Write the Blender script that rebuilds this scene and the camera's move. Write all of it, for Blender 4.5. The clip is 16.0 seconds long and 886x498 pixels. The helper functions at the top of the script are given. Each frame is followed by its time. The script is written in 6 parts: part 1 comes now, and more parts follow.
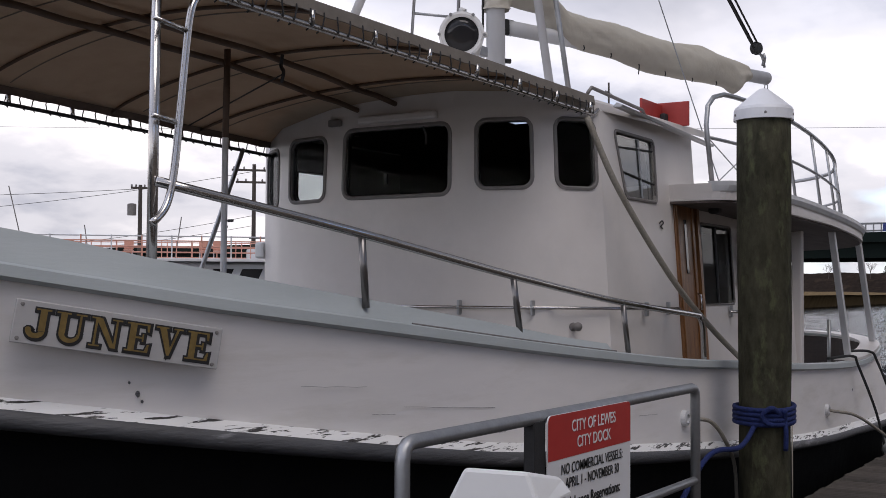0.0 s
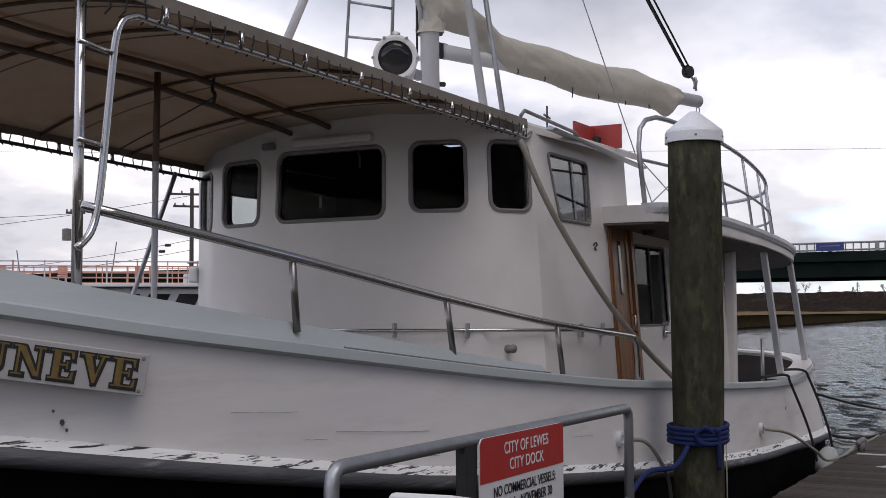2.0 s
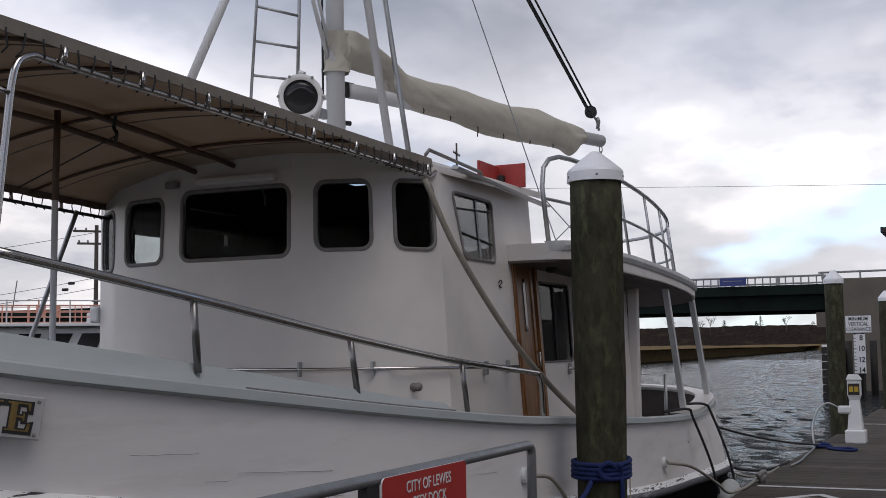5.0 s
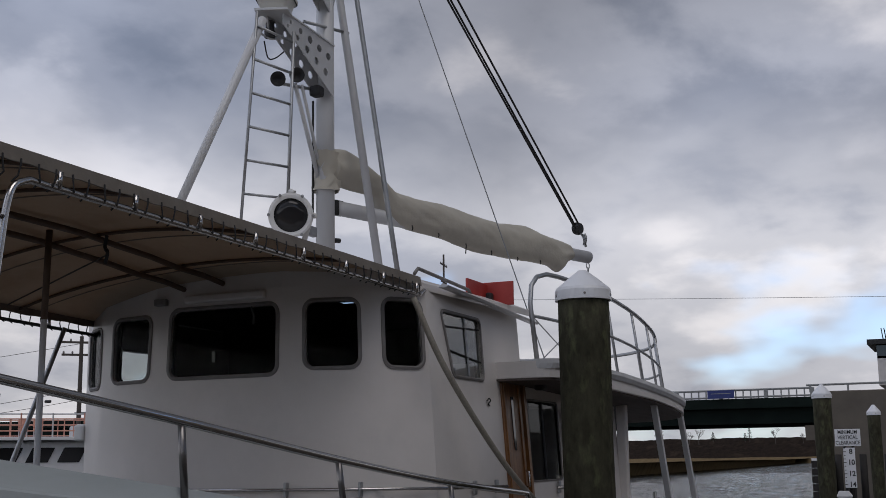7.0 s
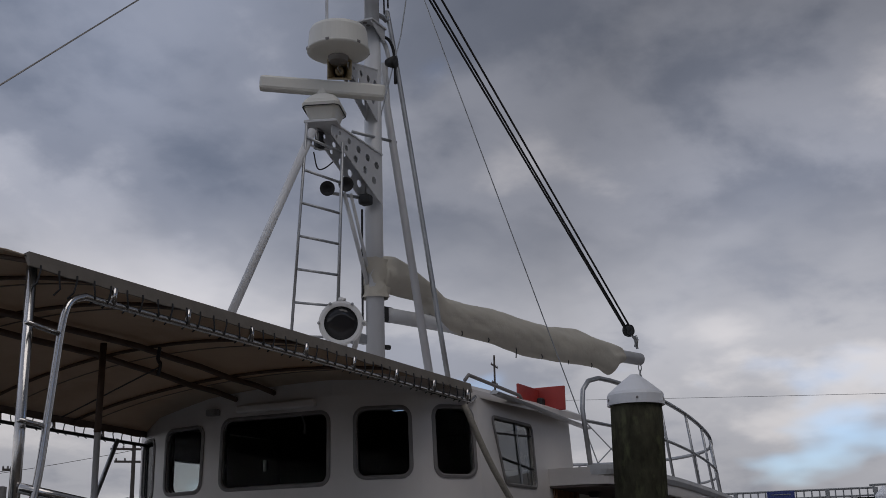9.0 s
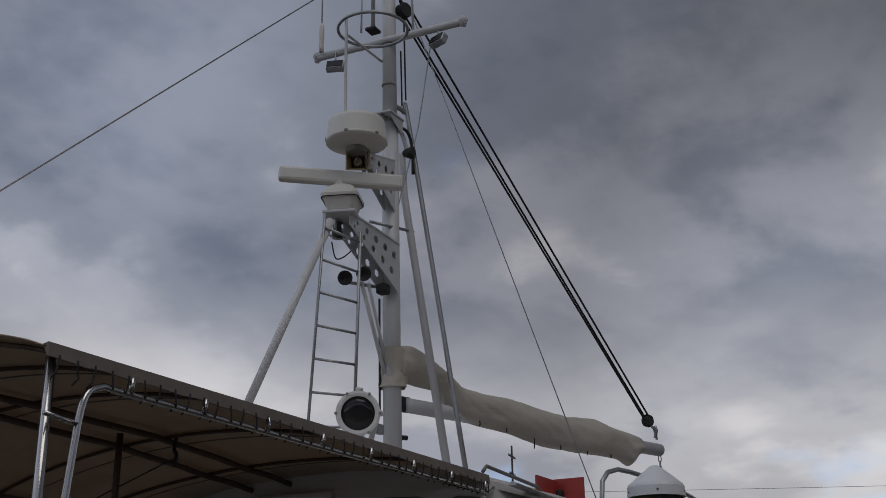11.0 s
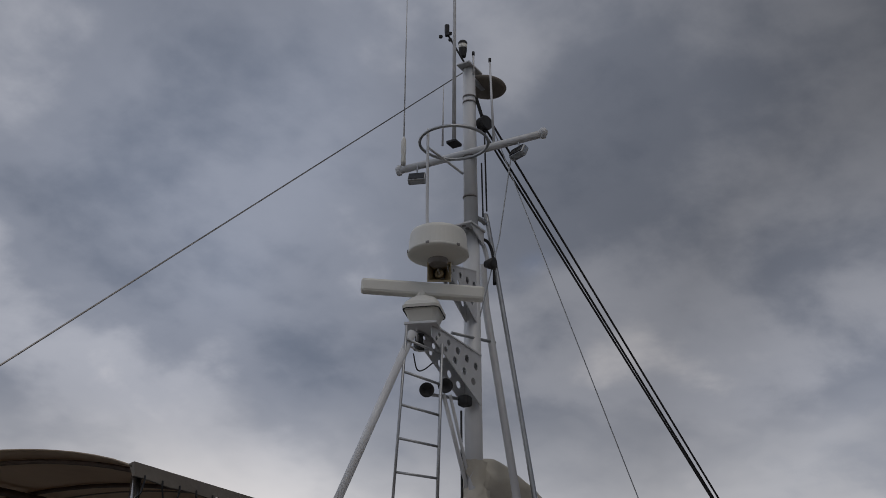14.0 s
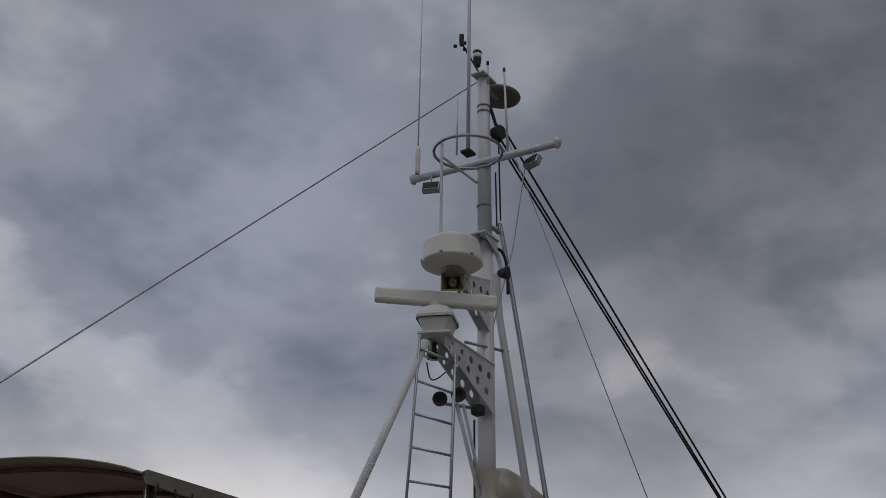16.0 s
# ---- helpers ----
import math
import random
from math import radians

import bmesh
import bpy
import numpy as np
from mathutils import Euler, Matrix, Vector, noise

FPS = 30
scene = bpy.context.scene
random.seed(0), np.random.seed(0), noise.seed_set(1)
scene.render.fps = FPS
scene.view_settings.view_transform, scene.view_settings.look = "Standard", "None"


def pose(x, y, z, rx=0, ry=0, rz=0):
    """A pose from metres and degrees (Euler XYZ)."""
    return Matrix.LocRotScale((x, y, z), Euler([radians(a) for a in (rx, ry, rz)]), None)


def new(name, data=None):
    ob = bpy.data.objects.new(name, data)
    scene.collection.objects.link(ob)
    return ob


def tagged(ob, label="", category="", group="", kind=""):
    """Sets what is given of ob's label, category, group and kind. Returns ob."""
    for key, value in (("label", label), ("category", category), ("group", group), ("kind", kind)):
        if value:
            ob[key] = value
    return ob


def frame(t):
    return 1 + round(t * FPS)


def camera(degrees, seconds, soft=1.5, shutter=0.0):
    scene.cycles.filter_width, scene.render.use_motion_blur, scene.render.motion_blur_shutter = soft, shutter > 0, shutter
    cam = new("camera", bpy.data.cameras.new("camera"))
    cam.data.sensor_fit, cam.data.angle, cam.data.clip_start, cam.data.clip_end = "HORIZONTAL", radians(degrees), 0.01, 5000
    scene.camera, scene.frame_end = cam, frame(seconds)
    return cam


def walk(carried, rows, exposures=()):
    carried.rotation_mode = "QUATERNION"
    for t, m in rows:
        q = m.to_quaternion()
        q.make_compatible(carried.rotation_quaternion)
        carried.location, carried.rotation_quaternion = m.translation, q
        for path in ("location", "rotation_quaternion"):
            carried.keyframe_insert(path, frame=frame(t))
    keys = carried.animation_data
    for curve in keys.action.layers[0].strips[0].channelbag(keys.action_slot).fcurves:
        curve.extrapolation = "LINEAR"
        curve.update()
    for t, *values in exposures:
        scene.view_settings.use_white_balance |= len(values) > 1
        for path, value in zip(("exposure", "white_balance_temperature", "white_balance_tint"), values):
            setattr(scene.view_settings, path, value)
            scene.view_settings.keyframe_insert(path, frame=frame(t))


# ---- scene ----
cam = camera(40.85, 16.0, soft=0.8)
ROWS = [
    (0.0, 0.000, 0.000, 1.550, 91.971, -0.297, -58.210),
    (0.5, 0.020, 0.013, 1.544, 92.996, 0.116, -58.418),
    (1.0, 0.016, -0.009, 1.548, 93.401, 0.288, -58.888),
    (1.5, 0.021, -0.021, 1.554, 93.343, 0.339, -59.738),
    (2.0, 0.030, -0.031, 1.550, 93.079, 0.247, -61.036),
    (2.5, 0.022, -0.033, 1.550, 92.880, 0.037, -62.088),
    (3.0, 0.024, -0.040, 1.549, 92.676, 0.119, -63.251),
    (3.5, 0.018, -0.049, 1.550, 92.548, 0.000, -64.885),
    (6.0, -0.002, -0.094, 1.585, 97.059, 1.023, -65.268),
    (6.5, -0.020, -0.079, 1.603, 98.589, 0.571, -65.566),
    (7.0, -0.026, -0.086, 1.611, 100.110, 0.682, -65.954),
    (7.5, -0.030, -0.089, 1.618, 101.343, 1.235, -65.676),
    (8.0, -0.029, -0.099, 1.637, 102.603, 1.643, -65.115),
    (8.5, -0.038, -0.099, 1.646, 103.826, 1.389, -64.075),
    (11.0, -0.057, -0.098, 1.648, 109.281, 0.899, -62.641),
    (11.5, -0.057, -0.088, 1.651, 110.298, 0.849, -61.674),
    (12.0, -0.064, -0.074, 1.664, 111.228, 0.771, -60.184),
    (12.5, -0.073, -0.092, 1.697, 112.051, 0.887, -58.940),
    (13.0, -0.074, -0.103, 1.709, 112.915, 0.806, -58.531),
    (13.5, -0.076, -0.105, 1.720, 113.723, 0.301, -58.777),
    (14.0, -0.077, -0.105, 1.709, 114.284, -0.292, -58.921),
    (14.5, -0.078, -0.115, 1.713, 114.980, -0.119, -58.597),
    (15.0, -0.094, -0.113, 1.714, 115.132, -0.433, -59.045),
    (15.5, -0.088, -0.122, 1.712, 114.841, -0.334, -59.045),
    (16.0, -0.086, -0.122, 1.711, 114.670, -0.771, -58.354),
]
EXPOSURES = [(0.0, 0.12, 6500, 17), (3.5, 0.08, 6500, 15), (6.0, -0.36, 6400, 14), (7.0, -0.61, 6350, 14), (8.5, -0.94, 6350, 14), (11.0, -1.06, 6450, 13), (16.0, -1.01, 6550, 12)]
walk(cam, [(t, pose(x, y, z, a, b, c)) for t, x, y, z, a, b, c in ROWS], EXPOSURES)

# ---------------------------------------------------------------- world and light
SUN_AZ, SUN_EL = radians(-122), radians(58)   # measured from +X towards +Y
world = bpy.data.worlds.new("sky")
scene.world = world
world.use_nodes = True
wt = world.node_tree
wt.nodes.clear()


def wnode(kind, **inputs):
    n = wt.nodes.new(kind)
    for k, v in inputs.items():
        n.inputs[k].default_value = v
    return n


def wmath(op, a, b=None, clamp=False):
    n = wt.nodes.new("ShaderNodeMath")
    n.operation, n.use_clamp = op, clamp
    for i, v in enumerate((a, b)):
        if v is None:
            continue
        if isinstance(v, (int, float)):
            n.inputs[i].default_value = v
        else:
            wt.links.new(v, n.inputs[i])
    return n.outputs[0]


def wramp(fac, stops, interp="LINEAR"):
    n = wt.nodes.new("ShaderNodeValToRGB")
    n.color_ramp.interpolation = interp
    while len(n.color_ramp.elements) < len(stops):
        n.color_ramp.elements.new(0.5)
    for e, (p, c) in zip(n.color_ramp.elements, stops):
        e.position, e.color = p, (*c, 1)
    wt.links.new(fac, n.inputs[0])
    return n.outputs[0]


def wmix(fac, a, b, mode="MIX"):
    n = wt.nodes.new("ShaderNodeMix")
    n.data_type, n.blend_type = "RGBA", mode
    for sock, v in ((n.inputs[0], fac), (n.inputs[6], a), (n.inputs[7], b)):
        if isinstance(v, (int, float)):
            sock.default_value = v
        elif isinstance(v, tuple):
            sock.default_value = (*v, 1)
        else:
            wt.links.new(v, sock)
    return n.outputs[2]


sky = wnode("ShaderNodeTexSky")
sky.sky_type, sky.sun_disc = "NISHITA", False
sky.sun_elevation, sky.sun_rotation = SUN_EL, radians(90) - SUN_AZ
coord = wt.nodes.new("ShaderNodeTexCoord")
sep = wt.nodes.new("ShaderNodeSeparateXYZ")
wt.links.new(coord.outputs["Generated"], sep.inputs[0])
dz = wmath("MAXIMUM", sep.outputs[2], 0.0)
# cloud sheet: the direction met with a level layer, flattened a little near the horizon
den = wmath("ADD", dz, 0.32)
comb = wt.nodes.new("ShaderNodeCombineXYZ")
wt.links.new(wmath("DIVIDE", sep.outputs[0], den), comb.inputs[0])
wt.links.new(wmath("DIVIDE", sep.outputs[1], den), comb.inputs[1])


def cloud_noise(scale, detail, rough, offset, distortion=0.0):
    m = wt.nodes.new("ShaderNodeMapping")
    m.inputs["Location"].default_value = offset
    wt.links.new(comb.outputs[0], m.inputs[0])
    n = wnode("ShaderNodeTexNoise", Scale=scale, Detail=detail, Roughness=rough, Distortion=distortion)
    wt.links.new(m.outputs[0], n.inputs["Vector"])
    return n.outputs["Fac"]


big = cloud_noise(1.5, 5.0, 0.5, (6.4, 2.9, 0.0), 0.2)
fine = cloud_noise(4.6, 6.0, 0.55, (0.4, 7.2, 0.0), 0.1)
mixed = wmath("ADD", wmath("MULTIPLY", big, 0.65), wmath("MULTIPLY", fine, 0.35))
grey = wramp(mixed, [(0.36, (0.19, 0.225, 0.295)), (0.47, (0.30, 0.335, 0.41)), (0.57, (0.50, 0.53, 0.60)), (0.68, (0.86, 0.86, 0.89))], "EASE")
low = wramp(mixed, [(0.36, (0.58, 0.615, 0.69)), (0.47, (0.90, 0.915, 0.95)), (0.60, (1.34, 1.315, 1.29))], "EASE")
rise = wramp(wmath("ADD", dz, wmath("MULTIPLY", wmath("SUBTRACT", fine, 0.5), 0.10)), [(0.165, (0, 0, 0)), (0.30, (1, 1, 1))], "EASE")
clouds = wmix(rise, low, grey)
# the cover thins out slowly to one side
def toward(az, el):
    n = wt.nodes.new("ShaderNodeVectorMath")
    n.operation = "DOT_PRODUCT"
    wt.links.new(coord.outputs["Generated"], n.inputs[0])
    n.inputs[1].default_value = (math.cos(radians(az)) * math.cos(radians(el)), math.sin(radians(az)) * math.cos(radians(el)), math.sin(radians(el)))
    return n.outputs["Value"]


thin = wmath("ADD", wmath("MULTIPLY", wmath("MULTIPLY", toward(120, 0), dz), 2.7), 1.0)
thin = wmath("MULTIPLY", wmath("MAXIMUM", thin, 0.45), wmath("ADD", wmath("MULTIPLY", wmath("MULTIPLY", wmath("SUBTRACT", toward(3, 13), 0.955), 22.0, True), 0.75), 1.0))
thin = wmath("MULTIPLY", thin, wmath("ADD", wmath("MULTIPLY", wmath("MULTIPLY", wmath("SUBTRACT", toward(48, 20), 0.955), 22.0, True), 0.35), 1.0))
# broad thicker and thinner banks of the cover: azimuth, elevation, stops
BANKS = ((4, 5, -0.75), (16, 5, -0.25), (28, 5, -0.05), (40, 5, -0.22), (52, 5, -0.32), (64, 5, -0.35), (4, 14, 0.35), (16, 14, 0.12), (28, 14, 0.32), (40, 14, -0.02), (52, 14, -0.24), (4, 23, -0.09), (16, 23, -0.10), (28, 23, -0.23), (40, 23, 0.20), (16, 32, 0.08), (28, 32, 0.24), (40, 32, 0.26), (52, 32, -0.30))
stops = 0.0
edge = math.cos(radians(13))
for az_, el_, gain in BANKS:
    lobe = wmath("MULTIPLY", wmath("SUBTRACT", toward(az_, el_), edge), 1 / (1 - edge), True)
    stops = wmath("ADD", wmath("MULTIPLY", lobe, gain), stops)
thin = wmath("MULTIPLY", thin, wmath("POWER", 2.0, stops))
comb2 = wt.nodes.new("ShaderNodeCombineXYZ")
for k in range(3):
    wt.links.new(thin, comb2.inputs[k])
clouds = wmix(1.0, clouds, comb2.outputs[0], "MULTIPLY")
gap = cloud_noise(1.3, 4.0, 0.5, (9.0, 2.3, 0.0))
clearing = wmath("MULTIPLY", wmath("SUBTRACT", toward(8, 11.5), 0.972), 4.2, True)
hole = wramp(wmath("ADD", gap, clearing), [(0.60, (0, 0, 0)), (0.70, (0.75, 0.75, 0.75))], "EASE")
blue = wmix(1.0, sky.outputs[0], (0.26, 0.30, 0.36), "MULTIPLY")
bg = wnode("ShaderNodeBackground", Strength=1.0)
wt.links.new(wmix(hole, clouds, blue), bg.inputs["Color"])
wout = wt.nodes.new("ShaderNodeOutputWorld")
wt.links.new(bg.outputs[0], wout.inputs[0])

sun_data = bpy.data.lights.new("sun", "SUN")
sun_data.energy, sun_data.angle, sun_data.color = 1.0, radians(40), (1.0, 0.96, 0.90)
sun = new("sun", sun_data)
sun.rotation_euler = Vector((math.cos(SUN_AZ) * math.cos(SUN_EL), math.sin(SUN_AZ) * math.cos(SUN_EL), math.sin(SUN_EL))).to_track_quat("Z", "Y").to_euler()


# ---------------------------------------------------------------- materials
def material(name, colour, rough=0.5, metal=0.0, tint=None, scale=8.0, amount=0.5, bump=0.0, bump_scale=60.0, stretch=(1, 1, 1),
             stain=None, stain_scale=1.2, stain_at=(0.52, 0.68), rough_var=0.12, vary=0.0, spec=0.5):
    """A surface with fine grain (tint, scale), broad stains with a shape of their own (stain) and relief (bump)."""
    mat = bpy.data.materials.new(name)
    mat.use_nodes = True
    nt = mat.node_tree
    bsdf = nt.nodes["Principled BSDF"]
    bsdf.inputs["Metallic"].default_value = metal
    bsdf.inputs["Specular IOR Level"].default_value = spec
    tc = nt.nodes.new("ShaderNodeTexCoord")
    mp = nt.nodes.new("ShaderNodeMapping")
    mp.inputs["Scale"].default_value = stretch
    nt.links.new(tc.outputs["Object"], mp.inputs[0])

    def noise_tex(sc, detail=5.0, rg=0.6):
        n = nt.nodes.new("ShaderNodeTexNoise")
        n.inputs["Scale"].default_value, n.inputs["Detail"].default_value, n.inputs["Roughness"].default_value = sc, detail, rg
        nt.links.new(mp.outputs[0], n.inputs["Vector"])
        return n.outputs["Fac"]

    def ramp(fac, a, b):
        r = nt.nodes.new("ShaderNodeValToRGB")
        r.color_ramp.elements[0].position, r.color_ramp.elements[1].position = a, b
        nt.links.new(fac, r.inputs[0])
        return r.outputs[0]

    def mix(fac, a, b):
        n = nt.nodes.new("ShaderNodeMix")
        n.data_type = "RGBA"
        for sock, v in ((n.inputs[0], fac), (n.inputs[6], a), (n.inputs[7], b)):
            if isinstance(v, tuple):
                sock.default_value = (*v, 1)
            elif isinstance(v, float):
                sock.default_value = v
            else:
                nt.links.new(v, sock)
        return n.outputs[2]

    grain = noise_tex(scale)
    tint = tint or tuple(c * 0.75 for c in colour)
    col = mix(ramp(grain, 0.5 - 0.5 * (1 - amount) * 0.6 - 0.1, 0.75), colour, tint)
    if stain:
        col = mix(ramp(noise_tex(stain_scale, 6.0, 0.65), *stain_at), col, stain)
    if vary:
        info = nt.nodes.new("ShaderNodeObjectInfo")
        hsv = nt.nodes.new("ShaderNodeHueSaturation")
        m = nt.nodes.new("ShaderNodeMapRange")
        m.inputs["To Min"].default_value, m.inputs["To Max"].default_value = 1 - vary, 1 + vary
        nt.links.new(info.outputs["Random"], m.inputs[0])
        nt.links.new(m.outputs[0], hsv.inputs["Value"])
        nt.links.new(col, hsv.inputs["Color"])
        col = hsv.outputs[0]
    nt.links.new(col, bsdf.inputs["Base Color"])
    rm = nt.nodes.new("ShaderNodeMapRange")
    rm.inputs["To Min"].default_value, rm.inputs["To Max"].default_value = max(0.02, rough - rough_var), min(1.0, rough + rough_var)
    nt.links.new(grain, rm.inputs[0])
    nt.links.new(rm.outputs[0], bsdf.inputs["Roughness"])
    if bump:
        b = nt.nodes.new("ShaderNodeBump")
        b.inputs["Strength"].default_value, b.inputs["Distance"].default_value = bump, 0.01
        nt.links.new(noise_tex(bump_scale), b.inputs["Height"])
        nt.links.new(b.outputs[0], bsdf.inputs["Normal"])
    return mat


HULL_WHITE = material("white hull paint", (0.84, 0.81, 0.79), 0.40, tint=(0.77, 0.745, 0.73), scale=4.0, bump=0.12, bump_scale=9, stretch=(0.35, 0.35, 2.2),
                      stain=(0.66, 0.63, 0.585), stain_scale=2.6, stain_at=(0.52, 0.78))
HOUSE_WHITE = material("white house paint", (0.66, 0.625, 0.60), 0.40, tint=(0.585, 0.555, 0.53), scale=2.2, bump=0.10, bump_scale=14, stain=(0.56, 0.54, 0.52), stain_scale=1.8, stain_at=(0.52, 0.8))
PEELING = material("peeling white paint over dark timber", (0.78, 0.78, 0.77), 0.6, tint=(0.70, 0.70, 0.69), scale=14, bump=0.6, bump_scale=26,
                   stretch=(0.13, 0.13, 2.2), stain=(0.03, 0.028, 0.027), stain_scale=34.0, stain_at=(0.558, 0.574))
RUB_DARK = material("worn black rub rail", (0.045, 0.046, 0.05), 0.55, tint=(0.10, 0.10, 0.105), scale=7, bump=0.7, bump_scale=20, stretch=(0.4, 0.4, 2.5),
                    stain=(0.24, 0.24, 0.25), stain_scale=6.0, stain_at=(0.60, 0.72))
HULL_BLACK = material("black topside paint", (0.003, 0.003, 0.0035), 0.6, tint=(0.005, 0.005, 0.0055), bump=0.2, bump_scale=10, spec=0.06)
GREY_CAP = material("pale grey-green rail paint", (0.42, 0.455, 0.46), 0.5, tint=(0.36, 0.395, 0.40), scale=5, bump=0.15, bump_scale=18, stretch=(0.4, 0.4, 2),
                    stain=(0.33, 0.35, 0.35), stain_at=(0.58, 0.75))
DECK_GREY = material("grey deck paint", (0.33, 0.34, 0.34), 0.7, bump=0.3, bump_scale=90)
CHROME = material("polished stainless steel", (0.52, 0.51, 0.50), 0.20, 1.0, tint=(0.50, 0.48, 0.46), scale=9, rough_var=0.08)
# steel darkened for the dark surroundings the rail stanchions mirror; also the forestay
CHROME_DARK = material("darkened stainless steel", (0.26, 0.25, 0.245), 0.32, 1.0, tint=(0.19, 0.18, 0.175), scale=9, rough_var=0.08)
GALV = material("galvanised pipe", (0.42, 0.43, 0.44), 0.45, 0.85, tint=(0.33, 0.34, 0.35), scale=14, bump=0.15, bump_scale=60)
SPAR = material("white spar paint", (0.62, 0.63, 0.645), 0.42, tint=(0.50, 0.505, 0.515), scale=5, stretch=(1, 1, 0.3), stain=(0.48, 0.46, 0.43), stain_scale=3, stain_at=(0.60, 0.8))
CANVAS_UNDER = material("tan awning canvas", (0.47, 0.385, 0.29), 0.92, tint=(0.40, 0.325, 0.24), scale=5, bump=0.3, bump_scale=40, stain=(0.36, 0.29, 0.215), stain_scale=1.6)
CANVAS_EDGE = material("weathered awning hem", (0.24, 0.215, 0.185), 0.9, tint=(0.17, 0.15, 0.13), scale=8, bump=0.4, bump_scale=50)
SAILCLOTH = material("cream sail cover", (0.54, 0.51, 0.44), 0.85, tint=(0.45, 0.42, 0.36), scale=4, bump=0.8, bump_scale=12, stain=(0.46, 0.43, 0.37), stain_scale=2.2)
BOWS = material("brown painted awning pipe", (0.105, 0.062, 0.040), 0.6, tint=(0.06, 0.037, 0.025), scale=12)
SOFFIT = material("brownish soffit with shade in colour", (0.10, 0.078, 0.070), 0.7, tint=(0.07, 0.055, 0.05), scale=4, stretch=(0.4, 4, 1))
BLACK = material("black rubber", (0.02, 0.02, 0.021), 0.6, bump=0.2)
GASKET = material("grey window gasket", (0.23, 0.218, 0.21), 0.6, tint=(0.16, 0.148, 0.142), scale=10)
WOOD = material("varnished teak door", (0.27, 0.115, 0.032), 0.36, tint=(0.11, 0.045, 0.015), scale=6, stretch=(6, 6, 0.6), bump=0.1)
DARKWOOD = material("dark cockpit joinery", (0.032, 0.017, 0.012), 0.55, tint=(0.016, 0.010, 0.008), scale=5, stretch=(1, 1, 4), bump=0.2)
# cabin shade put into a near-black colour, so the windows look dark
INTERIOR = material("near-black cabin lining with shade in colour", (0.016, 0.011, 0.009), 0.8, tint=(0.009, 0.007, 0.006), scale=3, spec=0.1)
RED = material("red board paint", (0.42, 0.045, 0.035), 0.5, tint=(0.33, 0.035, 0.03), bump=0.15)
SIGN_RED = material("red sign film", (0.46, 0.03, 0.025), 0.4, tint=(0.43, 0.028, 0.022))
SIGN_WHITE = material("white sign film", (0.74, 0.74, 0.75), 0.4, tint=(0.70, 0.70, 0.71))
INK = material("black print", (0.015, 0.015, 0.016), 0.5)
PRINT_WHITE = material("white print", (0.80, 0.80, 0.80), 0.5)
GOLD = material("gold leaf lettering", (0.27, 0.185, 0.06), 0.5, 0.4, tint=(0.15, 0.10, 0.035), scale=30)
BOARD_GREY = material("brushed grey name board", (0.50, 0.49, 0.48), 0.5, 0.3, tint=(0.43, 0.42, 0.42), scale=6, stretch=(0.3, 0.3, 4))
PILE = material("weathered mooring pile timber", (0.060, 0.057, 0.036), 0.92, tint=(0.020, 0.020, 0.012), scale=9, amount=0.75, stretch=(1.7, 1.7, 0.75), bump=1.0, bump_scale=16,
                stain=(0.088, 0.094, 0.050), stain_scale=5.5, stain_at=(0.54, 0.70), spec=0.2)
CAP_WHITE = material("white plastic pile cap", (0.76, 0.77, 0.79), 0.4, tint=(0.70, 0.71, 0.73), scale=6)
PLANK = material("weathered dock plank", (0.098, 0.083, 0.070), 0.88, tint=(0.040, 0.034, 0.029), scale=6, stretch=(5, 0.5, 5), bump=0.9, bump_scale=22, vary=0.30, stain=(0.055, 0.05, 0.044), stain_scale=0.9, spec=0.3)
LINE_PAINT = material("worn white line paint", (0.62, 0.62, 0.62), 0.8, tint=(0.5, 0.5, 0.5), stain=(0.28, 0.26, 0.24), stain_scale=6, stain_at=(0.58, 0.66))
PLASTIC = material("white moulded plastic", (0.74, 0.74, 0.73), 0.4, tint=(0.69, 0.69, 0.68), scale=5)
DOME = material("cream radar plastic", (0.70, 0.69, 0.64), 0.42, tint=(0.63, 0.62, 0.57), scale=5, stain=(0.52, 0.50, 0.45), stain_at=(0.6, 0.8))
HORN_TAN = material("aged tan loudspeaker", (0.44, 0.36, 0.22), 0.6, tint=(0.35, 0.28, 0.17))
YELLOW = material("yellow label", (0.55, 0.36, 0.03), 0.5)
ROPE_TAN = material("weathered tan rope", (0.36, 0.33, 0.28), 0.95, tint=(0.25, 0.23, 0.19), scale=60, bump=0.8, bump_scale=120)
ROPE_BLUE = material("blue mooring rope", (0.009, 0.024, 0.13), 0.85, tint=(0.005, 0.013, 0.075), scale=60, bump=0.9, bump_scale=110)
ROPE_BLACK = material("black line", (0.018, 0.018, 0.02), 0.9, tint=(0.03, 0.03, 0.03), scale=60, bump=0.6, bump_scale=120)
CONCRETE = material("stained bridge concrete", (0.15, 0.13, 0.105), 0.9, tint=(0.11, 0.095, 0.08), scale=0.8, bump=0.4, bump_scale=6, stain=(0.15, 0.135, 0.115), stain_scale=0.5)
BRIDGE_GREEN = material("dark green bridge steel", (0.010, 0.018, 0.015), 0.7, tint=(0.006, 0.010, 0.009), scale=0.8, spec=0.1)
BRIDGE_BLUE = material("blue name board", (0.03, 0.05, 0.22), 0.5)
RAIL_GREY = material("grey bridge railing", (0.30, 0.31, 0.31), 0.6)
TIMBER_BLACK = material("creosoted fender timber", (0.025, 0.022, 0.02), 0.85, scale=2, bump=0.5)
MARSH = material("dry marsh reed", (0.20, 0.145, 0.078), 0.95, tint=(0.115, 0.083, 0.045), scale=0.6, stretch=(1, 1, 0.2), spec=0.05)
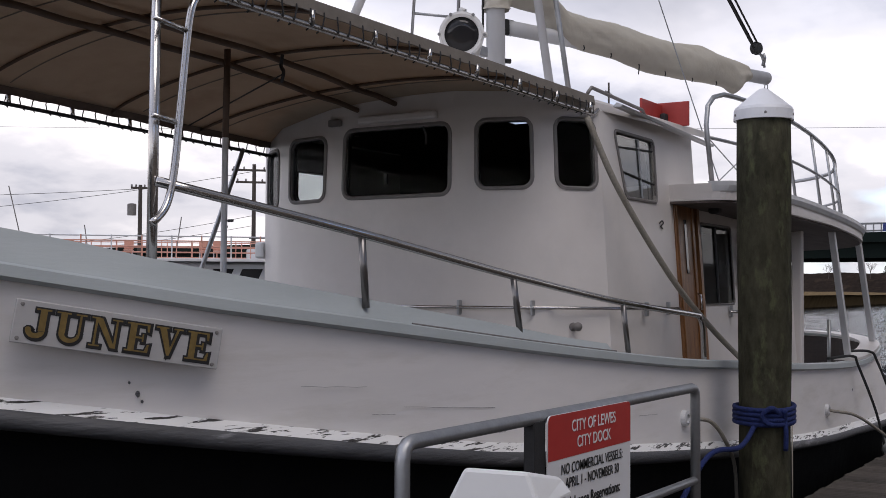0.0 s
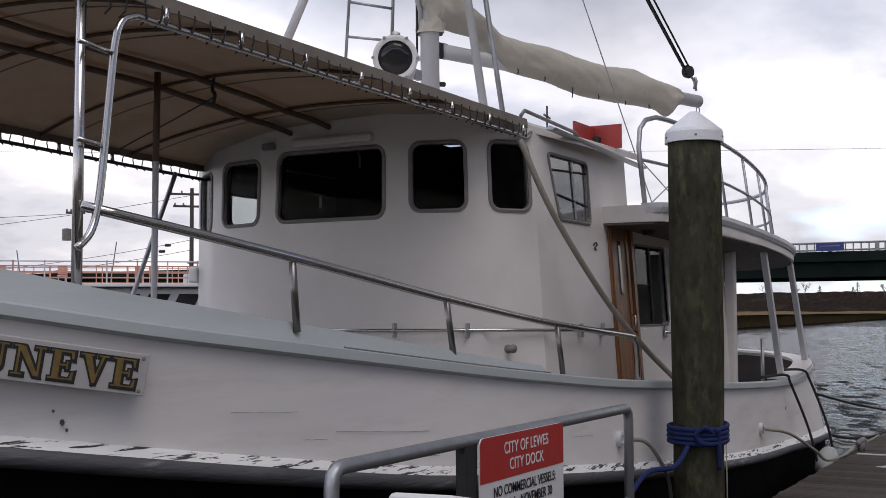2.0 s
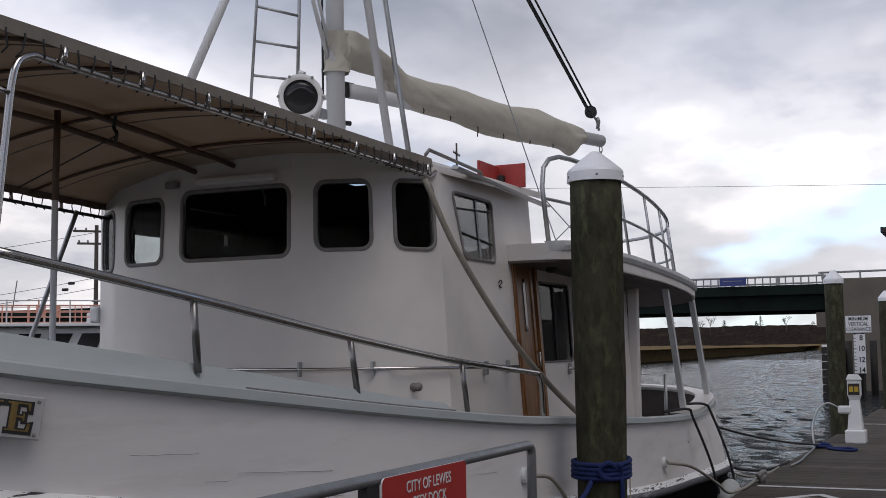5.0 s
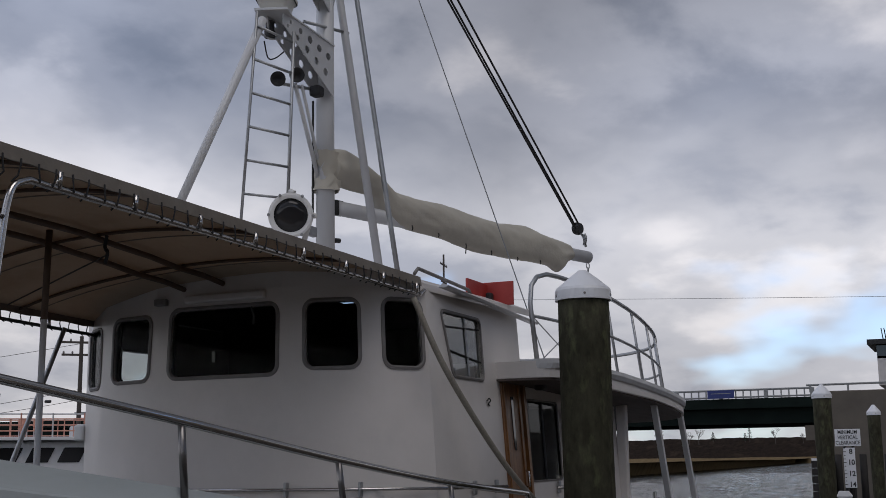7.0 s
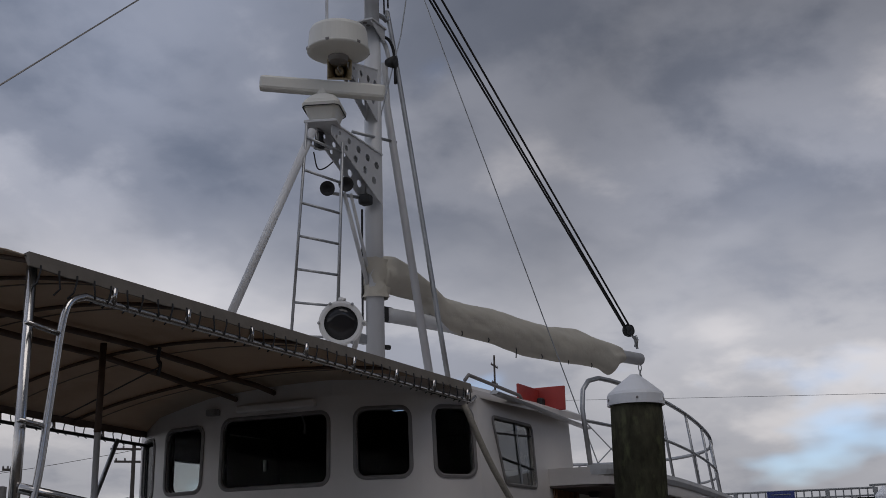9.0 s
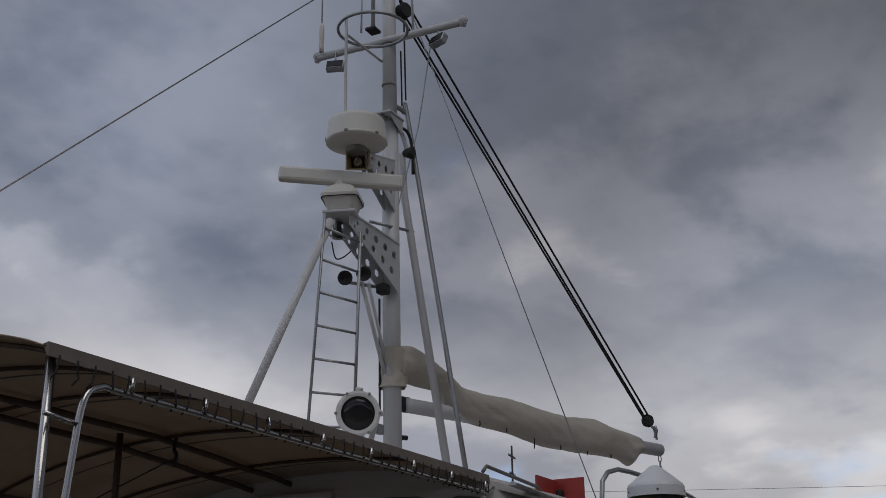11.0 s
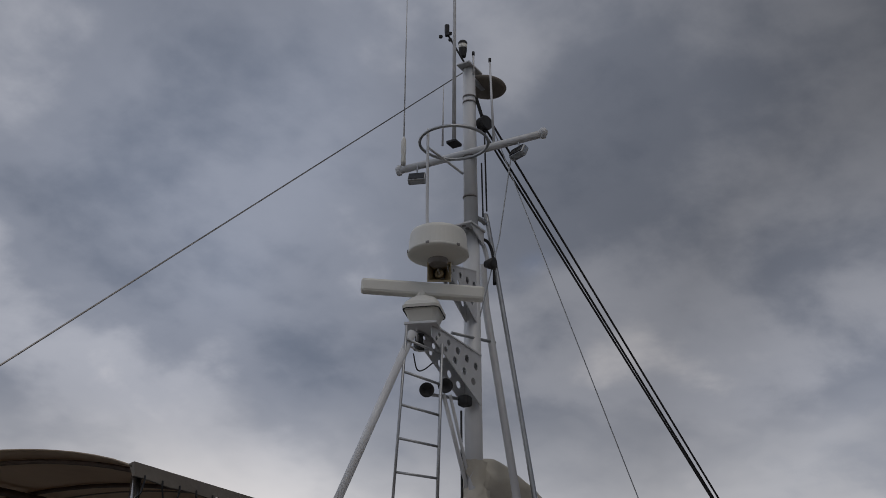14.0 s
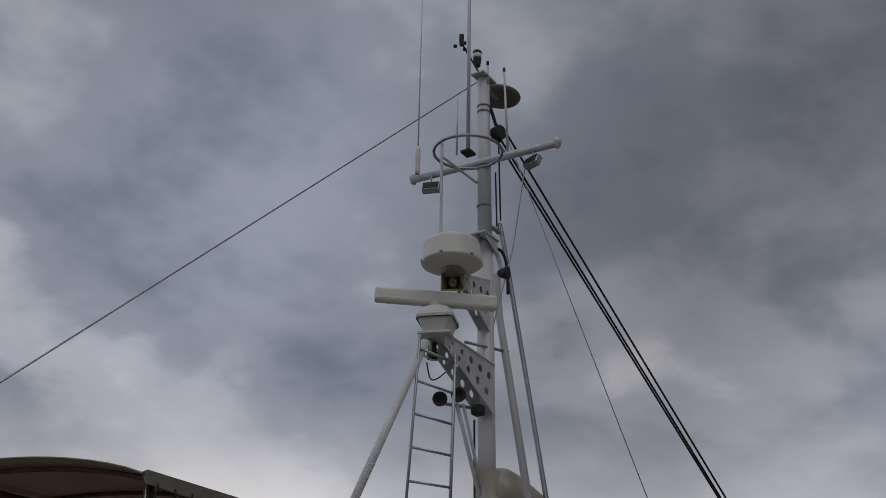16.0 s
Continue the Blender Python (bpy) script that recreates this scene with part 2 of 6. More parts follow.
SCRUB = material("bare winter scrub", (0.030, 0.021, 0.016), 0.95, tint=(0.014, 0.011, 0.009), scale=0.5, stain=(0.045, 0.033, 0.024), stain_scale=0.12, spec=0.05)
TWIG = material("bare twig bark", (0.10, 0.085, 0.075), 0.9)
EVERGREEN = material("dark evergreen needles", (0.03, 0.045, 0.03), 0.9, vary=0.1)
ORANGE = material("faded coral railing paint", (0.62, 0.33, 0.25), 0.6, tint=(0.55, 0.26, 0.19), scale=14)
POLE_WOOD = material("utility pole timber", (0.10, 0.085, 0.075), 0.9, tint=(0.06, 0.05, 0.045), stretch=(3, 3, 0.3))
MUD = material("canal bank earth", (0.14, 0.115, 0.085), 0.95, tint=(0.09, 0.075, 0.06), scale=0.7, bump=0.5, bump_scale=3)
FENDER = material("grey boat fender vinyl", (0.40, 0.41, 0.40), 0.5, tint=(0.33, 0.34, 0.33))


def let_light_through(mat, share, colour):
    """Cloth that passes some of the daylight."""
    nt = mat.node_tree
    bsdf = nt.nodes["Principled BSDF"]
    tr = nt.nodes.new("ShaderNodeBsdfTranslucent")
    tr.inputs["Color"].default_value = (*colour, 1)
    mx = nt.nodes.new("ShaderNodeMixShader")
    mx.inputs[0].default_value = share
    nt.links.new(bsdf.outputs[0], mx.inputs[1])
    nt.links.new(tr.outputs[0], mx.inputs[2])
    nt.links.new(mx.outputs[0], nt.nodes["Material Output"].inputs["Surface"])


let_light_through(CANVAS_UNDER, 0.21, (0.56, 0.37, 0.21))
let_light_through(CANVAS_EDGE, 0.10, (0.30, 0.25, 0.2))
let_light_through(SAILCLOTH, 0.08, (0.5, 0.46, 0.38))


def glass_material(name, colour, rough, trans, ior=1.45):
    mat = bpy.data.materials.new(name)
    mat.use_nodes = True
    b = mat.node_tree.nodes["Principled BSDF"]
    b.inputs["Base Color"].default_value = (*colour, 1)
    b.inputs["Roughness"].default_value = rough
    b.inputs["Transmission Weight"].default_value = trans
    b.inputs["IOR"].default_value = ior
    return mat


GLASS = glass_material("tinted window glass", (0.50, 0.53, 0.53), 0.01, 1.0, 1.09)
SIDE_GLASS = glass_material("clear side window glass", (0.80, 0.84, 0.84), 0.01, 1.0, 1.6)
LENS = glass_material("dark lamp lens", (0.02, 0.02, 0.022), 0.06, 0.0)

WATER = bpy.data.materials.new("canal water")
WATER.use_nodes = True
nt_ = WATER.node_tree
b_ = nt_.nodes["Principled BSDF"]
b_.inputs["Base Color"].default_value = (0.014, 0.017, 0.017, 1)
b_.inputs["Roughness"].default_value = 0.08
b_.inputs["IOR"].default_value = 1.33
tc_ = nt_.nodes.new("ShaderNodeTexCoord")
mp_ = nt_.nodes.new("ShaderNodeMapping")
mp_.inputs["Scale"].default_value = (1.0, 0.6, 1.0)
mp_.inputs["Rotation"].default_value = (0, 0, 0.5)
nt_.links.new(tc_.outputs["Object"], mp_.inputs[0])
prev = None
for sc, dist in ((0.7, 0.35), (2.6, 0.38), (7.0, 0.26), (18.0, 0.08)):
    n_ = nt_.nodes.new("ShaderNodeTexNoise")
    n_.inputs["Scale"].default_value, n_.inputs["Detail"].default_value = sc, 5.0
    nt_.links.new(mp_.outputs[0], n_.inputs["Vector"])
    bp_ = nt_.nodes.new("ShaderNodeBump")
    bp_.inputs["Strength"].default_value, bp_.inputs["Distance"].default_value = 1.0, dist
    nt_.links.new(n_.outputs["Fac"], bp_.inputs["Height"])
    if prev:
        nt_.links.new(prev, bp_.inputs["Normal"])
    prev = bp_.outputs[0]
nt_.links.new(prev, b_.inputs["Normal"])


# ---------------------------------------------------------------- mesh helpers
def part(name, bm, mat, parent=None, label="", smooth=False, recalc=True):
    """Links a bmesh as one mesh object, under a thing or a part where one is given."""
    if recalc:
        bmesh.ops.recalc_face_normals(bm, faces=bm.faces)
    me = bpy.data.meshes.new(name)
    bm.to_mesh(me)
    bm.free()
    if mat:
        me.materials.append(mat)
    if smooth:
        me.polygons.foreach_set("use_smooth", [True] * len(me.polygons))
    ob = new(name, me)
    if parent:
        ob.parent = parent
    if label:
        ob["label"] = label
    return ob


def thing(name, label, category, group="", kind=""):
    return tagged(new(name), label, category, group, kind)


def tube(bm, pts, r, seg=10, closed=False, r_end=None):
    pts = [Vector(p) for p in pts]
    n = len(pts)
    rings, nrm = [], None
    for i, p in enumerate(pts):
        a = pts[i - 1] if (i or closed) else p
        b = pts[(i + 1) % n] if (i < n - 1 or closed) else p
        d = (b - a).normalized()
        if nrm is None:
            nrm = d.orthogonal().normalized()
        nrm = (nrm - d * nrm.dot(d)).normalized()
        bi = d.cross(nrm)
        rr = r if r_end is None else r + (r_end - r) * i / max(1, n - 1)
        rings.append([bm.verts.new(p + rr * (math.cos(2 * math.pi * k / seg) * nrm + math.sin(2 * math.pi * k / seg) * bi)) for k in range(seg)])
    m = n if closed else n - 1
    for i in range(m):
        A, B = rings[i], rings[(i + 1) % n]
        for k in range(seg):
            bm.faces.new((A[k], A[(k + 1) % seg], B[(k + 1) % seg], B[k]))
    if not closed:
        bm.faces.new(rings[0][::-1])
        bm.faces.new(rings[-1])
    return bm


def tube_part(name, pts, r, mat, parent=None, label="", seg=10, closed=False, r_end=None):
    return part(name, tube(bmesh.new(), pts, r, seg, closed, r_end), mat, parent, label, smooth=seg > 6)


def spline(pts, per=8, closed=False):
    """Catmull-Rom points through pts."""
    P = [Vector(p) for p in pts]
    n, out = len(P), []
    for i in range(n if closed else n - 1):
        p0 = P[i - 1] if (i or closed) else P[0] * 2 - P[1]
        p1, p2 = P[i], P[(i + 1) % n]
        p3 = P[(i + 2) % n] if (i + 2 < n or closed) else p2 * 2 - p1
        for k in range(per):
            t = k / per
            out.append(0.5 * (2 * p1 + (p2 - p0) * t + (2 * p0 - 5 * p1 + 4 * p2 - p3) * t * t + (3 * p1 - p0 - 3 * p2 + p3) * t ** 3))
    if not closed:
        out.append(P[-1])
    return out


def sag(a, b, drop, n=14):
    a, b = Vector(a), Vector(b)
    return [a.lerp(b, i / n) - Vector((0, 0, 4 * drop * (i / n) * (1 - i / n))) for i in range(n + 1)]


def box(bm, c, size, m=None, bevel=0.0):
    got = bmesh.ops.create_cube(bm, size=1.0, matrix=(m or Matrix()) @ Matrix.Translation(c) @ Matrix.Diagonal((*size, 1)))
    if bevel:
        vs = set(got["verts"])
        es = [e for e in bm.edges if e.verts[0] in vs and e.verts[1] in vs]
        bmesh.ops.bevel(bm, geom=es, offset=bevel, segments=2, profile=0.5, affect="EDGES", clamp_overlap=True)
    return bm


def box_part(name, c, size, mat, parent=None, label="", m=None, bevel=0.0):
    return part(name, box(bmesh.new(), c, size, m, bevel), mat, parent, label)


def revolve(bm, profile, m=None, seg=24):
    m = m or Matrix()
    rings = []
    for r, z in profile:
        rings.append([bm.verts.new(m @ Vector((max(r, 1e-4) * math.cos(2 * math.pi * k / seg), max(r, 1e-4) * math.sin(2 * math.pi * k / seg), z))) for k in range(seg)])
    for A, B in zip(rings, rings[1:]):
        for k in range(seg):
            bm.faces.new((A[k], A[(k + 1) % seg], B[(k + 1) % seg], B[k]))
    bm.faces.new(rings[0][::-1])
    bm.faces.new(rings[-1])
    return bm


def grid(bm, rows, closed=False):
    """Faces between rows of points."""
    V = [[bm.verts.new(p) for p in row] for row in rows]
    for A, B in zip(V, V[1:]):
        n = len(A)
        for k in range(n if closed else n - 1):
            bm.faces.new((A[k], A[(k + 1) % n], B[(k + 1) % n], B[k]))
    return V


def strip_solid(bm, a, b, c, d):
    """A bar of four-sided section whose corners run along four point rows."""
    V = [[bm.verts.new(p) for p in row] for row in (a, b, c, d)]
    n = len(a)
    for i in range(n - 1):
        for k in range(4):
            bm.faces.new((V[k][i], V[(k + 1) % 4][i], V[(k + 1) % 4][i + 1], V[k][i + 1]))
    bm.faces.new([V[k][0] for k in range(4)])
    bm.faces.new([V[k][-1] for k in range(4)][::-1])
    return bm


def aim(a, b):
    """A matrix with its z axis from a to b, at a."""
    a, b = Vector(a), Vector(b)
    return Matrix.Translation(a) @ (b - a).to_track_quat("Z", "Y").to_matrix().to_4x4()


def rounded(u0, u1, v0, v1, r, skew=0.0, n=5):
    """A rounded outline; skew rakes its first side forward towards the head."""
    out = []
    for cx, cy, a0 in ((u1 - r, v1 - r, 0), (u0 + r, v1 - r, 90), (u0 + r, v0 + r, 180), (u1 - r, v0 + r, 270)):
        for i in range(n + 1):
            a = radians(a0 + 90 * i / n)
            u, v = cx + r * math.cos(a), cy + r * math.sin(a)
            out.append((u + skew * (u1 - u) / (u1 - u0) * (v1 - v) / (v1 - v0), v))
    return out


class Facet:
    """A flat wall between two foot points, leaning by its head points; u runs along it in metres and v up."""

    def __init__(self, bl, br, tl, tr):
        self.c = [Vector(p) for p in (bl, br, tl, tr)]
        self.w = ((self.c[1] - self.c[0]).length + (self.c[3] - self.c[2]).length) / 2
        self.h = ((self.c[2] - self.c[0]).length + (self.c[3] - self.c[1]).length) / 2
        self.n = (self.c[1] - self.c[0]).cross(self.c[2] - self.c[0]).normalized()

    def at(self, u, v, off=0.0):
        a, b = u / self.w, v / self.h
        bl, br, tl, tr = self.c
        return (bl.lerp(br, a)).lerp(tl.lerp(tr, a), b) + self.n * off

    def wall(self, name, mat, parent, holes=(), thick=0.05, label="", ends=None):
        bm = bmesh.new()
        loops = [[(0, 0), (self.w, 0), (self.w, self.h), (0, self.h)]] + [rounded(*h) for h in holes]
        edges = []
        for lp in loops:
            vs = [bm.verts.new(self.at(u, v)) for u, v in lp]
            edges += [bm.edges.new((vs[i], vs[(i + 1) % len(vs)])) for i in range(len(vs))]
        bmesh.ops.triangle_fill(bm, edges=edges, use_beauty=True, normal=self.n)
        got = bmesh.ops.extrude_face_region(bm, geom=list(bm.faces))
        bmesh.ops.translate(bm, verts=[g for g in got["geom"] if isinstance(g, bmesh.types.BMVert)], vec=-self.n * thick)
        ob = part(name, bm, mat, parent, label)
        if ends:
            # shade the outer face as part of one rounded wall
            me = ob.data
            along_u = (self.c[1] - self.c[0]).normalized()
            normals = []
            count = sum(len(lp) for lp in loops)
            for v in me.vertices:
                u = (v.co - self.c[0]).dot(along_u) / self.w
                u = max(0.0, min(1.0, u))
                n = ends[0].lerp(self.n, 2 * u) if u < 0.5 else self.n.lerp(ends[1], 2 * u - 1)
                inner = v.index >= count
                normals.append((-n if inner else n).normalized())
            me.polygons.foreach_set("use_smooth", [True] * len(me.polygons))
            me.normals_split_custom_set_from_vertices(normals)
        return ob

    def ring(self, hole, grow, proud, back=0.02):
        """A frame round a hole."""
        u0, u1, v0, v1, r, k = (*hole, 0.0)[:6]
        inner, outer = rounded(u0, u1, v0, v1, r, k), rounded(u0 - grow, u1 + grow, v0 - grow, v1 + grow, r + grow, k)
        bm = bmesh.new()
        rows = [[self.at(u, v, off) for u, v in lp] for lp, off in ((inner, -back), (inner, proud * 0.7), (rounded(u0 - grow / 3, u1 + grow / 3, v0 - grow / 3, v1 + grow / 3, r + grow / 3, k), proud),
                                                                   (outer, proud * 0.6), (outer, 0.001))]
        grid(bm, rows, closed=True)
        return bm

    def pane(self, hole, depth=0.012, thick=0.004):
        u0, u1, v0, v1, r, k = (*hole, 0.0)[:6]
        bm = bmesh.new()
        lp = rounded(u0 - 0.002, u1 + 0.002, v0 - 0.002, v1 + 0.002, r, k)
        f = bm.faces.new([bm.verts.new(self.at(u, v, -depth)) for u, v in lp])
        got = bmesh.ops.extrude_face_region(bm, geom=[f])
        bmesh.ops.translate(bm, verts=[g for g in got["geom"] if isinstance(g, bmesh.types.BMVert)], vec=-self.n * thick)
        return bm

    def window(self, hole, parent, grow=0.035, name="window", glass=None):
        fr = part(name, self.ring(hole, grow, 0.014), GASKET, parent)
        pn = part("pane", self.pane(hole), glass or GLASS, fr)
        pn.visible_shadow = False
        return fr


def text_mesh(body, size, extrude=0.002, offset=0.0, width=1.0, shear=0.0):
    cu = bpy.data.curves.new("text", "FONT")
    cu.body, cu.size, cu.extrude, cu.offset, cu.shear = body, size, extrude, offset, shear
    cu.align_x, cu.align_y = "CENTER", "CENTER"
    ob = new("text", cu)
    me = bpy.data.meshes.new_from_object(ob.evaluated_get(bpy.context.evaluated_depsgraph_get()))
    bpy.data.objects.remove(ob)
    me.transform(Matrix.Diagonal((width, 1, 1, 1)))
    return me


def text_part(name, body, size, mat, parent, m, label="", extrude=0.002, offset=0.0, width=1.0):
    me = text_mesh(body, size, extrude, offset, width)
    me.transform(m)
    me.materials.append(mat)
    ob = new(name, me)
    ob.parent = parent
    if label:
        ob["label"] = label
    return ob


# ---------------------------------------------------------------- ground, water, dock
WATER_Z = -1.0
wx = [-400, -100, -20] + [0.26 * i for i in range(300)] + [78 + 0.8 * i for i in range(160)] + [210, 240, 300, 420, 2500]
wy = [-60, -10] + [1.8 + 0.26 * i for i in range(100)] + [27.8 + 0.9 * i for i in range(40)] + [66, 80, 120, 300, 800, 2500]


def ripple(x, y):
    if not (0 < x < 205 and 1.5 < y < 63):
        return 0.0
    u, v = 0.88 * x + 0.48 * y, -0.48 * x + 0.88 * y
    return 0.04 * noise.noise(Vector((u * 0.75, v * 0.38, 0.3))) + 0.042 * noise.noise(Vector((u * 1.7, v * 0.9, 4.0))) + 0.036 * noise.noise(Vector((x * 1.9, y * 1.9, 9.0)))


nxw = len(wx)
me = bpy.data.meshes.new("water")
me.from_pydata([(x, y, WATER_Z + ripple(x, y)) for y in wy for x in wx], [], [(j * nxw + i, j * nxw + i + 1, (j + 1) * nxw + i + 1, (j + 1) * nxw + i) for j in range(len(wy) - 1) for i in range(nxw - 1)])
me.polygons.foreach_set("use_smooth", [True] * len(me.polygons))
me.materials.append(WATER)
tagged(new("water", me), "grey rippled canal water under a cloudy sky", "water", kind="structure")

# dock frame: stringers under the planks
dock = tagged(part("pavement", box(box(bmesh.new(), (18.6, 2.16, -0.19), (43.4, 0.1, 0.28)), (18.6, -1.75, -0.19), (43.4, 0.1, 0.28)), PLANK), "weathered grey timber dock with a painted white line", "dock", kind="structure")
bm = bmesh.new()
box(bm, (10, -40, -1.0), (260, 76, 1.9))
tagged(part("ground", bm, MUD), "bare canal bank behind the dock", "ground", kind="structure")

# ---------------------------------------------------------------- the boat: plan and sheer
YC = 4.72


def table(xs, ys):
    """A smooth curve through known stations."""
    pts = spline([(x, y, 0) for x, y in zip(xs, ys)], 10)
    X, Y = [p.x for p in pts], [p.y for p in pts]
    return lambda x: float(np.interp(x, X, Y))


SHEER = table((0.9, 2.8, 3.75, 5.4, 6.66, 7.7, 8.9, 10.8, 12.8, 14.0, 14.8, 16.6), (1.96, 1.625, 1.466, 1.279, 1.160, 1.075, 1.003, 0.892, 0.818, 0.852, 0.905, 1.0))
RUB = table((0.9, 2.81, 4.77, 5.63, 6.75, 8.9, 11.0, 13.0, 15.0, 16.6), (1.48, 1.108, 0.803, 0.70, 0.578, 0.382, 0.235, 0.165, 0.135, 0.14))
BULWARK = table((0.9, 2.8, 3.4, 4.2, 5.4, 6.0, 6.7), (2.14, 1.774, 1.645, 1.520, 1.368, 1.292, 1.222))
half_plan = spline([(1.15, 0.0, 0), (1.35, 0.26, 0), (1.9, 0.62, 0), (2.81, 1.10, 0), (3.41, 1.45, 0), (4.2, 1.70, 0), (5.5, 1.83, 0), (7.0, 1.87, 0), (8.5, 1.88, 0), (10.0, 1.88, 0), (12.0, 1.86, 0),
                    (13.5, 1.80, 0), (14.62, 1.68, 0), (15.3, 1.45, 0), (15.9, 1.06, 0), (16.25, 0.6, 0), (16.38, 0.0, 0)], 7)


def side_row(sgn, off, zf, plan=half_plan, lo=-1e9, hi=1e9):
    """Points along one side of the hull at an inward offset; sgn -1 is the port side."""
    out = []
    for i, p in enumerate(plan):
        if not lo <= p.x <= hi:
            continue
        a, b = plan[max(0, i - 1)], plan[min(len(plan) - 1, i + 1)]
        d = (b - a).normalized()
        n = Vector((-d.y, d.x, 0))
        if i in (0, len(plan) - 1):
            n = Vector((-1 if i == 0 else 1, 0, 0))
        o = off(p.x) if callable(off) else off
        q = p - n * o
        out.append(Vector((q.x, YC + sgn * max(q.y, 0.0), zf(p.x))))
    return out


def loop_row(off, zf):
    a, b = side_row(-1, off, zf), side_row(1, off, zf)
    return a + b[::-1][1:-1]


def flare(x):
    return 0.16 * max(0.0, min(1.0, (5.5 - x) / 4.0)) - 0.15 * max(0.0, min(1.0, (x - 12.5) / 2.2))


yacht = thing("motor_yacht", "white wooden trawler yacht with black hull and tan awning", "boat")
# white topsides down to the rub rail
bm = bmesh.new()
grid(bm, [loop_row(0.0, SHEER), loop_row(lambda x: flare(x) * 0.35, lambda x: SHEER(x) * 0.62 + RUB(x) * 0.38), loop_row(flare, RUB)], closed=True)
grid(bm, [loop_row(0.07, SHEER), loop_row(0.09, lambda x: SHEER(x) - 0.42)], closed=True)
hull = part("hull", bm, HULL_WHITE, yacht, "white painted wooden topsides", smooth=True)
bm = bmesh.new()
grid(bm, [loop_row(flare, lambda x: RUB(x) - 0.02), loop_row(lambda x: flare(x) * 1.3 + 0.03, lambda x: RUB(x) - 0.35), loop_row(lambda x: 2.2 * flare(x) + 0.16, lambda x: -1.02), loop_row(lambda x: 2.2 * flare(x) + 0.6, lambda x: -1.4)], closed=True)
part("lower_hull", bm, HULL_BLACK, hull, "black painted lower hull", smooth=True)
# rub rail: a white peeling shelf over a dark worn timber
bm = bmesh.new()
grid(bm, [loop_row(lambda x: flare(x) - 0.001, lambda x: RUB(x) + 0.046), loop_row(lambda x: flare(x) - 0.016, lambda x: RUB(x) + 0.040), loop_row(lambda x: flare(x) - 0.055, lambda x: RUB(x) + 0.016),
          loop_row(lambda x: flare(x) - 0.072, lambda x: RUB(x) + 0.004)], closed=True)
part("rail_top", bm, PEELING, hull, "peeling white paint on the rub rail")
bm = bmesh.new()
grid(bm, [loop_row(lambda x: flare(x) - 0.072, lambda x: RUB(x) + 0.003), loop_row(lambda x: flare(x) - 0.092, lambda x: RUB(x) - 0.012), loop_row(lambda x: flare(x) - 0.095, lambda x: RUB(x) - 0.05),
          loop_row(lambda x: flare(x) - 0.07, lambda x: RUB(x) - 0.072), loop_row(lambda x: flare(x), lambda x: RUB(x) - 0.075)], closed=True)
part("rub_rail", bm, RUB_DARK, hull, "scuffed black rub rail", smooth=True)
# grey cap along the sheer
bm = bmesh.new()
grid(bm, [loop_row(0.10, lambda x: SHEER(x) - 0.012), loop_row(0.10, lambda x: SHEER(x) + 0.018), loop_row(0.0, lambda x: SHEER(x) + 0.022), loop_row(-0.035, lambda x: SHEER(x) + 0.012),
          loop_row(-0.04, lambda x: SHEER(x) - 0.03), loop_row(-0.004, lambda x: SHEER(x) - 0.045)], closed=True)
part("sheer_cap", bm, GREY_CAP, hull, "pale grey painted sheer cap", smooth=False)
# raised bulwark board at the bow, both sides
for sgn in (-1, 1):
    bm = bmesh.new()
    hi = 6.72
    strip_solid(bm, side_row(sgn, 0.012, lambda x: SHEER(x) + 0.015, hi=hi), side_row(sgn, 0.06, lambda x: BULWARK(x), hi=hi), side_row(sgn, 0.12, lambda x: BULWARK(x), hi=hi), side_row(sgn, 0.09, lambda x: SHEER(x) + 0.015, hi=hi))
    part("bulwark_board", bm, GREY_CAP, hull, "pale grey raised bulwark board")
    tube_part("joint", side_row(sgn, -0.002, lambda x: SHEER(x) + 0.024, lo=4.4, hi=6.70), 0.0045, GASKET, hull, "open joint under the bulwark board", seg=5)
# deck
bm = bmesh.new()
P, S = side_row(-1, 0.09, lambda x: SHEER(x) - 0.40), side_row(1, 0.09, lambda x: SHEER(x) - 0.40)
grid(bm, [P, [a.lerp(b, 0.5) + Vector((0, 0, 0.05)) for a, b in zip(P, S)], S])
part("deck", bm, DECK_GREY, hull, "grey painted deck")

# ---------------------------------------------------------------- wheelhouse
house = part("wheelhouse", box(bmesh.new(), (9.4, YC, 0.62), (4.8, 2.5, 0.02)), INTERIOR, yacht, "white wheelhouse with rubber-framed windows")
TOP = 2.80
BOT = 0.55


def roof_z(x, y):
    return 3.12 - 0.30 * ((y - YC) / 1.45) ** 2 - 0.05 * max(0, (7.4 - x)) + 0.02 * (x - 8)


# plan from the port side round the front to the starboard side: foot and head points
plan_top = [(9.25, 3.37), (7.44, 3.37), (7.06, 3.62), (6.90, 4.20), (6.90, 5.24), (7.03, 5.80), (7.33, 6.22), (9.25, 6.22)]
plan_bot = [(9.25, 3.22), (7.40, 3.22), (7.00, 3.52), (6.84, 4.16), (6.84, 5.28), (7.01, 5.82), (7.33, 6.22), (9.25, 6.22)]
facets = []
for i in range(7):
    (ax, ay), (bx, by) = plan_bot[i], plan_bot[i + 1]
    (cx, cy), (dx, dy) = plan_top[i], plan_top[i + 1]
    facets.append(Facet((bx, by, BOT), (ax, ay, BOT), (dx, dy, TOP), (cx, cy, TOP)))
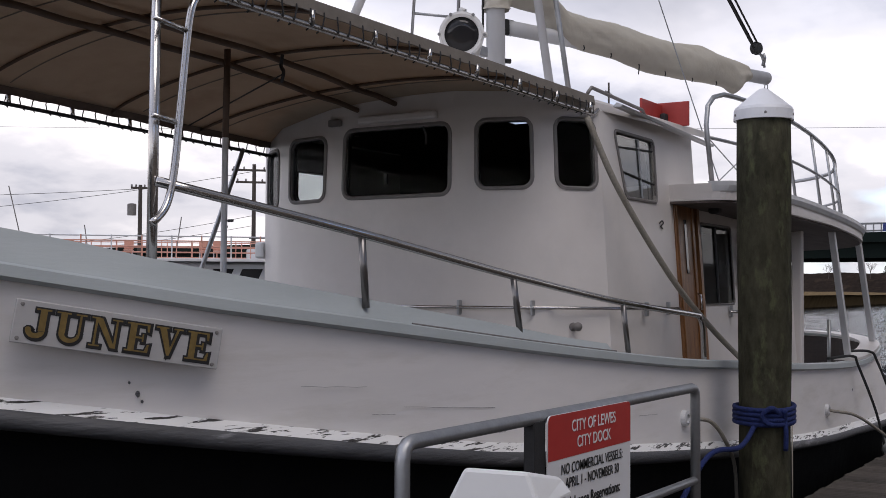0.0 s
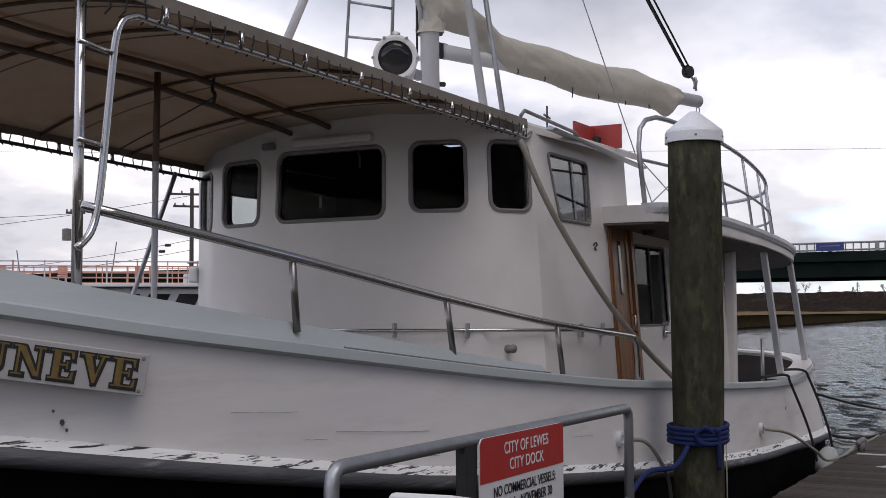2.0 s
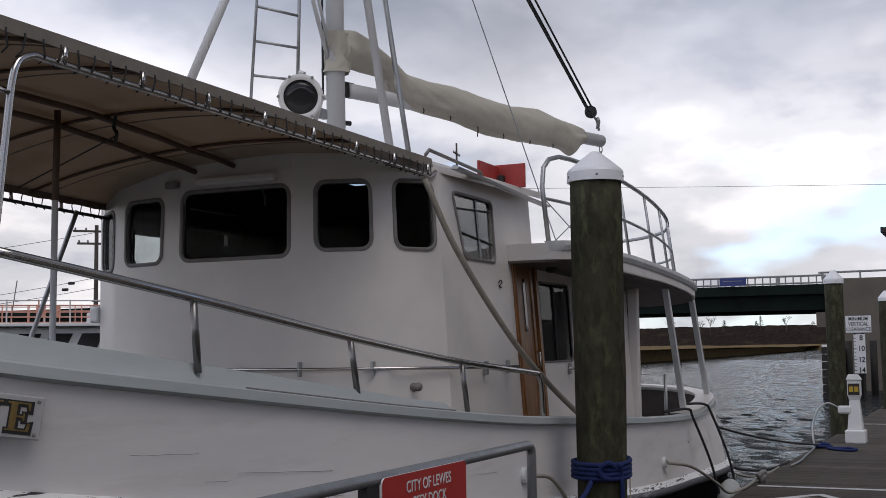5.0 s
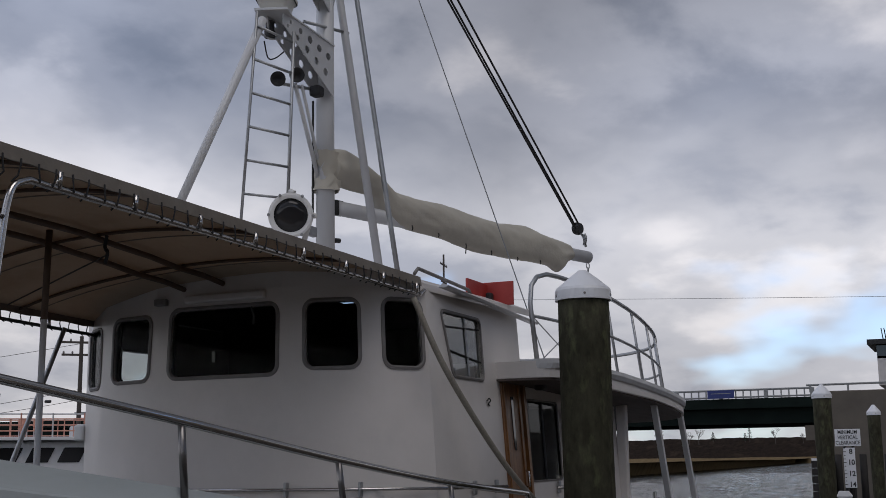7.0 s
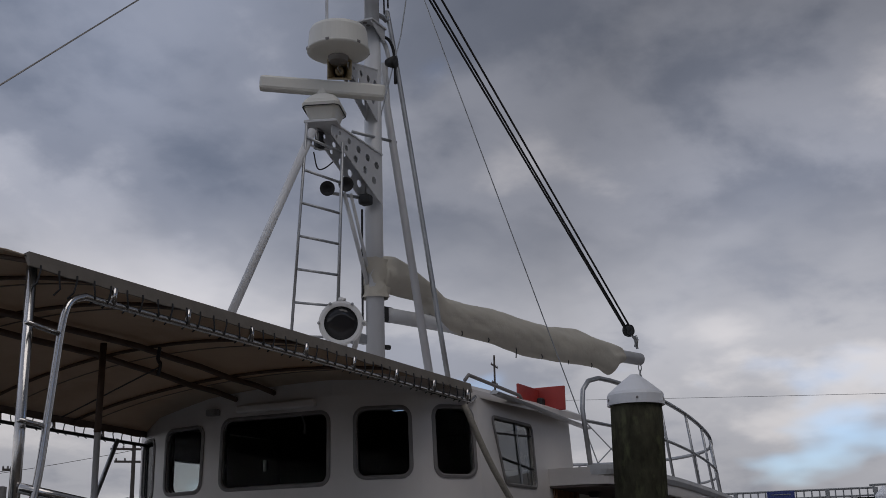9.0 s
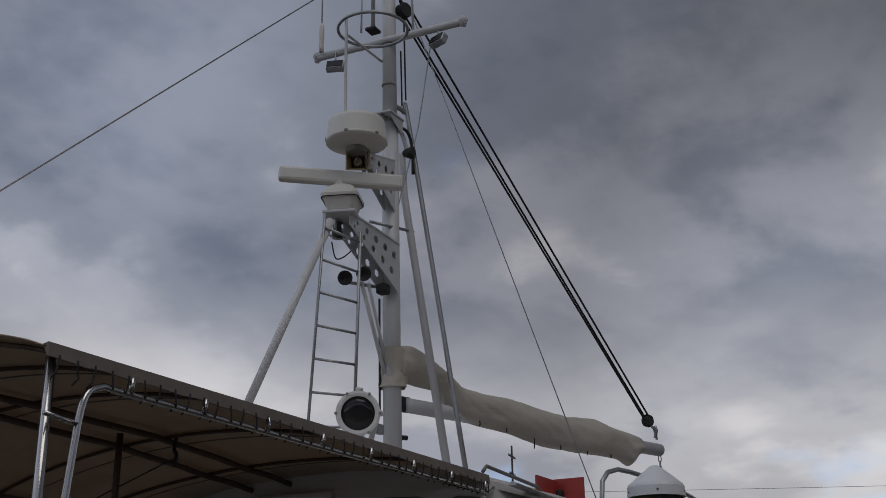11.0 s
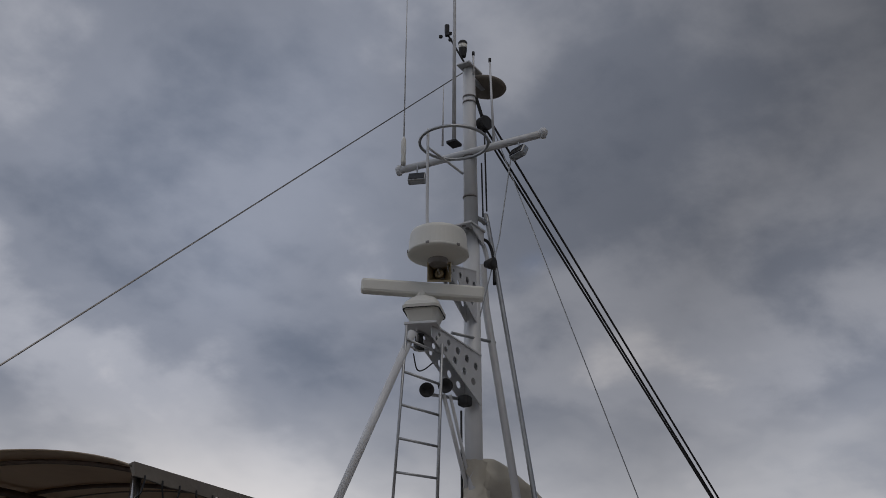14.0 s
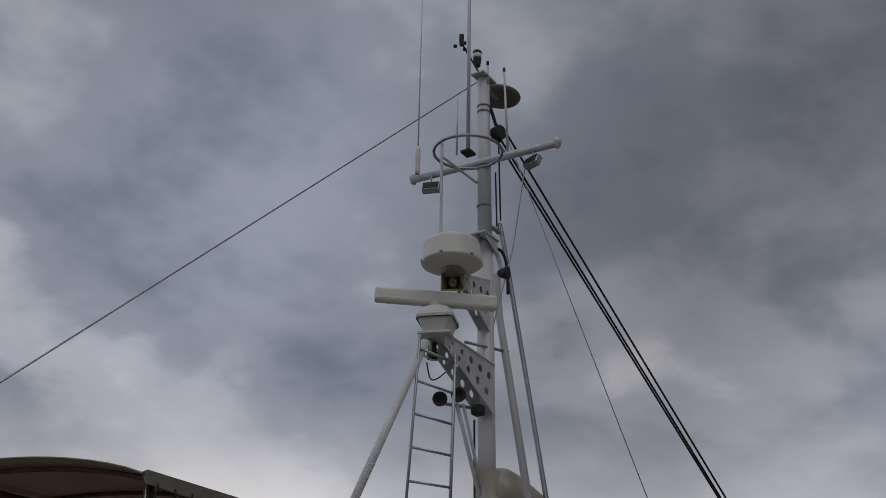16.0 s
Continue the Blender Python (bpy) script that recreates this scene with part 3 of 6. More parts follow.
# holes: along from the facet's forward or starboard end, in metres
HOLES = {
    0: (0.25, 0.975, 1.675, 2.12, 0.04, 0.16),
    1: (0.125, 0.42, 1.705, 2.15, 0.06),
    2: (0.18, 0.552, 1.70, 2.14, 0.06),
    3: (0.15, 1.04, 1.665, 2.13, 0.06),
    4: (0.12, 0.515, 1.66, 2.10, 0.06),
    5: (0.11, 0.42, 1.64, 2.06, 0.06),
    6: (1.00, 1.78, 1.52, 1.97, 0.05),
}
for i, f in enumerate(facets):
    # extra small starboard hole, added only to let sky show as a bright speck
    holes = [HOLES[i]] + ([(0.29, 0.36, 1.96, 2.06, 0.01)] if i == 6 else [])
    n_lo = (f.n + facets[i + 1].n).normalized() if 0 < i < 6 else f.n
    n_hi = (f.n + facets[i - 1].n).normalized() if i > 1 else f.n
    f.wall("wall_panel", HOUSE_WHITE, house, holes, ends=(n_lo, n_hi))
    # near-black inner sheet added to hold the cabin's shade behind the glass
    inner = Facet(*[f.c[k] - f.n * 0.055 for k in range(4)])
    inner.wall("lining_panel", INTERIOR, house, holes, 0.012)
    for h in holes:
        f.window(h, house, 0.027 if i not in (0, 6) else 0.022, "window", SIDE_GLASS if i in (0, 6) else GLASS)
# wall heads between the window walls and the cambered roof
for i in range(7):
    (cx, cy), (dx, dy) = plan_top[i], plan_top[i + 1]
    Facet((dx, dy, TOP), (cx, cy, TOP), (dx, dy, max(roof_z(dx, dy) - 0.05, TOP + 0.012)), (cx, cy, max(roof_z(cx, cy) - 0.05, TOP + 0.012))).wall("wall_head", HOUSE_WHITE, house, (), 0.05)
# sliding bar in the port side window
f = facets[0]
for u in (0.72,):
    tube_part("mullion", [f.at(u, 1.68, -0.006), f.at(u - 0.03, 2.115, -0.006)], 0.008, GALV, house, seg=6)
# two black bars drawn for dark reflections in the pane, not mullions
for v0, v1 in ((2.02, 2.05), (1.85, 1.80)):
    tube_part("mullion", [f.at(HOLES[0][0] + 0.03 + 0.16 * (2.12 - v0) / 0.445, v0, -0.006), f.at(HOLES[0][1] - 0.01, v1, -0.006)], 0.007, BLACK, house, seg=6)
# back wall of the upper house
back = Facet((9.23, 3.24, BOT), (9.23, 6.08, BOT), (9.23, 3.39, TOP), (9.23, 6.06, TOP))
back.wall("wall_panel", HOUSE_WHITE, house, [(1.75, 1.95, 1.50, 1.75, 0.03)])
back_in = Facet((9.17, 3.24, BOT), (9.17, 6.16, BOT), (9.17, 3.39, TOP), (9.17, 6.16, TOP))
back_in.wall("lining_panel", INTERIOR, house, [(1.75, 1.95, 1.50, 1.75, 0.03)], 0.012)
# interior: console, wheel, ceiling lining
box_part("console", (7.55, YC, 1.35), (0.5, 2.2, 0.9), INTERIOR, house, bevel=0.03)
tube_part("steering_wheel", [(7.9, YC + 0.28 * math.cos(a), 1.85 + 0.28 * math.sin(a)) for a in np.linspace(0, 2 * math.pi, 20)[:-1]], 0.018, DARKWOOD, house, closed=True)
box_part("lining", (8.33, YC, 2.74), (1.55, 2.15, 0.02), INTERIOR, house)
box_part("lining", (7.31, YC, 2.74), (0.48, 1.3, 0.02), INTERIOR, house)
box_part("radio", (7.45, 4.95, 1.88), (0.05, 0.07, 0.12), PLASTIC, house, "small white handset")
# wiper motor housings over the centre windows
f = facets[3]
part("wiper_motor", box(bmesh.new(), (0, 0, 0), (0.66, 0.05, 0.055), Matrix.Translation(f.at(0.62, 2.205, 0.028)) @ pose(0, 0, 0, 0, 0, 90), 0.015), HOUSE_WHITE, house)
part("wiper_motor", box(bmesh.new(), (0, 0, 0), (0.10, 0.05, 0.05), Matrix.Translation(f.at(0.06, 2.20, 0.03)) @ pose(0, 0, 0, 0, 0, 90), 0.01), GASKET, house)
tube_part("wiper_arm", [f.at(0.86, 2.12, 0.05), f.at(0.88, 2.06, 0.04), f.at(0.87, 2.0, 0.03)], 0.008, BLACK, house, seg=6)
# compass seen in the port corner window
bm = bmesh.new()
revolve(bm, [(0.0, 0.0), (0.05, 0.01), (0.06, 0.05), (0.03, 0.09), (0.0, 0.10)], pose(7.5, 3.62, 1.82), 14)
part("compass", bm, GASKET, house, smooth=True)

# small fittings on the house sides
hk = facets[0]
tube_part("line_hook", spline([hk.at(1.0, 1.51, 0.008), hk.at(1.03, 1.53, 0.015), hk.at(1.055, 1.515, 0.015), hk.at(1.03, 1.50, 0.015), hk.at(1.01, 1.488, 0.012), hk.at(1.05, 1.475, 0.008)], 4), 0.005, BLACK, house, seg=6)
box_part("courtesy_lamp", (7.36, 6.27, 1.86), (0.10, 0.09, 0.13), PLASTIC, house, bevel=0.02)

# cambered roof
bm = bmesh.new()
edge_x = [(6.62, 0.0), (6.66, 0.55), (6.76, 0.95), (7.02, 1.28), (7.30, 1.44), (8.0, 1.47), (9.25, 1.47)]


upper, lower = [], []
for j in range(13):
    v = -1 + 2 * j / 12
    ru, rl = [], []
    for i in range(9):
        x0 = float(np.interp(abs(v) * 1.47, [e[1] for e in edge_x[:6]], [e[0] for e in edge_x[:6]]))
        x = x0 + (9.32 - x0) * i / 8
        y = YC + 1.47 * v
        ru.append(Vector((x, y, roof_z(x, y))))
        rl.append(Vector((x, y, roof_z(x, y) - 0.05)))
    upper.append(ru)
    lower.append(rl)
A, B = grid(bm, upper), grid(bm, lower)
rim = [A[0][i] for i in range(9)] + [A[j][8] for j in range(1, 13)] + [A[12][i] for i in range(7, -1, -1)] + [A[j][0] for j in range(11, 0, -1)]
rim2 = [B[0][i] for i in range(9)] + [B[j][8] for j in range(1, 13)] + [B[12][i] for i in range(7, -1, -1)] + [B[j][0] for j in range(11, 0, -1)]
for k in range(len(rim)):
    bm.faces.new((rim[k], rim[(k + 1) % len(rim)], rim2[(k + 1) % len(rim)], rim2[k]))
roof = part("roof", bm, HOUSE_WHITE, yacht, "white cambered wheelhouse roof", smooth=False)
tube_part("handrail", [(7.38, 3.42, 2.90), (7.44, 3.42, 2.945), (8.3, 3.40, 2.90), (8.36, 3.40, 2.86)], 0.013, GASKET, roof)
# eave trough running past the aft end
bm = bmesh.new()
strip_solid(bm, [(7.5, 3.235, 2.805), (9.45, 3.25, 2.738)], [(7.5, 3.215, 2.82), (9.45, 3.235, 2.75)], [(7.5, 3.26, 2.838), (9.45, 3.28, 2.762)], [(7.5, 3.29, 2.81), (9.45, 3.31, 2.742)])
part("eave_rail", bm, SPAR, roof)
# red side-light board on the port side of the roof
bm = bmesh.new()
box(bm, (8.54, 3.43, 2.925), (0.40, 0.02, 0.15), Matrix(), 0.004)
box(bm, (8.75, 3.33, 2.92), (0.02, 0.26, 0.19), Matrix(), 0.004)
part("side_light_board", bm, RED, roof, "red port side-light board")
box_part("side_light", (8.70, 3.385, 2.88), (0.07, 0.05, 0.09), BLACK, roof, bevel=0.015)
bm = bmesh.new()
revolve(bm, [(0.0, 0), (0.035, 0.0), (0.035, 0.10), (0.045, 0.12), (0.045, 0.16), (0.0, 0.17)], aim((7.72, 4.35, 3.12), (7.4, 4.2, 3.14)), 14)
part("roof_horn", bm, SPAR, roof, smooth=True)

# deckhouse aft of the upper house, with the teak door
side = Facet((9.25, 3.22, BOT), (11.92, 3.22, BOT), (9.25, 3.33, 2.34), (11.92, 3.33, 2.34))
side.n = side.n if side.n.y < 0 else -side.n
dh = part("deckhouse", box(bmesh.new(), (10.6, YC, 0.60), (2.6, 2.6, 0.03)), DECK_GREY, yacht, "white deckhouse under the boat deck")
side.wall("wall_panel", HOUSE_WHITE, dh, [(0.04, 0.80, 0.90, 1.55, 0.03), (1.3, 2.3, 0.86, 1.62, 0.05)])
side.window((0.04, 0.80, 0.90, 1.55, 0.03), dh, 0.014)
side.window((1.3, 2.3, 0.86, 1.62, 0.05), dh, 0.025)
tube_part("mullion", [side.at(0.42, 0.91, -0.006), side.at(0.42, 1.54, -0.006)], 0.012, BLACK, dh, seg=6)
box_part("wall_panel", (10.6, 6.12, 1.45), (2.7, 0.05, 1.8), HOUSE_WHITE, dh)
box_part("wall_panel", (11.90, YC, 1.45), (0.05, 2.75, 1.8), HOUSE_WHITE, dh)
# near-black sheet standing in for the shade inside the deckhouse
box_part("lining", (10.6, 5.2, 1.45), (2.5, 0.04, 1.7), INTERIOR, dh)
# teak door standing ajar against the house side
door = part("door", box(bmesh.new(), (8.94, 3.235, 1.42), (0.40, 0.05, 1.62), Matrix(), 0.008), WOOD, dh, "varnished teak door with a glass light")
leaning = [door, box_part("pane", (8.93, 3.207, 1.90), (0.045, 0.006, 0.42), LENS, door)]
for dx in (-0.10, 0.10):
    leaning.append(box_part("stile", (8.94 + 1.6 * dx, 3.205, 1.42), (0.05, 0.012, 1.58), WOOD, door, bevel=0.004))
leaning.append(tube_part("door_handle", [(9.09, 3.20, 1.40), (9.09, 3.175, 1.41), (9.09, 3.175, 1.52), (9.09, 3.20, 1.53)], 0.009, CHROME, door, seg=8))
leaning.append(box_part("door_frame", (9.185, 3.215, 1.42), (0.05, 0.06, 1.70), WOOD, dh))
# the door leans inboard with the house side
lean = Matrix(((1, 0, 0, 0), (0, 1, 0.072, -0.072 * 0.75), (0, 0, 1, 0), (0, 0, 0, 1)))
for ob in leaning:
    ob.data.transform(lean)
box_part("locker", (10.26, 3.20, 1.84), (0.26, 0.12, 0.46), HOUSE_WHITE, dh, bevel=0.02)
box_part("deck_lamp", (9.22, 3.16, 2.22), (0.09, 0.09, 0.10), BLACK, dh, bevel=0.02)
# grab rails along the house
def grab(name, pts, parent, posts):
    r = tube_part(name, pts, 0.011, CHROME, parent)
    for p, q in posts:
        tube_part("bracket", [p, q], 0.011, GALV, r, seg=8)
        part("foot", box(bmesh.new(), q, (0.05, 0.02, 0.10), None, 0.006), GALV, r)
    return r


g0 = [facets[3].at(0.3, 0.885, 0.05), facets[3].at(1.0, 0.885, 0.05), facets[2].at(0.3, 0.885, 0.06), facets[1].at(0.1, 0.885, 0.06)]
grab("grab_rail", g0 + [(7.5, 3.19, 1.43), (8.48, 3.18, 1.42)], house, [(facets[2].at(0.05, 0.885, 0.05), facets[2].at(0.05, 0.885, 0.01)), (facets[2].at(0.55, 0.885, 0.05), facets[2].at(0.55, 0.885, 0.01)), ((8.0, 3.19, 1.42), (8.0, 3.245, 1.42)), ((8.42, 3.19, 1.42), (8.42, 3.245, 1.42))])
grab("grab_rail", [(9.6, 3.16, 1.38), (10.9, 3.16, 1.36)], dh, [((9.9, 3.16, 1.38), (9.9, 3.25, 1.38)), ((10.5, 3.16, 1.37), (10.5, 3.25, 1.37))])
bm = bmesh.new()
revolve(bm, [(0.0, 0), (0.03, 0.0), (0.03, 0.01), (0.015, 0.02), (0.015, 0.05), (0.03, 0.06), (0.03, 0.075), (0.0, 0.08)], aim(facets[1].at(0.2, 0.76, 0.0), facets[1].at(0.2, 0.76, 0.1)), 12)
part("hose_fitting", bm, GASKET, house, smooth=True)

# ---------------------------------------------------------------- boat deck with its railing
bm = bmesh.new()
outline = spline([(8.68, 3.42, 0), (8.68, 3.0, 0), (8.78, 2.85, 0), (9.1, 2.84, 0), (10.6, 2.86, 0), (12.2, 2.89, 0), (13.2, 2.95, 0), (14.0, 3.07, 0), (14.55, 3.32, 0), (14.9, 3.9, 0), (15.0, YC, 0)], 4)
full = outline + [Vector((p.x, 2 * YC - p.y, 0)) for p in outline[::-1][1:]]


def deck_z(x):
    return 2.368 - 0.027 * max(0.0, x - 10.5) ** 1.2


bot_f = bm.faces.new([bm.verts.new((p.x, p.y, deck_z(p.x) - 0.13)) for p in full])
got = bmesh.ops.extrude_face_region(bm, geom=[bot_f])
bmesh.ops.translate(bm, verts=[g for g in got["geom"] if isinstance(g, bmesh.types.BMVert)], vec=(0, 0, 0.13))
bd = part("boat_deck", bm, HOUSE_WHITE, yacht, "white overhanging boat deck")
bm = bmesh.new()
strip_solid(bm, [(p.x, p.y + (-0.012), deck_z(p.x) - 0.06) for p in outline[4:]], [(p.x, p.y - 0.03, deck_z(p.x) - 0.02) for p in outline[4:]], [(p.x, p.y - 0.03, deck_z(p.x) + 0.015) for p in outline[4:]], [(p.x, p.y + 0.03, deck_z(p.x) + 0.015) for p in outline[4:]])
part("fascia", bm, SPAR, bd)
for p, q in (((12.36, 3.02, 2.24), (12.93, 2.98, 0.80)), ((14.25, 3.17, 2.12), (14.93, 3.16, 0.90)), ((12.5, 6.3, 2.2), (12.7, 6.4, 0.84)), ((13.75, 6.2, 2.2), (14.2, 6.3, 0.9))):
    tube_part("post", [p, q], 0.042, SPAR, bd, seg=4)
box_part("corner_post", (11.93, 3.24, 1.42), (0.10, 0.10, 1.7), HOUSE_WHITE, bd, bevel=0.015)
# soffit sheet: under-deck shade is put into its dark brown
bm = bmesh.new()
lo_f = bm.faces.new([bm.verts.new((p.x, p.y + (0.03 if p.y < YC else -0.03), deck_z(p.x) - 0.148)) for p in full])
got = bmesh.ops.extrude_face_region(bm, geom=[lo_f])
bmesh.ops.translate(bm, verts=[g for g in got["geom"] if isinstance(g, bmesh.types.BMVert)], vec=(0, 0, 0.014))
part("soffit", bm, SOFFIT, bd, "brownish boarded soffit, under-deck shade put in its colour")
# flybridge railing
def rail_pt(s, h):
    i = s * (len(rail_plan) - 1)
    k = min(int(i), len(rail_plan) - 2)
    p = rail_plan[k].lerp(rail_plan[k + 1], i - k)
    return Vector((p.x, p.y, deck_z(p.x) + h))


half_rail = spline([(9.05, 3.12, 0), (10.2, 3.0, 0), (11.5, 2.98, 0), (12.6, 3.04, 0), (13.55, 3.17, 0), (14.3, 3.42, 0), (14.75, 3.98, 0), (14.88, YC, 0)], 6)
rail_plan = half_rail + [Vector((p.x, 2 * YC - p.y, 0)) for p in half_rail[::-1][1:]]


def rail_h(s):
    return 0.80 - 0.12 * math.sin(math.pi * s) ** 2


def rail_at(s, share):
    """The railing leans inboard a little and gets lower towards the stern."""
    p = rail_pt(s, rail_h(s) * share)
    p.y += (YC - p.y) * 0.05 * share
    p.x -= 0.10 * share * math.sin(math.pi * s)
    return p


railing = tube_part("railing", [rail_at(0.0, 0.0), rail_at(0.0, 0.62), rail_at(0.004, 0.82), rail_at(0.012, 0.93), rail_at(0.025, 0.99)] + [rail_at(0.04 + 0.92 * i / 40, 1.0) for i in range(41)] + [rail_at(0.975, 0.99), rail_at(0.996, 0.82), rail_at(1.0, 0.0)], 0.020, GALV, bd, "grey pipe railing")
tube_part("mid_rail", [rail_at(i / 40, 0.5) for i in range(41)], 0.014, GALV, railing)
for i in range(1, 18):
    tube_part("stanchion", [rail_at(i / 18, -0.01), rail_at(i / 18, 1.0)], 0.014, GALV, railing, seg=8)
tube_part("brace_wire", [rail_at(0.0, 0.5), rail_at(0.055, 0.0)], 0.005, GALV, railing, seg=5)
tube_part("brace_wire", [rail_at(0.0, 0.0), rail_at(0.055, 0.5)], 0.005, GALV, railing, seg=5)

# ---------------------------------------------------------------- cockpit coaming and inside of the stern
bm = bmesh.new()
grid(bm, [side_row(-1, 0.095, lambda x: SHEER(x) - 0.02, lo=11.95) + side_row(1, 0.095, lambda x: SHEER(x) - 0.02, lo=11.95)[::-1][1:], side_row(-1, 0.10, lambda x: SHEER(x) - 0.75, lo=11.95) + side_row(1, 0.10, lambda x: SHEER(x) - 0.75, lo=11.95)[::-1][1:]])
part("coaming", bm, DARKWOOD, hull, "dark varnished cockpit lining")
bm = bmesh.new()
strip_solid(bm, *[side_row(-1, o, lambda x, k=k: SHEER(x) + k, lo=12.6) + side_row(1, o, lambda x, k=k: SHEER(x) + k, lo=12.6)[::-1][1:] for o, k in ((-0.02, 0.022), (-0.02, 0.05), (0.20, 0.05), (0.20, 0.022))])
part("stern_cap", bm, HOUSE_WHITE, hull, "wide white stern cap rail")
tube_part("stern_stanchion", [(13.2, 3.25, 0.5), (13.2, 3.25, 1.25)], 0.02, GALV, hull)

# ---------------------------------------------------------------- bow pulpit rail
rail = tube_part("bow_rail", spline([(3.35, 3.40, 1.97), (4.17, 3.04, 1.80), (5.4, 2.95, 1.63), (6.82, 2.94, 1.48), (8.1, 2.94, 1.385), (8.24, 2.94, 1.36), (8.31, 2.94, 1.28), (8.33, 2.94, 1.04)], 6), 0.021, CHROME, yacht, "polished steel side rail")
for a, b in (((4.22, 3.035, 1.792), (4.265, 3.04, 1.47)), ((5.45, 2.95, 1.624), (5.53, 2.95, 1.32)), ((6.86, 2.94, 1.477), (6.955, 2.94, 1.13))):
    tube_part("stanchion", [a, b], 0.017, CHROME_DARK, rail)
tube_part("bow_rail", [(q.x, 2 * YC - q.y, q.z) for q in spline([(3.35, 3.40, 1.97), (4.17, 3.04, 1.80), (5.4, 2.95, 1.63), (6.82, 2.94, 1.48), (8.1, 2.94, 1.385)], 5)], 0.021, CHROME, yacht, "polished steel side rail")

# ---------------------------------------------------------------- awning over the foredeck
awn = new("awning")
awn.parent = yacht
AX0, AX1 = 7.35, 3.30


def awn_port(s):
    return Vector((AX0 + (AX1 - AX0) * s, 3.37 + 0.02 * s, 2.845 + 0.02 * s))


def awn_star(s):
    return Vector((AX0 + (AX1 - AX0) * s, 6.10, 2.70 + 0.12 * s))


def awn_pt(s, v, lift=0.0):
    """s from the wheelhouse to the front edge, v from port to starboard."""
    a, b = awn_port(s), awn_star(s)
    p = a.lerp(b, v)
    p.z += (0.10 + 0.115 * min(1.0, 2.2 * s)) * (1 - (2 * v - 1) ** 2) ** 0.85 + lift - 0.012 * abs(math.sin(s * math.pi * 6)) * (1 - (2 * v - 1) ** 4)
    return p


bm = bmesh.new()
NS, NV = 48, 24
top = [[awn_pt(i / NS, j / NV, 0.006) for j in range(NV + 1)] for i in range(NS + 1)]
low_ = [[awn_pt(i / NS, j / NV) for j in range(NV + 1)] for i in range(NS + 1)]
A, B = grid(bm, top), grid(bm, low_)
for i in range(NS):
    for j in (0, NV):
        bm.faces.new((A[i][j], A[i + 1][j], B[i + 1][j], B[i][j]))
for j in range(NV):
    for i in (0, NS):
        bm.faces.new((A[i][j], A[i][j + 1], B[i][j + 1], B[i][j]))
canopy = part("canopy", bm, CANVAS_UNDER, awn, "tan canvas awning roof", smooth=True)
# hems hanging over the edges, with lacing to the side rails
for e, (fn, sgn) in enumerate(((awn_port, -1), (awn_star, 1))):
    bm = bmesh.new()
    pts = [fn(i / 40) for i in range(41)]
    wob = [0.004 * math.sin(i * 2.1) for i in range(41)]
    strip_solid(bm, [p + Vector((0, sgn * 0.010, 0.022)) for p in pts], [p + Vector((0, sgn * (0.02), -0.040 + w)) for p, w in zip(pts, wob)], [p + Vector((0, sgn * 0.008, -0.040 + w)) for p, w in zip(pts, wob)], [p + Vector((0, -sgn * 0.02, 0.016)) for p in pts])
    # starboard hem takes a darker brown than the port hem
    part("hem", bm, CANVAS_EDGE if sgn < 0 else BOWS, canopy, "brown canvas hem")
    for i in range(40):
        p = fn((i + 0.5) / 40)
        tube_part("lace", [p + Vector((0.006, sgn * 0.020, -0.026)), p + Vector((0.0, sgn * 0.026, -0.05)), p + Vector((0.012 * (-1) ** i, sgn * 0.024, -0.10)), p + Vector((0.012 * (-1) ** i, sgn * -0.01, -0.122))], 0.0042, BLACK, canopy, seg=5)
    rr = [fn(s) + Vector((0, sgn * 0.005, -0.10)) for s in np.linspace(0.0, 0.90, 20)]
    if sgn < 0:
        rr = [fn(-0.02) + Vector((0, 0, -0.06))] + rr + spline([(3.62, 3.38, 2.765), (3.54, 3.38, 2.725), (3.505, 3.38, 2.64), (3.48, 3.38, 2.45), (3.43, 3.37, 2.10), (3.40, 3.365, 1.95), (3.36, 3.36, 1.86), (3.29, 3.355, 1.80)], 4)
    r_ = tube_part("side_rail", rr, 0.013 if sgn > 0 else 0.016, CHROME if sgn < 0 else BLACK, awn, "polished steel awning rail" if sgn < 0 else "")
    for s in np.linspace(0.02, 0.88, 8):
        p = fn(s)
        tube_part("clamp", [p + Vector((0, sgn * 0.020, -0.03)), p + Vector((0, sgn * 0.012, -0.105))], 0.014, CHROME, r_, seg=8)
# frame bows and fore-and-aft pipes
for s in (0.02, 0.222, 0.432, 0.69, 0.844, 0.97):
    tube_part("bow", [awn_pt(s, v, -0.016) for v in np.linspace(0.0, 1.0, 22)], 0.011, BOWS, awn, seg=8)
for s in (0.18, 0.375, 0.645, 0.80):
    tube_part("seam", [awn_pt(s, v, -0.003) for v in np.linspace(0.02, 0.98, 22)], 0.004, CANVAS_EDGE, canopy, seg=5)
for v, z in ((0.48, -0.045), (0.60, -0.045)):
    tube_part("ridge_pipe", [awn_pt(s, v, z) for s in np.linspace(0.02, 0.98, 14)], 0.020, BOWS, awn, seg=8)
tube_part("post", [(3.385, 3.455, 1.30), (3.345, 3.405, 2.84)], 0.022, CHROME, awn, "polished steel post")
tube_part("post", [(3.29, 6.1, 1.62), (3.31, 6.1, 2.80)], 0.022, CHROME, awn, "polished steel post")
for z0, z1 in ((2.60, 2.585), (2.22, 2.21)):
    tube_part("rung", [(3.30, 3.37, z0), (3.50 if z0 > 2.5 else 3.45, 3.38, z1)], 0.011, CHROME, awn, seg=8)
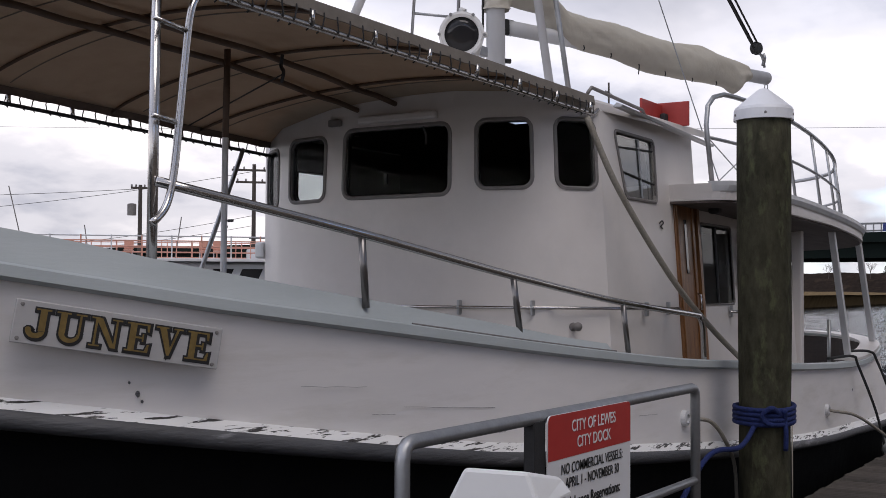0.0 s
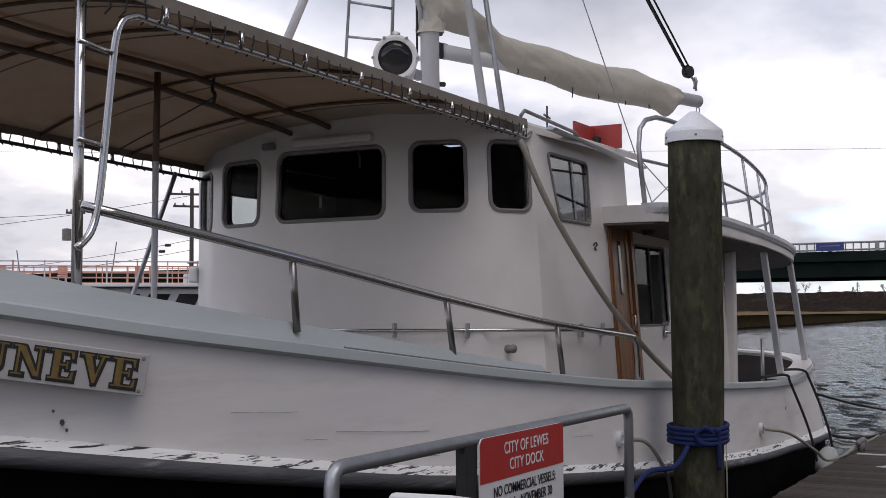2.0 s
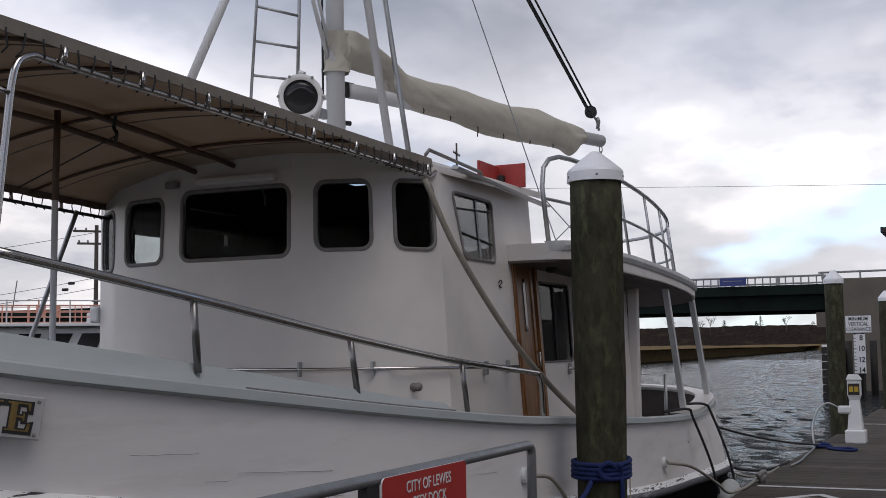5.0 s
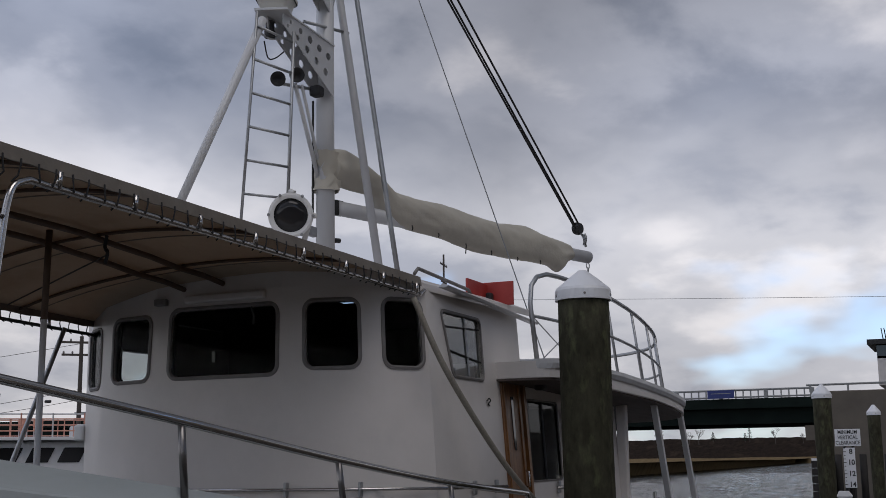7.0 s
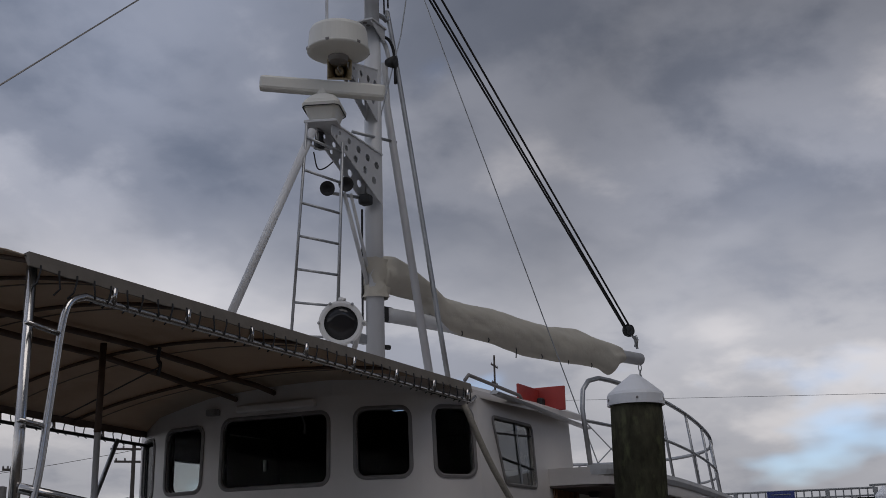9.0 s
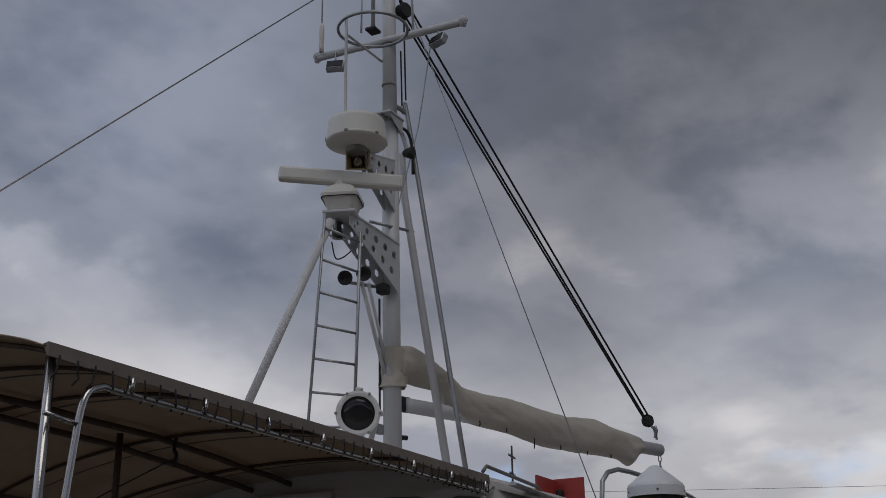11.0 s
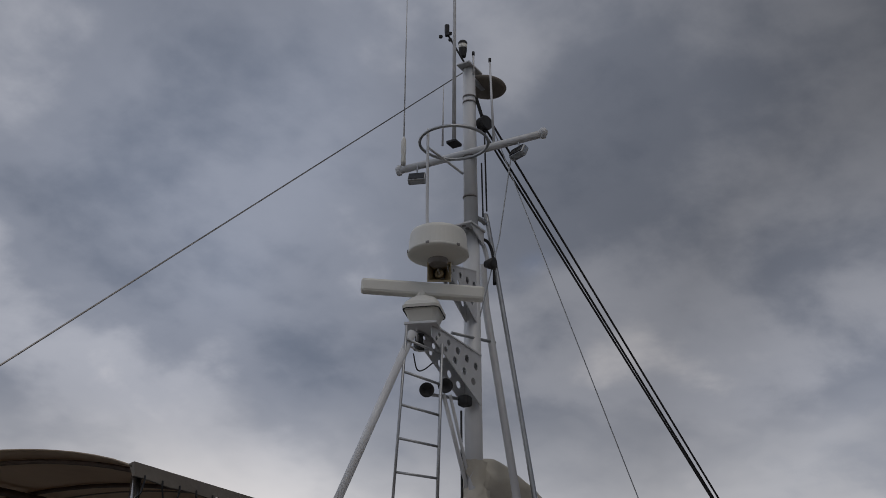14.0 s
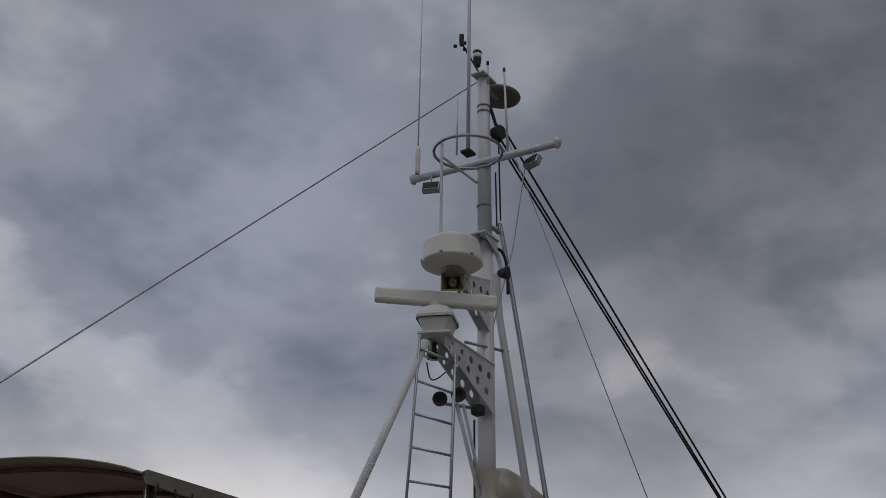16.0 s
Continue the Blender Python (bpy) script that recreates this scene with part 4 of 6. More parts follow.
# centre post: bright reflections painted white below, awning shade painted brown above
tube_part("post", [(5.19, YC, 0.9), (5.20, YC, 2.43)], 0.019, SPAR, awn, "steel centre post, bright reflections put in white")
tube_part("post", [(5.20, YC, 2.43), (5.21, YC, 2.95)], 0.020, BOWS, awn)
tube_part("stay", [(6.9, 6.08, 2.62), (6.3, 6.2, 1.1)], 0.018, GALV, awn)
tube_part("tie", [awn_pt(0.44, 0.45, -0.06), awn_pt(0.44, 0.45, -0.16), awn_pt(0.30, 0.93, -0.10)], 0.005, BLACK, awn, seg=5)
bm = bmesh.new()
tube(bm, spline([awn_pt(0.44, 0.45, -0.04), awn_pt(0.435, 0.46, -0.10), awn_pt(0.445, 0.44, -0.15), awn_pt(0.437, 0.455, -0.20)], 4), 0.012, 6)
part("knot", bm, BLACK, awn)

# ---------------------------------------------------------------- mast
MX, MY = 8.40, YC
mast = tube_part("mast", [(MX + 0.02, MY, 2.95), (MX - 0.026, MY, 6.262)], 0.078, SPAR, yacht, "white painted mast carrying radars", seg=20, r_end=0.074)
tube_part("topmast", [(MX - 0.026, MY, 6.28), (MX - 0.05, MY, 8.0)], 0.066, SPAR, mast, "white painted topmast", seg=20, r_end=0.058)
for z in (7.60, 7.66, 7.02, 6.6):
    tube_part("band", [(MX - 0.045, MY, z), (MX - 0.045, MY, z + 0.014)], 0.066, GASKET, mast, seg=16)
YARD = ((8.30, 5.46, 7.06), (8.36, 3.96, 7.06))
yard = tube_part("yard", YARD, 0.036, SPAR, mast, "white crosstree", seg=14)
for q in YARD:
    bm = bmesh.new()
    revolve(bm, [(0.0, -0.05), (0.025, -0.045), (0.04, 0.0), (0.045, 0.02), (0.025, 0.05), (0.0, 0.055)], pose(*q), 12)
    part("end_fitting", bm, SPAR, mast, smooth=True)
# lookout hoop
hc = Vector((8.0, 4.68, 6.995))
tube_part("hoop", [hc + Vector((0.31 * math.cos(a), 0.31 * math.sin(a), 0.0)) for a in np.linspace(0, 2 * math.pi, 33)[:-1]], 0.014, GALV, mast, closed=True)
tube_part("hoop_brace", spline([(7.75, 4.80, 7.05), (7.75, 4.80, 6.2), (7.74, 4.78, 6.02)], 4), 0.013, SPAR, mast)
tube_part("hoop_brace", spline([(7.75, 4.80, 6.86), (7.95, 4.86, 6.93), (8.33, 4.78, 6.86)], 6), 0.012, SPAR, mast)
# whip antennas
def whip(base, top_, r0, r1, stub, mat=SPAR):
    a = tube_part("antenna", [base, top_], r0, mat, mast, seg=8, r_end=r1)
    if stub:
        d = (Vector(top_) - Vector(base)).normalized()
        bm = bmesh.new()
        revolve(bm, [(0.0, 0), (0.022, 0.0), (0.026, 0.04), (0.020, 0.10), (0.026, 0.14), (0.024, 0.26), (0.012, 0.30), (0.0, 0.31)], aim(base, top_), 12)
        part("antenna_base", bm, DOME, a, smooth=True)
    return a


whip((8.24, 5.38, 7.07), (8.22, 5.36, 9.8), 0.008, 0.004, True)
whip((8.02, 4.69, 7.02), (7.98, 4.66, 9.9), 0.020, 0.012, False)
whip((8.0, 4.80, 7.0), (7.98, 4.78, 7.62), 0.010, 0.004, False)
whip((8.33, 4.45, 7.09), (8.31, 4.47, 7.97), 0.013, 0.010, False)
whip((8.33, 4.66, 7.9), (8.33, 4.66, 8.12), 0.012, 0.010, False)
box_part("antenna_foot", (8.02, 4.69, 7.0), (0.12, 0.10, 0.03), BLACK, mast, bevel=0.008)
# masthead: anemometer, light, reflector dish
tube_part("masthead_arm", [(8.33, 4.72, 7.98), (8.12, 4.83, 8.30)], 0.009, BLACK, mast, seg=6)
bm = bmesh.new()
revolve(bm, [(0.0, 0), (0.02, 0.0), (0.024, 0.05), (0.024, 0.12), (0.0, 0.13)], pose(8.12, 4.83, 8.27), 10)
for a in range(3):
    c_ = Vector((8.12 + 0.06 * math.cos(a * 2.1), 4.83 + 0.06 * math.sin(a * 2.1), 8.26))
    revolve(bm, [(0.0, -0.02), (0.018, -0.01), (0.02, 0.01), (0.0, 0.02)], Matrix.Translation(c_), 8)
part("anemometer", bm, BLACK, mast)
bm = bmesh.new()
revolve(bm, [(0.0, 0), (0.03, 0.0), (0.04, 0.07), (0.04, 0.09)], pose(8.31, 4.765, 8.12), 14)
part("masthead_light", bm, BLACK, mast)
bm = bmesh.new()
revolve(bm, [(0.040, 0.0), (0.043, 0.01), (0.042, 0.045), (0.0, 0.046)], pose(8.31, 4.765, 8.21), 14)
part("lamp_glass", bm, DOME, mast, smooth=True)
bm = bmesh.new()
revolve(bm, [(0.043, 0.0), (0.045, 0.02), (0.036, 0.035), (0.0, 0.04)], pose(8.31, 4.765, 8.257), 14)
part("lamp_cap", bm, BLACK, mast)
for q in ((8.31, 4.47, 7.96), (8.33, 4.66, 8.11)):
    tube_part("aerial_tip", [q, (q[0], q[1], q[2] + 0.04)], 0.014, BLACK, mast, seg=8)
bm = bmesh.new()
revolve(bm, [(0.0, -0.035), (0.06, -0.032), (0.17, -0.018), (0.198, -0.004), (0.205, 0.010), (0.198, 0.026), (0.15, 0.055), (0.06, 0.075), (0.0, 0.078)], pose(8.58, 4.67, 7.88, 4, 3, 0), 32)
part("saucer_aerial", bm, CANVAS_EDGE, mast, "grey-brown flat saucer aerial", smooth=True)
box_part("head_plate", (8.36, MY, 7.99), (0.26, 0.14, 0.02), SPAR, mast, bevel=0.005)
box_part("dish_bracket", (8.46, 4.68, 7.86), (0.20, 0.05, 0.035), GALV, mast, bevel=0.01)
# deck floodlights under the yard
for c_, turn in (((8.27, 5.24, 6.90), 20), ((8.34, 4.20, 6.92), -20)):
    fl = part("floodlight", box(bmesh.new(), (0, 0, 0), (0.07, 0.17, 0.10), pose(*c_, 0, 25, turn), 0.012), GALV, mast)
    part("lens", box(bmesh.new(), (-0.038, 0, 0), (0.006, 0.15, 0.08), pose(*c_, 0, 25, turn)), LENS, fl)
    tube_part("hanger", [(c_[0], c_[1], c_[2] + 0.04), (c_[0], c_[1], 7.04)], 0.008, GALV, fl, seg=6)
# closed radar dome on its bracket
RD = Vector((7.66, 4.63, 5.69))
bm = bmesh.new()
revolve(bm, [(0.0, 0.012), (0.09, 0.012), (0.15, 0.022), (0.235, 0.040), (0.254, 0.050), (0.258, 0.058), (0.258, 0.068), (0.250, 0.074), (0.238, 0.225), (0.228, 0.250), (0.20, 0.266), (0.0, 0.282)], Matrix.Translation(RD), 40)
dome = part("radar_dome", bm, DOME, mast, "cream closed radar dome", smooth=False)
bm = bmesh.new()
revolve(bm, [(0.0, -0.035), (0.075, -0.03), (0.085, 0.0), (0.085, 0.02), (0.0, 0.02)], Matrix.Translation(RD), 20)
part("dome_foot", bm, GASKET, dome)
for a in range(6):
    d_ = Vector((math.cos(a * 1.047 + 0.2), math.sin(a * 1.047 + 0.2), 0))
    part("clip", box(bmesh.new(), (0, 0, 0), (0.012, 0.03, 0.022), Matrix.Translation(RD + d_ * 0.256 + Vector((0, 0, 0.066))) @ pose(0, 0, 0, 0, 0, math.degrees(a * 1.047 + 0.2)), 0.003), GASKET, dome)
# step of the topmast: a pierced plate with two gussets
step = part("step_plate", box(bmesh.new(), (8.31, 4.70, 6.27), (0.26, 0.19, 0.018), None, 0.004), SPAR, mast, "white mast step plate")
for yy in (4.62, 4.78):
    bm = bmesh.new()
    strip_solid(bm, [(8.20, yy, 6.258), (8.43, yy, 6.258)], [(8.20, yy + 0.01, 6.258), (8.43, yy + 0.01, 6.258)], [(8.20, yy + 0.01, 6.245), (8.43, yy + 0.01, 6.13)], [(8.20, yy, 6.245), (8.43, yy, 6.13)])
    part("gusset", bm, SPAR, step)
for x_ in (8.215, 8.275):
    tube_part("plate_hole", [(x_, 4.70, 6.258), (x_, 4.70, 6.2605)], 0.020, GASKET, step, seg=12)
tube_part("conduit", spline([(8.44, 4.66, 6.22), (8.52, 4.62, 6.19), (8.57, 4.60, 6.05), (8.58, 4.60, 5.8)], 6), 0.014, BLACK, mast, seg=8)
# loudspeaker under the dome
LM = aim((7.78, 4.69, 5.635), (7.18, 4.33, 5.46))
def square_ring(w, h, z):
    return [LM @ Vector((x_ * w / 2, y_ * h / 2, z)) for x_, y_ in ((-1, -1), (1, -1), (1, 1), (-1, 1))]


bm = bmesh.new()
V = grid(bm, [square_ring(0.10, 0.09, -0.12), square_ring(0.19, 0.155, 0.07), square_ring(0.20, 0.165, 0.075), square_ring(0.20, 0.165, 0.088), square_ring(0.18, 0.145, 0.088), square_ring(0.075, 0.06, -0.09)], closed=True)
bm.faces.new(V[0][::-1])
bm.faces.new(V[-1])
sp = part("loudhailer", bm, HORN_TAN, mast, "aged tan flared loudspeaker horn")
bm = bmesh.new()
revolve(bm, [(0.0, -0.09), (0.045, -0.09), (0.040, -0.02), (0.034, 0.02), (0.022, 0.022), (0.014, 0.0), (0.0, 0.0)], LM, 16)
part("speaker_cone", bm, HORN_TAN, sp, smooth=True)


def girder(a, b, h0, h1, parent, gap=0.13, name="radar_bracket"):
    """Two tapered side plates with lightening holes, from the mast out to a platform."""
    a, b = Vector(a), Vector(b)
    d = Vector((b.x - a.x, b.y - a.y, 0)).normalized()
    nrm = Vector((-d.y, d.x, 0))
    L = (Vector((b.x, b.y, 0)) - Vector((a.x, a.y, 0))).length
    g = new(name)
    g.parent = parent
    for sgn in (-1, 1):
        bm = bmesh.new()
        o = a + nrm * (sgn * gap / 2)

        def P(u, w):
            t = u / L
            z_top = a.z + (b.z - a.z) * t
            hh = h0 + (h1 - h0) * t
            q = o + d * u
            return Vector((q.x, q.y, z_top - hh * w))
        outer = [P(0, 0), P(L, 0), P(L, 1), P(0, 1)]
        es = []
        vs = [bm.verts.new(q) for q in outer]
        es += [bm.edges.new((vs[i], vs[(i + 1) % 4])) for i in range(4)]
        n_h = max(2, int(L / 0.13))
        for i in range(n_h):
            for w in (0.30, 0.70):
                u = L * (i + 0.6 + 0.3 * (w > 0.5)) / (n_h + 0.4)
                hh = h0 + (h1 - h0) * u / L
                if u > L - 0.06:
                    continue
                r = min(0.034, 0.13 * hh)
                c = P(u, w)
                hv = [bm.verts.new(c + d * (r * math.cos(k * math.pi / 5)) + Vector((0, 0, r * math.sin(k * math.pi / 5)))) for k in range(10)]
                es += [bm.edges.new((hv[k], hv[(k + 1) % 10])) for k in range(10)]
        bmesh.ops.triangle_fill(bm, edges=es, use_beauty=True, normal=nrm)
        got = bmesh.ops.extrude_face_region(bm, geom=list(bm.faces))
        bmesh.ops.translate(bm, verts=[q for q in got["geom"] if isinstance(q, bmesh.types.BMVert)], vec=nrm * 0.008)
        part("side_plate", bm, SPAR, g)
    bm = bmesh.new()
    strip_solid(bm, [a + nrm * gap * 0.62, b + nrm * gap * 0.62], [a - nrm * gap * 0.62, b - nrm * gap * 0.62], [a - nrm * gap * 0.62 + Vector((0, 0, 0.012)), b - nrm * gap * 0.62 + Vector((0, 0, 0.012))], [a + nrm * gap * 0.62 + Vector((0, 0, 0.012)), b + nrm * gap * 0.62 + Vector((0, 0, 0.012))])
    part("top_plate", bm, SPAR, g)
    return g


girder((8.38, 4.71, 5.86), (7.74, 4.64, 5.68), 0.50, 0.04, mast, 0.09)
girder((8.36, 4.70, 5.06), (7.62, 4.74, 5.12), 0.44, 0.10, mast, 0.15)
# open array radar
RC = Vector((7.66, 4.76, 5.13))
bm = bmesh.new()
SM = Matrix.Translation(RC) @ pose(0, 0, 0, 0, 0, 20)
V = grid(bm, [[SM @ Vector((u, v, z)) for u, v in rounded(-l / 2, l / 2, -w / 2, w / 2, r)] for z, l, w, r in ((0.0, 0.20, 0.18, 0.02), (0.02, 0.23, 0.21, 0.03), (0.11, 0.30, 0.27, 0.04), (0.118, 0.34, 0.31, 0.05), (0.142, 0.35, 0.315, 0.05), (0.150, 0.34, 0.30, 0.05),
                                                                                                             (0.175, 0.325, 0.285, 0.06), (0.225, 0.25, 0.21, 0.07), (0.25, 0.15, 0.13, 0.05))], closed=True)
bm.faces.new(V[0][::-1])
bm.faces.new(V[-1])
ra = part("radar_scanner", bm, DOME, mast, "cream open-array radar scanner")
part("seam", tube(bmesh.new(), [SM @ Vector((u, v, 0.116)) for u, v in rounded(-0.165, 0.165, -0.15, 0.15, 0.05)], 0.006, 5, True), BLACK, ra)
part("base_flange", box(bmesh.new(), (0, 0, -0.012), (0.30, 0.27, 0.022), SM, 0.004), SPAR, ra)
bm = bmesh.new()
a_, b_v = Vector((7.37, 5.20, 5.485)), Vector((7.94, 4.35, 5.43))
box(bm, (0, 0, 0), (0.10, 0.125, (b_v - a_).length), aim(a_, b_v) @ Matrix.Translation((0, 0, (b_v - a_).length / 2)), 0.025)
part("array_bar", bm, DOME, ra, smooth=False)
bm = bmesh.new()
revolve(bm, [(0.0, 0.0), (0.06, 0.0), (0.05, 0.06), (0.0, 0.06)], Matrix.Translation(RC + Vector((-0.01, 0.02, 0.25))), 14)
part("turning_post", bm, DOME, ra)
# small lamp under the bracket, horns, speaker
bm = bmesh.new()
revolve(bm, [(0.0, 0), (0.045, 0.0), (0.045, 0.05), (0.035, 0.06), (0.035, 0.12), (0.045, 0.13), (0.0, 0.14)], pose(7.68, 4.82, 4.95), 14)
part("steaming_light", bm, BLACK, mast)
tube_part("lamp_bracket", [(7.55, 4.88, 4.98), (7.68, 4.82, 4.94), (7.85, 4.74, 4.99)], 0.010, SPAR, mast, seg=6)
for c_ in ((7.84, 4.84, 4.65), (7.90, 4.70, 4.68)):
    bm = bmesh.new()
    e_ = (c_[0] - 0.5, c_[1] - 0.32, c_[2] - 0.12)
    revolve(bm, [(0.0, -0.10), (0.018, -0.09), (0.02, -0.02), (0.045, 0.02), (0.062, 0.06), (0.058, 0.062), (0.03, 0.03), (0.0, 0.02)], aim(c_, e_), 18)
    hn = part("horn", bm, BLACK, mast, "black trumpet horn", smooth=True)
tube_part("horn_bracket", [(7.86, 4.82, 4.62), (8.2, 4.74, 4.66), (8.38, 4.72, 4.68)], 0.014, GALV, mast, seg=6)
box_part("junction_box", (8.22, 4.70, 4.64), (0.10, 0.10, 0.09), BLACK, mast, bevel=0.02)
bm = bmesh.new()
revolve(bm, [(0.0, -0.05), (0.03, -0.04), (0.045, 0.0), (0.06, 0.05), (0.0, 0.04)], aim((8.45, 4.58, 5.95), (8.45, 4.2, 5.9)), 14)
part("side_horn", bm, BLACK, mast, smooth=True)
# struts
tube_part("strut", [(7.46, 4.74, 5.02), (6.90, 5.30, 3.04)], 0.034, SPAR, mast, "white tubular mast strut", seg=14)
tube_part("strut", [(8.55, 4.70, 6.0), (8.56, 4.68, 5.60), (8.47, 4.22, 2.95)], 0.034, SPAR, mast, "white tubular mast strut", seg=14)
tube_part("strut", spline([(8.36, 4.70, 6.42), (8.52, 4.66, 6.40), (8.57, 4.62, 6.2), (8.80, 4.22, 3.0)], 6), 0.022, GALV, mast, "grey pipe strut", seg=10)
tube_part("strut", spline([(8.38, 4.70, 6.20), (8.50, 4.67, 6.18), (8.55, 4.64, 6.0)], 5), 0.020, SPAR, mast)
tube_part("spreader", [(8.1, 4.76, 5.22), (8.58, 4.60, 5.25)], 0.014, GALV, mast, seg=8)
tube_part("gaff_strut", [(8.0, 4.78, 4.66), (8.36, 4.75, 3.9)], 0.018, SPAR, mast, seg=8)
tube_part("gaff_strut", [(8.06, 4.75, 4.66), (8.39, 4.73, 3.9)], 0.014, SPAR, mast, seg=8)
tube_part("cable", spline([(7.66, 4.86, 4.92), (7.72, 4.86, 4.80), (7.80, 4.84, 4.82), (7.88, 4.80, 4.90)], 5), 0.006, BLACK, mast, seg=5)
tube_part("cable", [(8.47, 4.66, 7.0), (8.49, 4.66, 6.45)], 0.008, BLACK, mast, seg=5)
tube_part("cable", [(8.33, 4.80, 4.6), (8.34, 4.80, 3.6)], 0.010, BLACK, mast, seg=5)
# ladder up to the bracket
la0, la1 = Vector((7.62, 5.05, 3.05)), Vector((7.37, 4.74, 5.05))
lb0, lb1 = Vector((7.87, 4.77, 3.05)), Vector((7.65, 4.58, 4.95))
lad = tube_part("ladder", [la0, la1], 0.012, GALV, mast, "grey metal ladder", seg=8)
tube_part("stile", [lb0, lb1], 0.014, GALV, lad, seg=8)
for i in range(8):
    t = 0.05 + i * 0.128
    tube_part("rung", [la0.lerp(la1, t), lb0.lerp(lb1, t + 0.01)], 0.011, GALV, lad, seg=8)
# searchlight
SL = Vector((7.50, 4.50, 3.44))
sm = aim(SL, SL + Vector((-0.80, -0.52, -0.18)))
bm = bmesh.new()
revolve(bm, [(0.0, -0.22), (0.07, -0.215), (0.12, -0.17), (0.145, -0.10), (0.150, 0.0), (0.168, 0.005), (0.168, 0.05), (0.150, 0.055), (0.128, 0.05), (0.128, 0.03), (0.0, 0.03)], sm, 32)
slp = part("searchlight", bm, PLASTIC, mast, "white round searchlight with dark lens", smooth=False)
bm = bmesh.new()
revolve(bm, [(0.0, 0.034), (0.126, 0.034), (0.126, 0.040), (0.06, 0.046), (0.0, 0.048)], sm, 32)
part("lens", bm, LENS, slp, smooth=True)
tube_part("yoke", [sm @ Vector((0.0, 0.18, -0.05)), sm @ Vector((0.02, 0.19, -0.14)), (7.60, 4.52, 3.12)], 0.022, PLASTIC, slp, seg=8)
tube_part("yoke", [sm @ Vector((0.18, 0.0, -0.05)), sm @ Vector((0.17, 0.03, -0.16)), (7.62, 4.50, 3.12)], 0.022, PLASTIC, slp, seg=8)
for a in range(6):
    bm = bmesh.new()
    revolve(bm, [(0.0, 0.0), (0.012, 0.0), (0.012, 0.065), (0.0, 0.066)], sm @ Matrix.Translation((0.166 * math.cos(a * 1.047), 0.166 * math.sin(a * 1.047), 0)), 8)
    part("clip", bm, GALV, slp)
box_part("mount", (7.80, 4.58, 3.40), (0.40, 0.05, 0.08), GALV, slp, bevel=0.01)
tube_part("cleat", [(8.46, 4.66, 3.42), (8.50, 4.63, 3.42)], 0.02, BLACK, mast, seg=6)

# ---------------------------------------------------------------- boom with sail under its cover
boom = tube_part("boom", [(8.53, 4.665, 3.705), (12.28, 3.65, 3.775)], 0.062, SPAR, yacht, "white boom with a furled sail", seg=18, r_end=0.066)
part("gooseneck", box(box(bmesh.new(), (0, 0, 0.06), (0.05, 0.13, 0.16), aim((8.46, 4.70, 3.71), (12.28, 3.65, 3.77)), 0.012), (0, 0, 0.16), (0.09, 0.09, 0.10), aim((8.46, 4.70, 3.71), (12.28, 3.65, 3.77)), 0.02), BLACK, boom, "dark metal gooseneck fitting")
BO, BD = Vector((8.55, 4.66, 0)), Vector((3.73, -1.01, 0)).normalized()
BN = Vector((-BD.y, BD.x, 0))
cover_top = table((-0.12, 0.05, 0.27, 0.52, 0.66, 1.01, 1.42, 1.84, 2.2, 2.63, 2.97, 3.28, 3.48), (4.20, 4.22, 4.16, 4.05, 3.97, 3.945, 3.955, 3.925, 3.91, 3.945, 3.91, 3.885, 3.86))
cover_bot = table((-0.12, 0.05, 0.26, 0.42, 0.52, 0.70, 1.24, 1.82, 2.36, 2.9, 3.12, 3.26, 3.38, 3.48), (3.90, 3.89, 3.89, 3.87, 3.76, 3.665, 3.64, 3.585, 3.575, 3.59, 3.58, 3.545, 3.65, 3.69))
cover_half = table((-0.12, 0.3, 0.7, 1.4, 2.2, 2.9, 3.3, 3.48), (0.10, 0.115, 0.12, 0.125, 0.12, 0.12, 0.10, 0.085))
NB, NR = 150, 36
bm = bmesh.new()
rows = []
for i in range(NB + 1):
    l = -0.12 + 3.60 * i / NB
    zt, zb, hw = cover_top(l), cover_bot(l), cover_half(l)
    row = []
    for k in range(NR):
        a = 2 * math.pi * k / NR
        ca, sa = math.cos(a), math.sin(a)
        # draped cloth: slack hollows, and creases slanting from the ridge down to the lashing
        slack = 0.022 * noise.noise(Vector((l * 2.1, ca * 1.3, 3.0 + sa)))
        crease = 0.020 * (0.5 - abs(noise.noise(Vector((l * 3.6 + ca * 1.5, ca * 0.9, 7.0 + sa * 0.6))))) + 0.010 * (0.5 - abs(noise.noise(Vector((l * 8.0 - ca * 1.9, ca * 1.4, 1.0 + sa)))))
        push = slack + crease - 0.008
        w_ = (hw * (1.0 - 0.30 * max(0.0, ca) ** 1.5)) * sa
        z_ = (zt + zb) / 2 + (zt - zb) / 2 * ca
        p = BO + BD * l + BN * (w_ + sa * push)
        row.append(Vector((p.x, p.y, z_ + ca * push * 0.5)))
    rows.append(row)
V = grid(bm, rows, closed=True)
bm.faces.new(V[0])
bm.faces.new(V[-1][::-1])
cover = part("sail_cover", bm, SAILCLOTH, boom, "creased cream canvas sail cover", smooth=True)
